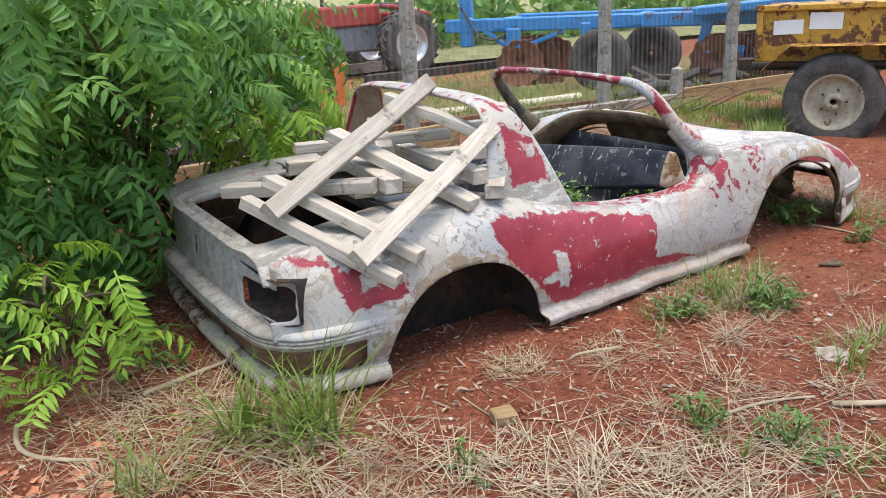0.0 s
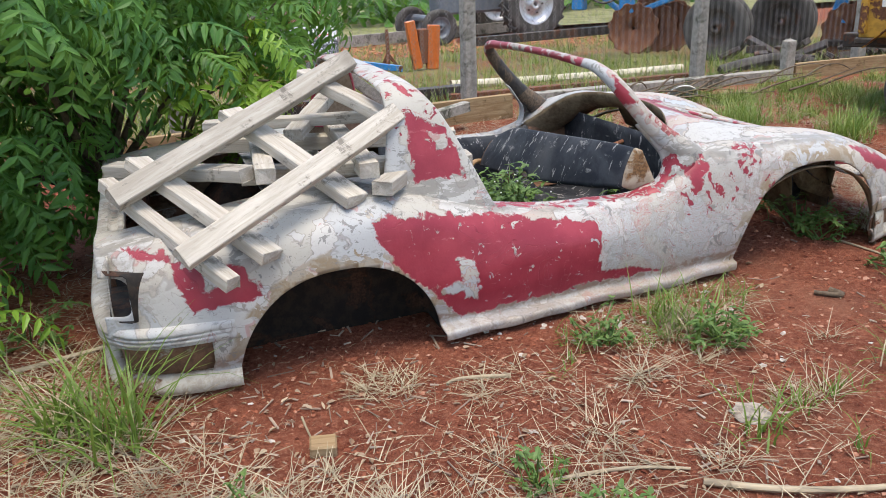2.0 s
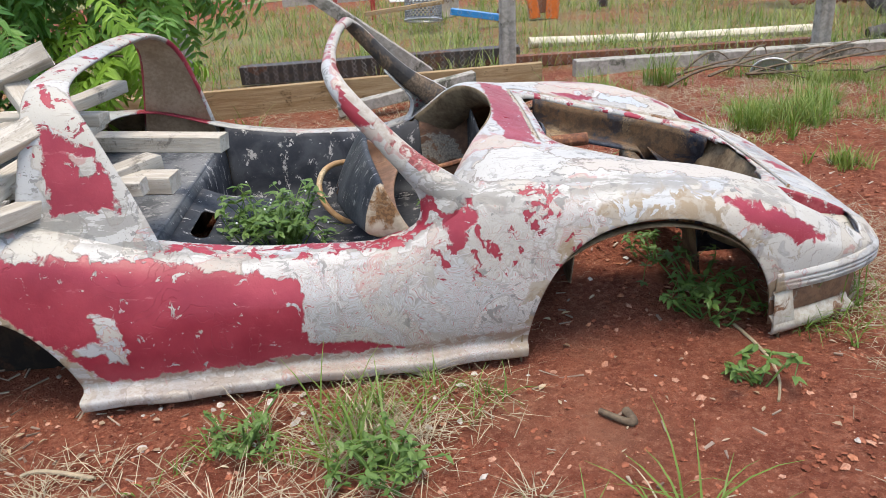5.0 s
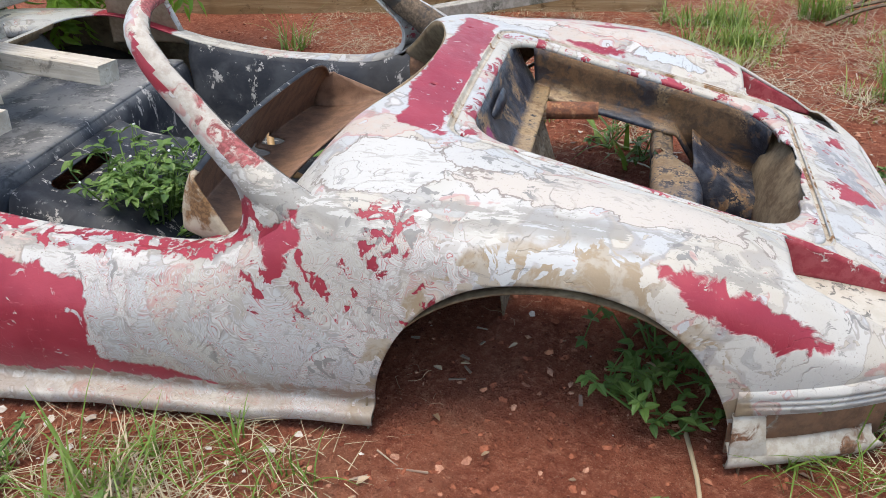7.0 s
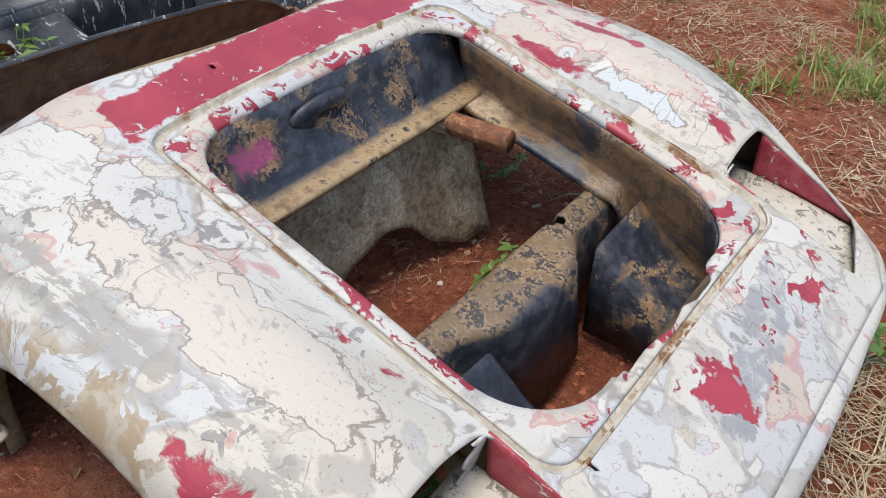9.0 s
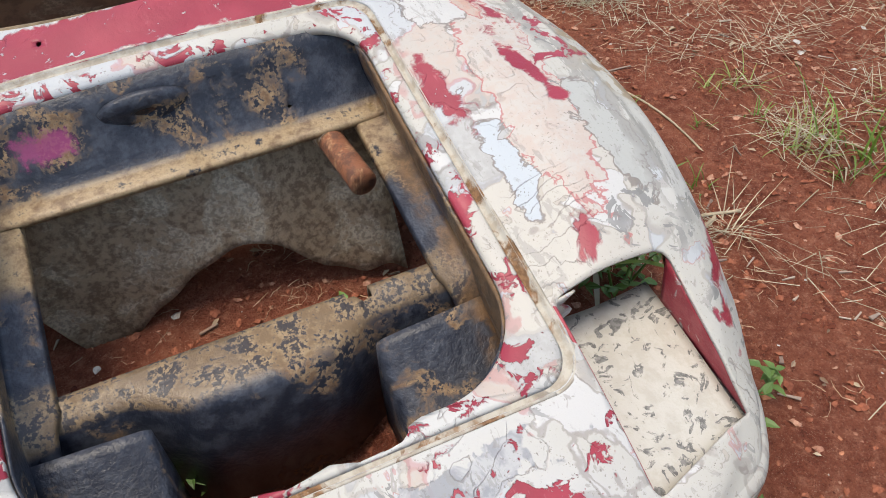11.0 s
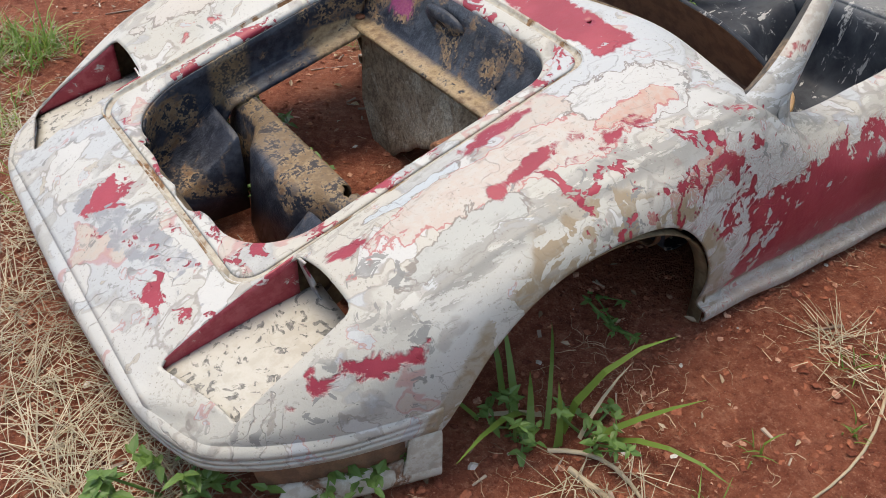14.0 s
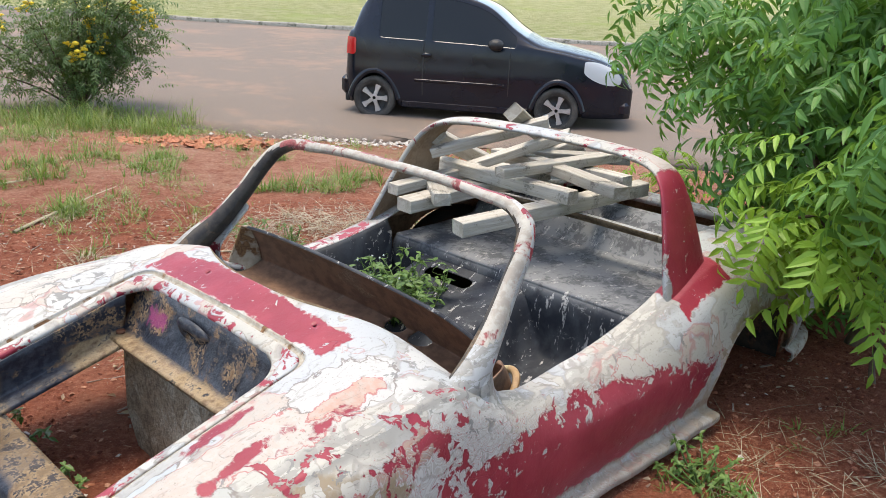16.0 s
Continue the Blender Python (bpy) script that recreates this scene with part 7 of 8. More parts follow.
for x, y, rz, s in ((0.19, 2.57, 20, (0.085, 0.07, 0.045)),):
    bm = bmesh.new()
    box_bm(bm, Matrix(), *s, 0.006)
    ob = part("wood_block", bm, OLDWOOD, None, smooth=False)
    ob.matrix_world = pose(x, y, float(ground_z(x, y)) + 0.02, 4, 3, rz)
    tagged(ob, "small cut wooden block lying on red soil", "wood block")
for (x0, y0), (x1, y1), r in (((1.33, 2.54), (1.95, 2.62), 0.012), ((0.72, 3.1), (0.5, 3.02), 0.008), ((0.05, 2.75), (0.35, 2.35), 0.004), ((1.25, 4.0), (1.35, 3.92), 0.012), ((2.2, 4.62), (2.4, 4.2), 0.006), ((1.19, 5.95), (0.98, 6.22), 0.006),
                           ((1.15, 6.0), (1.0, 6.15), 0.007), ((0.28, 5.75), (0.72, 6.15), 0.004), ((0.9, 2.5), (1.3, 2.6), 0.007), ((-1.2, 2.9), (-0.75, 3.35), 0.012), ((-1.6, 2.7), (-1.2, 2.45), 0.010), ((3.3, 3.2), (2.5, 2.9), 0.018), ((2.0, 3.98), (1.93, 3.95), 0.014),
                           ((2.5, 2.1), (1.7, 0.4), 0.011), ((2.9, 0.9), (1.6, -0.2), 0.010)):
    zz_ = [float(ground_z(x0, y0)) + r * 0.8, float(ground_z(x1, y1)) + r * 0.9]
    path = limb_path((x0, y0, zz_[0]), (x1, y1, zz_[1]), 0.004, 9)
    path[:, 2] = np.linspace(*zz_, 9)
    ob = part("stick", sheet(tube_pts(path, r * np.linspace(1, 0.7, 9), 8)), BARK if r > 0.0125 else STRAW, None)
    tagged(ob, "dry broken stick lying on red soil", "stick", "sticks")
# fallen branches at the fence foot
for k in range(16):
    u, v = random.uniform(1.8, 4.6), random.uniform(2.6, 3.2)
    a = random.gauss(0.1, 0.5)
    l = random.uniform(0.5, 1.3)
    path = np.array([CAR @ Vector(q) for q in limb_path((u, v, 0.03), (u + l * math.cos(a), v + l * math.sin(a) * 0.4, random.uniform(0.03, 0.16)), 0.06, 10)])
    ob = part("fallen_branch", sheet(tube_pts(path, np.linspace(0.012, 0.004, 10), 6)), BARK, None)
    tagged(ob, "grey fallen branch in the grass at the fence", "branch", "fallen branches")
# crumpled paper and bowl
bm = bmesh.new()
bmesh.ops.create_icosphere(bm, subdivisions=3, radius=0.058)
for v in bm.verts:
    n_ = noise.noise(v.co * 22) + 0.5 * noise.noise(v.co * 50)
    v.co *= 1 + 0.45 * n_
    v.co.z = abs(v.co.z) * 0.45
ob = part("crumpled_paper", bm, simple("dirty_paper", (0.20, 0.165, 0.13), (0.36, 0.32, 0.27), 18, 0.9), None, smooth=False)
ob.location = (1.52, 2.93, float(ground_z(1.52, 2.93)))
tagged(ob, "crumpled dirty paper lump on red soil", "litter")
bowl = part("plastic_bowl", lathe([(0.005, 0.0), (0.08, 0.0), (0.13, 0.02), (0.15, 0.045), (0.16, 0.048), (0.155, 0.056), (0.14, 0.05), (0.12, 0.025), (0.07, 0.012), (0.005, 0.012)], 28), WHITEPLASTIC)
bowl.matrix_world = CAR @ pose(2.76, 3.05, 0.03, -35, 0, 160)
tagged(bowl, "white plastic bowl thrown among branches", "bowl")

# ---------------------------------------------------------------- machinery yard
def disc(parent, c, r, rz, notched=True, mat=None):
    bm = bmesh.new()
    n = 48
    rings = []
    for d, k in ((0.0, 0.06), (0.03, 0.55), (0.07, 0.9), (0.085, 1.0)):
        rings.append([bm.verts.new((r * k * (1 - 0.09 * (notched and k == 1.0 and q % 4 < 2)) * math.cos(2 * math.pi * q / n), -d, r * k * (1 - 0.09 * (notched and k == 1.0 and q % 4 < 2)) * math.sin(2 * math.pi * q / n))) for q in range(n)])
    for a, b in zip(rings, rings[1:]):
        for q in range(n):
            bm.faces.new((a[q], a[(q + 1) % n], b[(q + 1) % n], b[q]))
    bm.faces.new(rings[0])
    ob = solid(part("disc", bm, mat or RUST, parent, "rusty notched harrow disc"), 0.008, 0)
    ob.matrix_local = pose(*c, 0, 0, rz)
    return ob


har = thing("disc_harrow", "faded blue disc harrow with rusty discs and rubber wheels", "disc harrow", yard(5.75, 6.3) @ Matrix.Rotation(radians(-56), 4, "Z") @ Matrix.Diagonal((1.12, 1.12, 1.12, 1)) @ Matrix.Translation((-5.95, 0.45, 0)))
for nm, c, s, rot in (("main_beam", (6.2, 0, 0.92), (5.6, 0.16, 0.2), None), ("rear_beam", (6.6, 0.9, 0.95), (4.6, 0.14, 0.18), None), ("cross_beam", (4.3, 0.45, 0.93), (0.16, 1.1, 0.16), None), ("cross_beam", (6.4, 0.45, 0.93), (0.16, 1.1, 0.16), None),
                      ("cross_beam", (8.4, 0.45, 0.93), (0.16, 1.1, 0.16), None), ("mast", (3.75, 0, 1.15), (0.2, 0.14, 1.1), None), ("brace", (4.2, -0.05, 0.75), (1.0, 0.06, 0.08), (0, 35, 0)),
                      ("brace", (4.9, -0.05, 0.66), (0.9, 0.05, 0.07), (0, -20, 0)), ("leg", (5.65, -0.05, 0.62), (0.16, 0.12, 0.6), None), ("leg", (7.3, -0.05, 0.62), (0.14, 0.12, 0.55), (0, 12, 0)), ("wing", (8.0, -0.3, 1.08), (1.6, 0.5, 0.12), (0, -4, 0)),
                      ("bracket", (4.55, -0.12, 0.72), (0.22, 0.1, 0.3), None), ("bracket", (7.6, -0.15, 0.5), (0.5, 0.1, 0.16), (0, 8, 0)), ("axle_arm", (5.95, -0.1, 0.55), (0.5, 0.1, 0.1), (0, 25, 0))):
    box_part(nm, c, s, BLUE, har, "", rot, 0.02)
for c, r in (((5.95, -0.45, 0.42), 0.43), ((6.5, 0.55, 0.42), 0.43)):
    wheel(har, c, r, 0.26, DARKSTEEL, TYRE, lugs=0)
for k, (u, v) in enumerate(((4.65, -0.1), (4.85, 0.1), (5.05, 0.3), (7.5, -0.2), (7.7, 0.0), (7.9, 0.2), (8.15, 0.35), (8.35, 0.5), (4.45, 0.9), (4.7, 1.1))):
    disc(har, (u, v, 0.36), 0.36, 20 if u < 6 else -15)
hose = limb_path((3.7, -0.1, 1.2), (4.6, -0.12, 0.9), -0.25, 14)
part("hose", sheet(tube_pts(hose, 0.016, 8)), TYRE, har, "black hydraulic hose")

tra = thing("tractor", "old grey tractor with red mudguards", "tractor", yard(4.05, 13.4) @ Matrix.Rotation(radians(5), 4, "Z") @ Matrix.Diagonal((1.18, 1.18, 1.18, 1)) @ Matrix.Translation((-3.45, 0.45, 0)))
for nm, c, s, mt, rot in (("engine_block", (4.4, 0.2, 0.75), (1.5, 0.45, 0.5), GREYPAINT, None), ("gearbox", (5.4, 0.2, 0.7), (0.8, 0.4, 0.45), GREYPAINT, None), ("bonnet", (4.3, 0.2, 1.2), (1.6, 0.55, 0.4), REDPAINT, None), ("mudguard", (5.6, -0.25, 1.25), (1.0, 0.35, 0.08), REDPAINT, (0, 12, 0)),
                          ("mudguard", (5.15, -0.25, 1.05), (0.08, 0.35, 0.4), REDPAINT, (0, -20, 0)), ("front_axle", (3.5, 0.2, 0.45), (0.14, 1.2, 0.12), GREYPAINT, None), ("seat", (5.5, 0.25, 1.35), (0.4, 0.4, 0.12), DARKSTEEL, None), ("exhaust", (4.0, 0.3, 1.6), (0.07, 0.07, 0.8), DARKSTEEL, None)):
    box_part(nm, c, s, mt, tra, "", rot, 0.04)
for c, r, w, lg in (((5.4, -0.55, 0.62), 0.64, 0.34, 22), ((5.4, 0.95, 0.62), 0.64, 0.34, 22), ((3.45, -0.45, 0.33), 0.33, 0.18, 0), ((3.45, 0.85, 0.33), 0.33, 0.18, 0)):
    wheel(tra, c, r, w, SILVER if r > 0.5 else GREYPAINT, TYRE, lg)
bar = thing("steel_drawbar", "long dark steel drawbar propped over the grass", "drawbar", yard(4.0, 8.6) @ Matrix.Translation((-4.0, 0, 0)))
box_part("beam", (4.1, 0, 0.36), (2.6, 0.1, 0.14), DARKSTEEL, bar)
box_part("hitch", (2.78, 0, 0.27), (0.12, 0.12, 0.32), DARKSTEEL, bar)

trl = thing("farm_trailer", "rusty yellow farm trailer with a chunky rubber tyre", "trailer", Matrix.Translation((3.66, 7.52, -0.15)) @ Matrix.Rotation(radians(-26), 4, "Z") @ Matrix.Translation((-3.36, 0.1, 0)))
body_bm = bmesh.new()
add_box(body_bm, (4.47, 0.85, 1.00), (3.66, 1.55, 0.50), None, 0.02)
part("tub", body_bm, YELLOW, trl, "rust-streaked yellow steel tub", smooth=False)
box_part("top_rail", (4.47, 0.06, 1.26), (3.70, 0.08, 0.06), YELLOW, trl)
box_part("lower_rail", (4.47, 0.06, 0.74), (3.70, 0.06, 0.05), DARKSTEEL, trl)
for u in (2.67, 4.6, 5.9):
    box_part("rib", (u, 0.055, 1.02), (0.06, 0.05, 0.44), YELLOW, trl)
box_part("axle", (3.36, 0.8, 0.42), (0.12, 1.5, 0.12), DARKSTEEL, trl)
box_part("chassis", (4.35, 0.5, 0.70), (3.8, 0.1, 0.12), DARKSTEEL, trl)
gm = np.array([[(3.36 + q[0], v, q[1]) for v in (-0.26, 0.06)] for q in ((-0.62, 0.72), (-0.40, 0.93), (0.42, 0.93), (0.66, 0.70))])
solid(part("mudguard", sheet(gm), YELLOW, trl, "bent yellow mudguard"), 0.008, 0)
wheel(trl, (3.36, -0.10, 0.42), 0.435, 0.26, CREAM_RIM, TYRE)
wheel(trl, (3.36, 1.75, 0.42), 0.435, 0.26, CREAM_RIM, TYRE)
for c, s in (((2.92, 0.07, 1.08), (0.26, 0.008, 0.13)), ((3.24, 0.07, 1.13), (0.28, 0.008, 0.15))):
    box_part("torn_sticker", c, s, WHITEPLASTIC, trl, "torn white sticker", (0, random.uniform(-6, 6), 0), 0.002)

# sign leaning on scrap
sign = thing("sign_board", "white warning board with red capitals leaning on scrap", "sign", yard(0.18, 8.35, 0.36) @ pose(0, 0, 0, -14, 2, 0))
box_part("panel", (0, 0, 0.2), (0.84, 0.02, 0.42), WHITEPLASTIC, sign, "white painted panel", None, 0.004)
tx = bpy.data.curves.new("lettering", "FONT")
tx.body, tx.size, tx.align_x, tx.extrude = "PROIBIDO", 0.155, "CENTER", 0.002
to = new("lettering", tx)
me_ = bpy.data.meshes.new_from_object(to.evaluated_get(bpy.context.evaluated_depsgraph_get()))
bpy.data.objects.remove(to)
me_.materials.append(SIGN_RED)
lt = new("lettering", me_)
lt.parent, lt.matrix_local = sign, pose(-0.02, -0.014, 0.17, 90, 0, 0)
tagged(lt, "red capital letters")

drum = thing("washing_drum", "perforated steel drum lying among scrap", "drum", yard(0.20, 7.68, 0.34) @ pose(0, 0, 0, 78, 8, 20))
dv, df = [], []
for i in range(14):
    for j in range(56):
        if (i + j) % 2 == 0 or i in (0, 13):
            n = len(dv)
            for a, q in ((j, i), (j + 1, i), (j + 1, i + 1), (j, i + 1)):
                dv.append((0.24 * math.cos(a * 2 * math.pi / 56), -0.2 + 0.4 * q / 14, 0.24 * math.sin(a * 2 * math.pi / 56)))
            df.append((n, n + 1, n + 2, n + 3))
solid(part("shell", (dv, [], df), GREYPAINT, drum, "dull perforated steel shell"), 0.004, 0)
for q in (-0.2, 0.2):
    a = np.linspace(0, 2 * math.pi, 41)
    part("hoop", sheet(tube_pts(np.column_stack([0.245 * np.cos(a), q + 0 * a, 0.245 * np.sin(a)]), 0.012, 6)), SILVER, drum)
barrel = thing("steel_barrel", "dented rust-streaked steel barrel", "barrel", yard(0.42, 9.6) @ pose(0, 0, 0, 90, 0, 0) @ Matrix.Diagonal((1.32, 1.32, 1.32, 1)))
part("shell", lathe([(0.0, 0.0), (0.29, 0.0), (0.30, 0.02), (0.29, 0.04), (0.29, 0.27), (0.305, 0.29), (0.29, 0.31), (0.29, 0.57), (0.305, 0.59), (0.29, 0.61), (0.29, 0.86), (0.30, 0.88), (0.0, 0.87)], 28), enamel("streaked_pale_paint", (0.42, 0.36, 0.28), 0.7, (0.2, 0.09, 0.04), 0.5), barrel)
org = thing("orange_attachment", "orange steel implement part standing in grass", "machine part", yard(1.80, 8.0))
box_part("plate", (-0.14, 0, 0.38), (0.14, 0.1, 0.7), ORANGE, org, "", (0, -8, 0))
box_part("plate", (0.16, 0, 0.33), (0.18, 0.1, 0.64), ORANGE, org, "", (0, 5, 0))
box_part("core", (0.02, 0.05, 0.35), (0.16, 0.16, 0.5), RUST, org)
stand = thing("axle_stand", "rusty steel axle stand", "stand", yard(1.30, 8.15))
box_part("stem", (0, 0, 0.32), (0.05, 0.05, 0.6), RUST, stand)
for a in (0, 120, 240):
    box_part("foot", (0.09 * math.cos(radians(a)), 0.09 * math.sin(radians(a)), 0.14), (0.3, 0.03, 0.05), RUST, stand, "", (0, 55, a))
for u in (-1.1, -0.52):
    ob = box_part("red_pole", (0, 0, 0.9), (0.07, 0.07, 1.9), REDPAINT, None)
    ob.matrix_world = yard(u, 10.0, 0.9)
    tagged(ob, "red painted steel pole", "pole", "red poles")
board("far_wall", (-2.5, 14.2, -0.36), (7.5, 15.2, -0.36), 0.12, 0.25, CONCRETE, None, "low concrete edging across the yard", category="edging", base=CAR)
pv = limb_path((1.2, 5.3, -0.02), (4.3, 5.13, -0.09), 0.0, 8)
ob = part("plastic_pipe", sheet(tube_pts(pv, 0.055, 12)), PALE)
ob.matrix_world = CAR
tagged(ob, "long cream plastic pipe lying in grass", "pipe")
board("steel_channel", (0.75, 4.15, 0.03), (3.75, 4.1, -0.02), 0.09, 0.10, RUST, None, "rusty red steel channel along the fence", category="channel", base=CAR)
board("steel_channel", (-1.6, 4.35, 0.06), (0.95, 4.3, 0.06), 0.14, 0.16, DARKSTEEL, None, "dark rusty steel channel behind the fence", category="channel", base=CAR)
board("blue_bar", (0.55, 7.6, 0.06), (1.30, 7.5, -0.08), 0.1, 0.08, BLUE, None, "blue painted steel bar on scrap", category="bar", base=CAR)
board("scrap_angle", (-0.55, 7.5, 0.12), (0.45, 7.3, 0.22), 0.07, 0.05, OLDWOOD, None, "rusty angle bar on scrap", category="bar", base=CAR)
ob = part("rubber_hose", sheet(tube_pts(limb_path((4.3, 4.4, -0.05), (5.6, 4.3, -0.05), 0.02, 10), 0.07, 10)), TYRE)
ob.matrix_world = CAR
tagged(ob, "thick black rubber hose behind the fence", "hose")
scrap = bmesh.new()
for _ in range(26):
    box_bm(scrap, pose(random.uniform(5.0, 7.0), random.uniform(4.3, 5.3), random.uniform(-0.12, 0.10), random.uniform(-30, 30), random.uniform(-30, 30), random.uniform(0, 180)), random.uniform(0.15, 0.5), random.uniform(0.05, 0.2), random.uniform(0.03, 0.1), 0.008)
ob = part("scrap_heap", scrap, DARKSTEEL, None, smooth=False)
ob.matrix_world = CAR
tagged(ob, "heap of dark burnt scrap behind the fence", "scrap", kind="stuff")

# ---------------------------------------------------------------- parked hatchback
PC = Matrix.Translation(along(-0.84, 4.28, -0.295)) @ Matrix(((ROAD_A[0], -ROAD_A[1], 0, 0), (ROAD_A[1], ROAD_A[0], 0, 0), (0, 0, 1, 0), (0, 0, 0, 1)))
hatch = thing("parked_hatchback", "parked dark blue three-door hatchback with silver wheels", "car", PC)
PX = [-0.60, -0.56, -0.45, -0.25, 0.1, 0.6, 1.1, 1.5, 1.85, 2.1, 2.55, 2.95, 3.14, 3.22]
P_TOP = [0.66, 0.98, 1.24, 1.48, 1.60, 1.63, 1.60, 1.47, 1.24, 1.12, 1.03, 0.90, 0.75, 0.58]
P_BELT = [0.64, 0.96, 1.06, 1.07, 1.06, 1.05, 1.04, 1.03, 1.02, 1.01, 0.95, 0.84, 0.71, 0.56]
P_WB = [0.60, 0.66, 0.74, 0.79, 0.815, 0.82, 0.82, 0.82, 0.81, 0.80, 0.77, 0.70, 0.60, 0.50]
P_WR = [0.50, 0.52, 0.55, 0.58, 0.60, 0.61, 0.60, 0.60, 0.64, 0.66, 0.62, 0.56, 0.50, 0.42]
PX = [x * 0.75 if x < 0 else x if x < 2.44 else 2.44 + (x - 2.44) * 1.22 for x in PX]
P_TOP = [z + 0.06 * min(1, max(0, (z - 1.05) / 0.4)) for z in P_TOP]
px = np.linspace(-0.45, PX[-1], 150)
o1 = np.ones(150)
top_, belt_, wb_, wr_ = (cr(px, PX, k) for k in (P_TOP, P_BELT, P_WB, P_WR))
pcols = [(wb_ - 0.06, 0.20 * o1), (wb_ - 0.015, 0.30 * o1), (wb_ + 0.01, np.minimum(0.58, belt_ - 0.03)), (wb_, np.minimum(0.78, belt_ - 0.01)), (wb_ - 0.025, belt_), (wr_ * 0.45 + wb_ * 0.55 - 0.01, 0.5 * belt_ + 0.5 * top_), (wr_ + 0.02, top_ - 0.06), (wr_ - 0.06, top_ - 0.02), (wr_ * 0.4, top_), (0 * o1, top_ + 0.005)]
ph = []
for k in range(len(pcols) - 1):
    a, b, c = pcols[max(k - 1, 0)], pcols[k], pcols[k + 1]
    e = pcols[k + 2] if k + 2 < len(pcols) else (-pcols[-2][0], pcols[-2][1])
    for t in np.arange(6) / 6:
        ph.append(tuple(0.5 * (2 * b[i] + (c[i] - a[i]) * t + (2 * a[i] - 5 * b[i] + 4 * c[i] - e[i]) * t**2 + (3 * b[i] - a[i] - 3 * c[i] + e[i]) * t**3) for i in (0, 1)))
ph.append(pcols[-1])
pg = np.stack([np.stack([px, -v, z], -1) for v, z in ph] + [np.stack([px, v, z], -1) for v, z in ph[-2::-1]], 1)[:, ::-1]


def side_glass(x, y, z):
    low = cr(x, PX, P_BELT) + 0.025
    high = cr(x, PX, P_TOP) - 0.09
    return np.minimum(z - low, high - z)


def in_side(x, y, z):
    d = np.minimum(np.minimum(x - 0.05, 1.86 - x - 0.0 * z), side_glass(x, y, z))
    d = np.minimum(d, np.abs(x - 0.72) - 0.04)
    return np.where(np.abs(y) > 0.56, d, -1)


def in_screen(x, y, z):
    return np.minimum(np.minimum(x - 1.28, 1.98 - x), 0.575 - np.abs(y) + 0.03 * (x - 1.3))


def car_keep(x, y, z):
    d = np.where(np.abs(y) > 0.5, np.minimum(arch(x, z, 0.0, 0.345, 0.63, 0.0), arch(x, z, 2.44, 0.345, 0.63, 0.0)), 1)
    return np.minimum(d, np.minimum(-in_side(x, y, z), -in_screen(x, y, z)))


NAVY = Mat("navy_car_paint", 0.22, 0.0, 0.42)
NAVY.colour(NAVY.mix(NAVY.step(NAVY.noise(1.5, 4), 0.4, 0.6), (0.005, 0.007, 0.014), (0.009, 0.011, 0.020)))
NAVY.rough(NAVY.step(NAVY.noise(9.0, 5), 0.35, 0.7, 0.14, 0.26))
GLASS = Mat("tinted_car_glass", 0.05, 0.0, 0.35).colour((0.012, 0.014, 0.016)).m
SCREEN = Mat("clear_windscreen", 0.05, 0.0, 0.9).colour((0.10, 0.115, 0.12)).m
TRIM = simple("black_plastic_trim", (0.015, 0.015, 0.016), (0.03, 0.03, 0.03), 12, 0.55)
LAMP = Mat("clear_lamp_plastic", 0.1, 0.0, 0.6).colour((0.55, 0.57, 0.58)).m
TAILRED = Mat("red_lamp_plastic", 0.2, 0.0, 0.6).colour((0.45, 0.012, 0.016)).m
solid(part("body", sheet(pg, car_keep), NAVY.m, hatch, "glossy dark navy bodywork"), 0.01, -1)
for s in (-1, 1):
    inset = pg - 0.005 * np.array((0, 1, 0)) * np.sign(pg[..., 1:2])
    for x0, x1 in ((0.0, 0.72), (0.72, 1.9)):
        part("side_window", sheet(inset, lambda x, y, z, s=s, x0=x0, x1=x1: np.minimum(np.minimum(in_side(x, y, z) + 0.022, y * s), np.minimum(x - x0, x1 - x))), GLASS, hatch, "dark tinted side window")
for s in (-1, 1):
    for x0, z0, z1 in ((0.66, 0.34, 1.05), (1.80, 0.34, 1.02)):
        seam = pg + 0.003 * np.array((0, 1, 0)) * np.sign(pg[..., 1:2])
        part("door_seam", sheet(seam, lambda x, y, z, s=s, x0=x0, z0=z0, z1=z1: np.minimum(np.minimum(0.012 - np.abs(x - x0 - 0.06 * (z - 0.7) ** 2), y * s), np.minimum(z - z0, z1 - z))), TRIM, hatch)
part("windscreen", sheet(pg - np.array((0, 0, 0.01)), lambda x, y, z: in_screen(x, y, z) + 0.012), SCREEN, hatch, "sloping windscreen")
for c in ((0.0, 0.74), (2.44, 0.74), (0.0, -0.74), (2.44, -0.74)):
    w = wheel(hatch, (c[0], c[1], 0.285), 0.29, 0.18, TRIM, TYRE, rz=0 if c[1] < 0 else 180, rim_r=0.70, spokes=5)
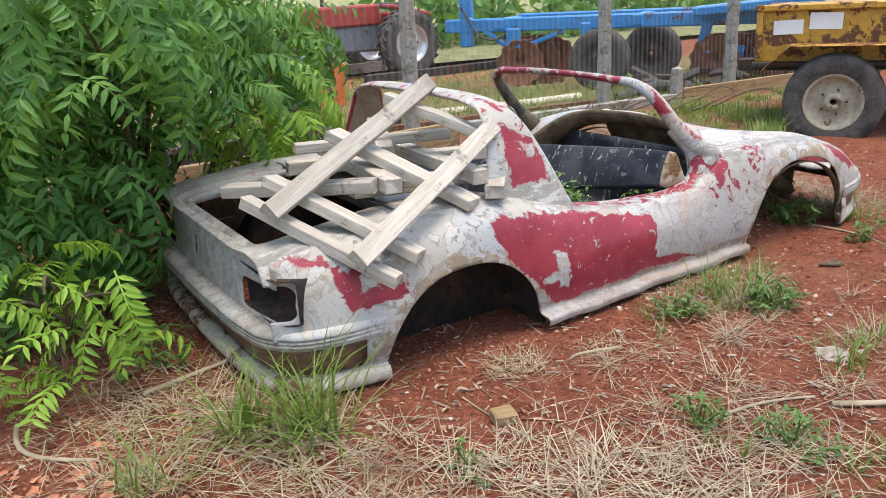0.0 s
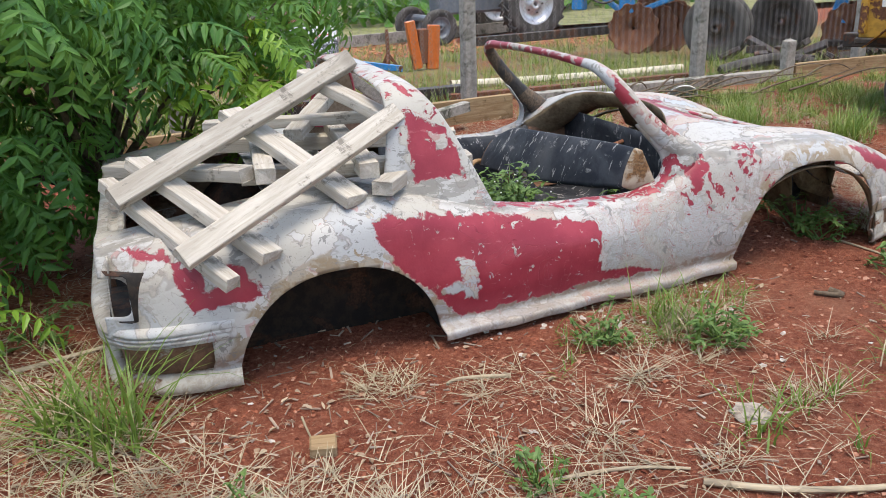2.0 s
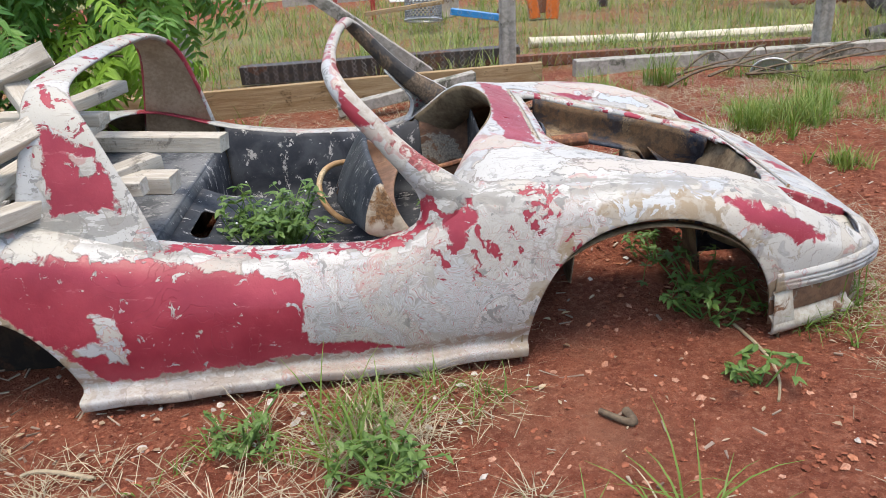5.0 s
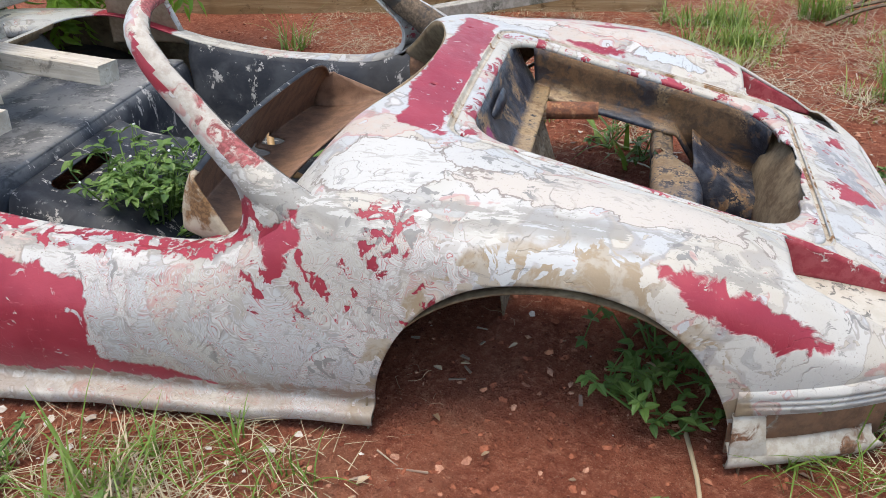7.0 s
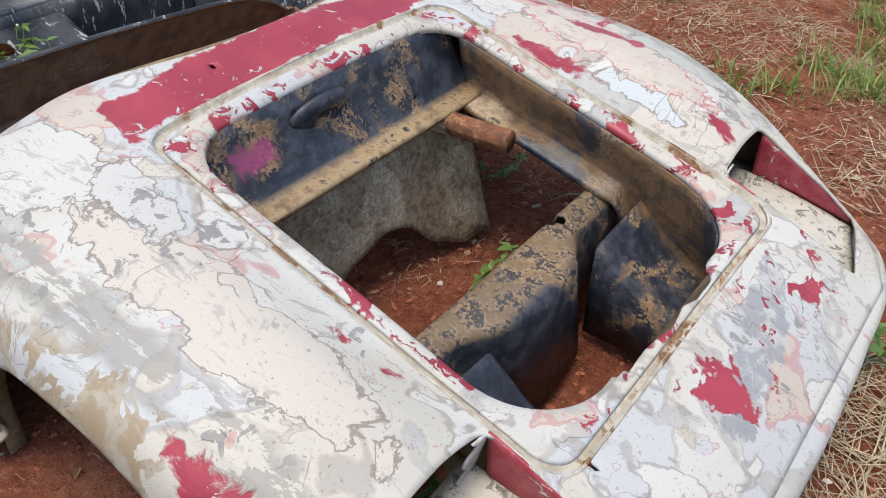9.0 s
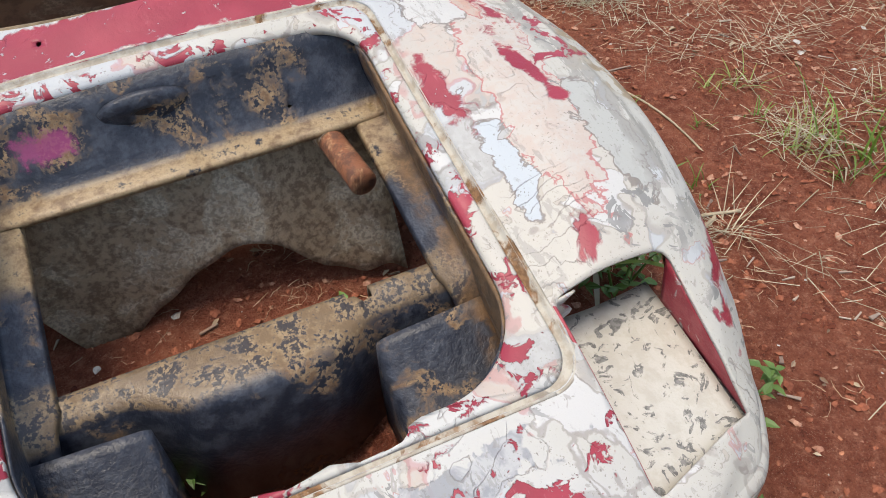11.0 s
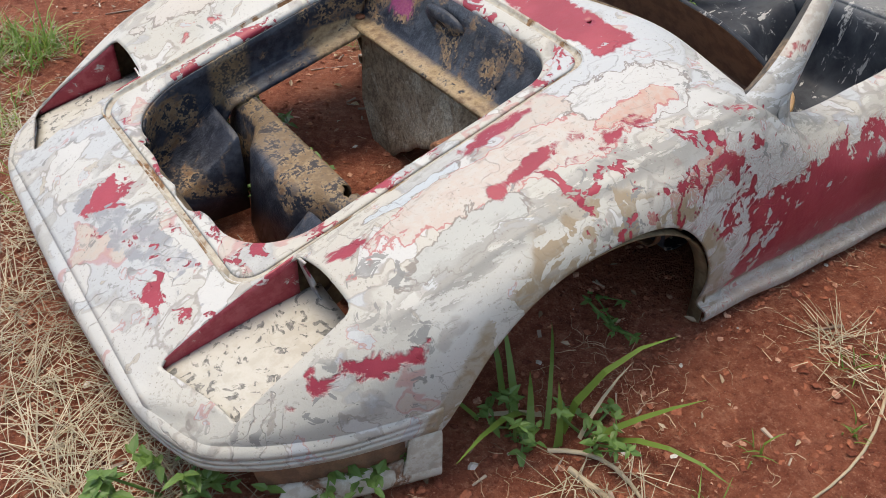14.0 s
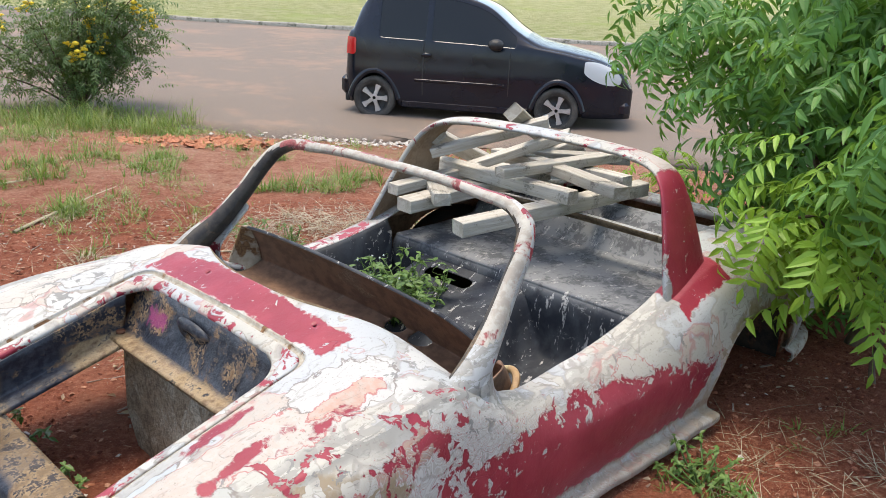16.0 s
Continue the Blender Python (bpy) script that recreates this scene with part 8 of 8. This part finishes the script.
for s in (-1, 1):
    for cx in (0.0, 2.44):
        aa = np.linspace(0.42, math.pi - 0.42, 30)
        lipg = np.stack([np.column_stack([cx + (0.345 + d) * np.cos(aa), np.full(30, s * (0.80 + o)) + 0 * aa, 0.02 + (0.61 + d) * np.sin(aa) ** 0.95]) for d, o in ((-0.02, 0.0), (0.0, 0.035), (0.045, 0.03), (0.06, 0.0))], 1)
        part("arch_trim", sheet(lipg if s > 0 else lipg[:, ::-1]), NAVY.m, hatch)
        well = np.stack([np.column_stack([cx + 0.345 * np.cos(aa), np.full(30, s * q), 0.02 + 0.61 * np.sin(aa)]) for q in (0.8, 0.45)] + [np.column_stack([cx + 0 * aa, np.full(30, s * 0.44), 0.2 + 0 * aa])], 1)
        part("wheel_well", sheet(well), TRIM, hatch)
    box_part("sill", (1.22, s * 0.775, 0.235), (1.7, 0.06, 0.10), NAVY.m, hatch, "", None, 0.02)
    box_part("rubbing_strip", (1.15, s * 0.835, 0.56), (1.2, 0.02, 0.035), NAVY.m, hatch, "", None, 0.006)
    bm = bmesh.new()
    bmesh.ops.create_icosphere(bm, subdivisions=3, radius=1, matrix=Matrix.Translation((1.62, s * 0.94, 1.08)) @ Matrix.Diagonal((0.10, 0.11, 0.075, 1)))
    box_bm(bm, Matrix.Translation((1.64, s * 0.84, 1.03)), 0.08, 0.12, 0.05, 0.01)
    part("door_mirror", bm, TRIM, hatch, "black door mirror")
    bm = bmesh.new()
    bmesh.ops.create_icosphere(bm, subdivisions=2, radius=1, matrix=Matrix.Translation((0.70, s * 0.825, 0.89)) @ Matrix.Diagonal((0.075, 0.025, 0.032, 1)))
    part("door_handle", bm, NAVY.m, hatch)
    part("headlight", sheet(pg + np.array((0.012, 0, 0.008)), lambda x, y, z, s=s: np.minimum(1 - np.maximum(np.abs(x - 2.99) / 0.24, np.hypot((x - 2.97) / 0.27, (z - 0.775 + 0.30 * (x - 2.99)) / 0.12)), y * s - 0.36)), LAMP, hatch, "clear headlamp")
    part("tail_light", sheet(pg + np.array((-0.014, 0, 0.004)), lambda x, y, z, s=s: np.minimum(-0.27 - x, np.minimum(y * s - 0.50, np.minimum(z - 0.84, 1.06 - z)))), TAILRED, hatch, "red tail lamp")
box_part("front_bumper", (3.24, 0, 0.33), (0.26, 1.25, 0.22), NAVY.m, hatch, "", None, 0.06)
box_part("rear_bumper", (-0.42, 0, 0.42), (0.18, 1.35, 0.26), NAVY.m, hatch, "", None, 0.06)
box_part("floor_pan", (1.2, 0, 0.26), (3.3, 1.3, 0.12), TRIM, hatch)
box_part("wiper", (1.95, -0.2, 1.10), (0.03, 0.6, 0.02), TRIM, hatch, "", (0, 25, 10), 0.004)
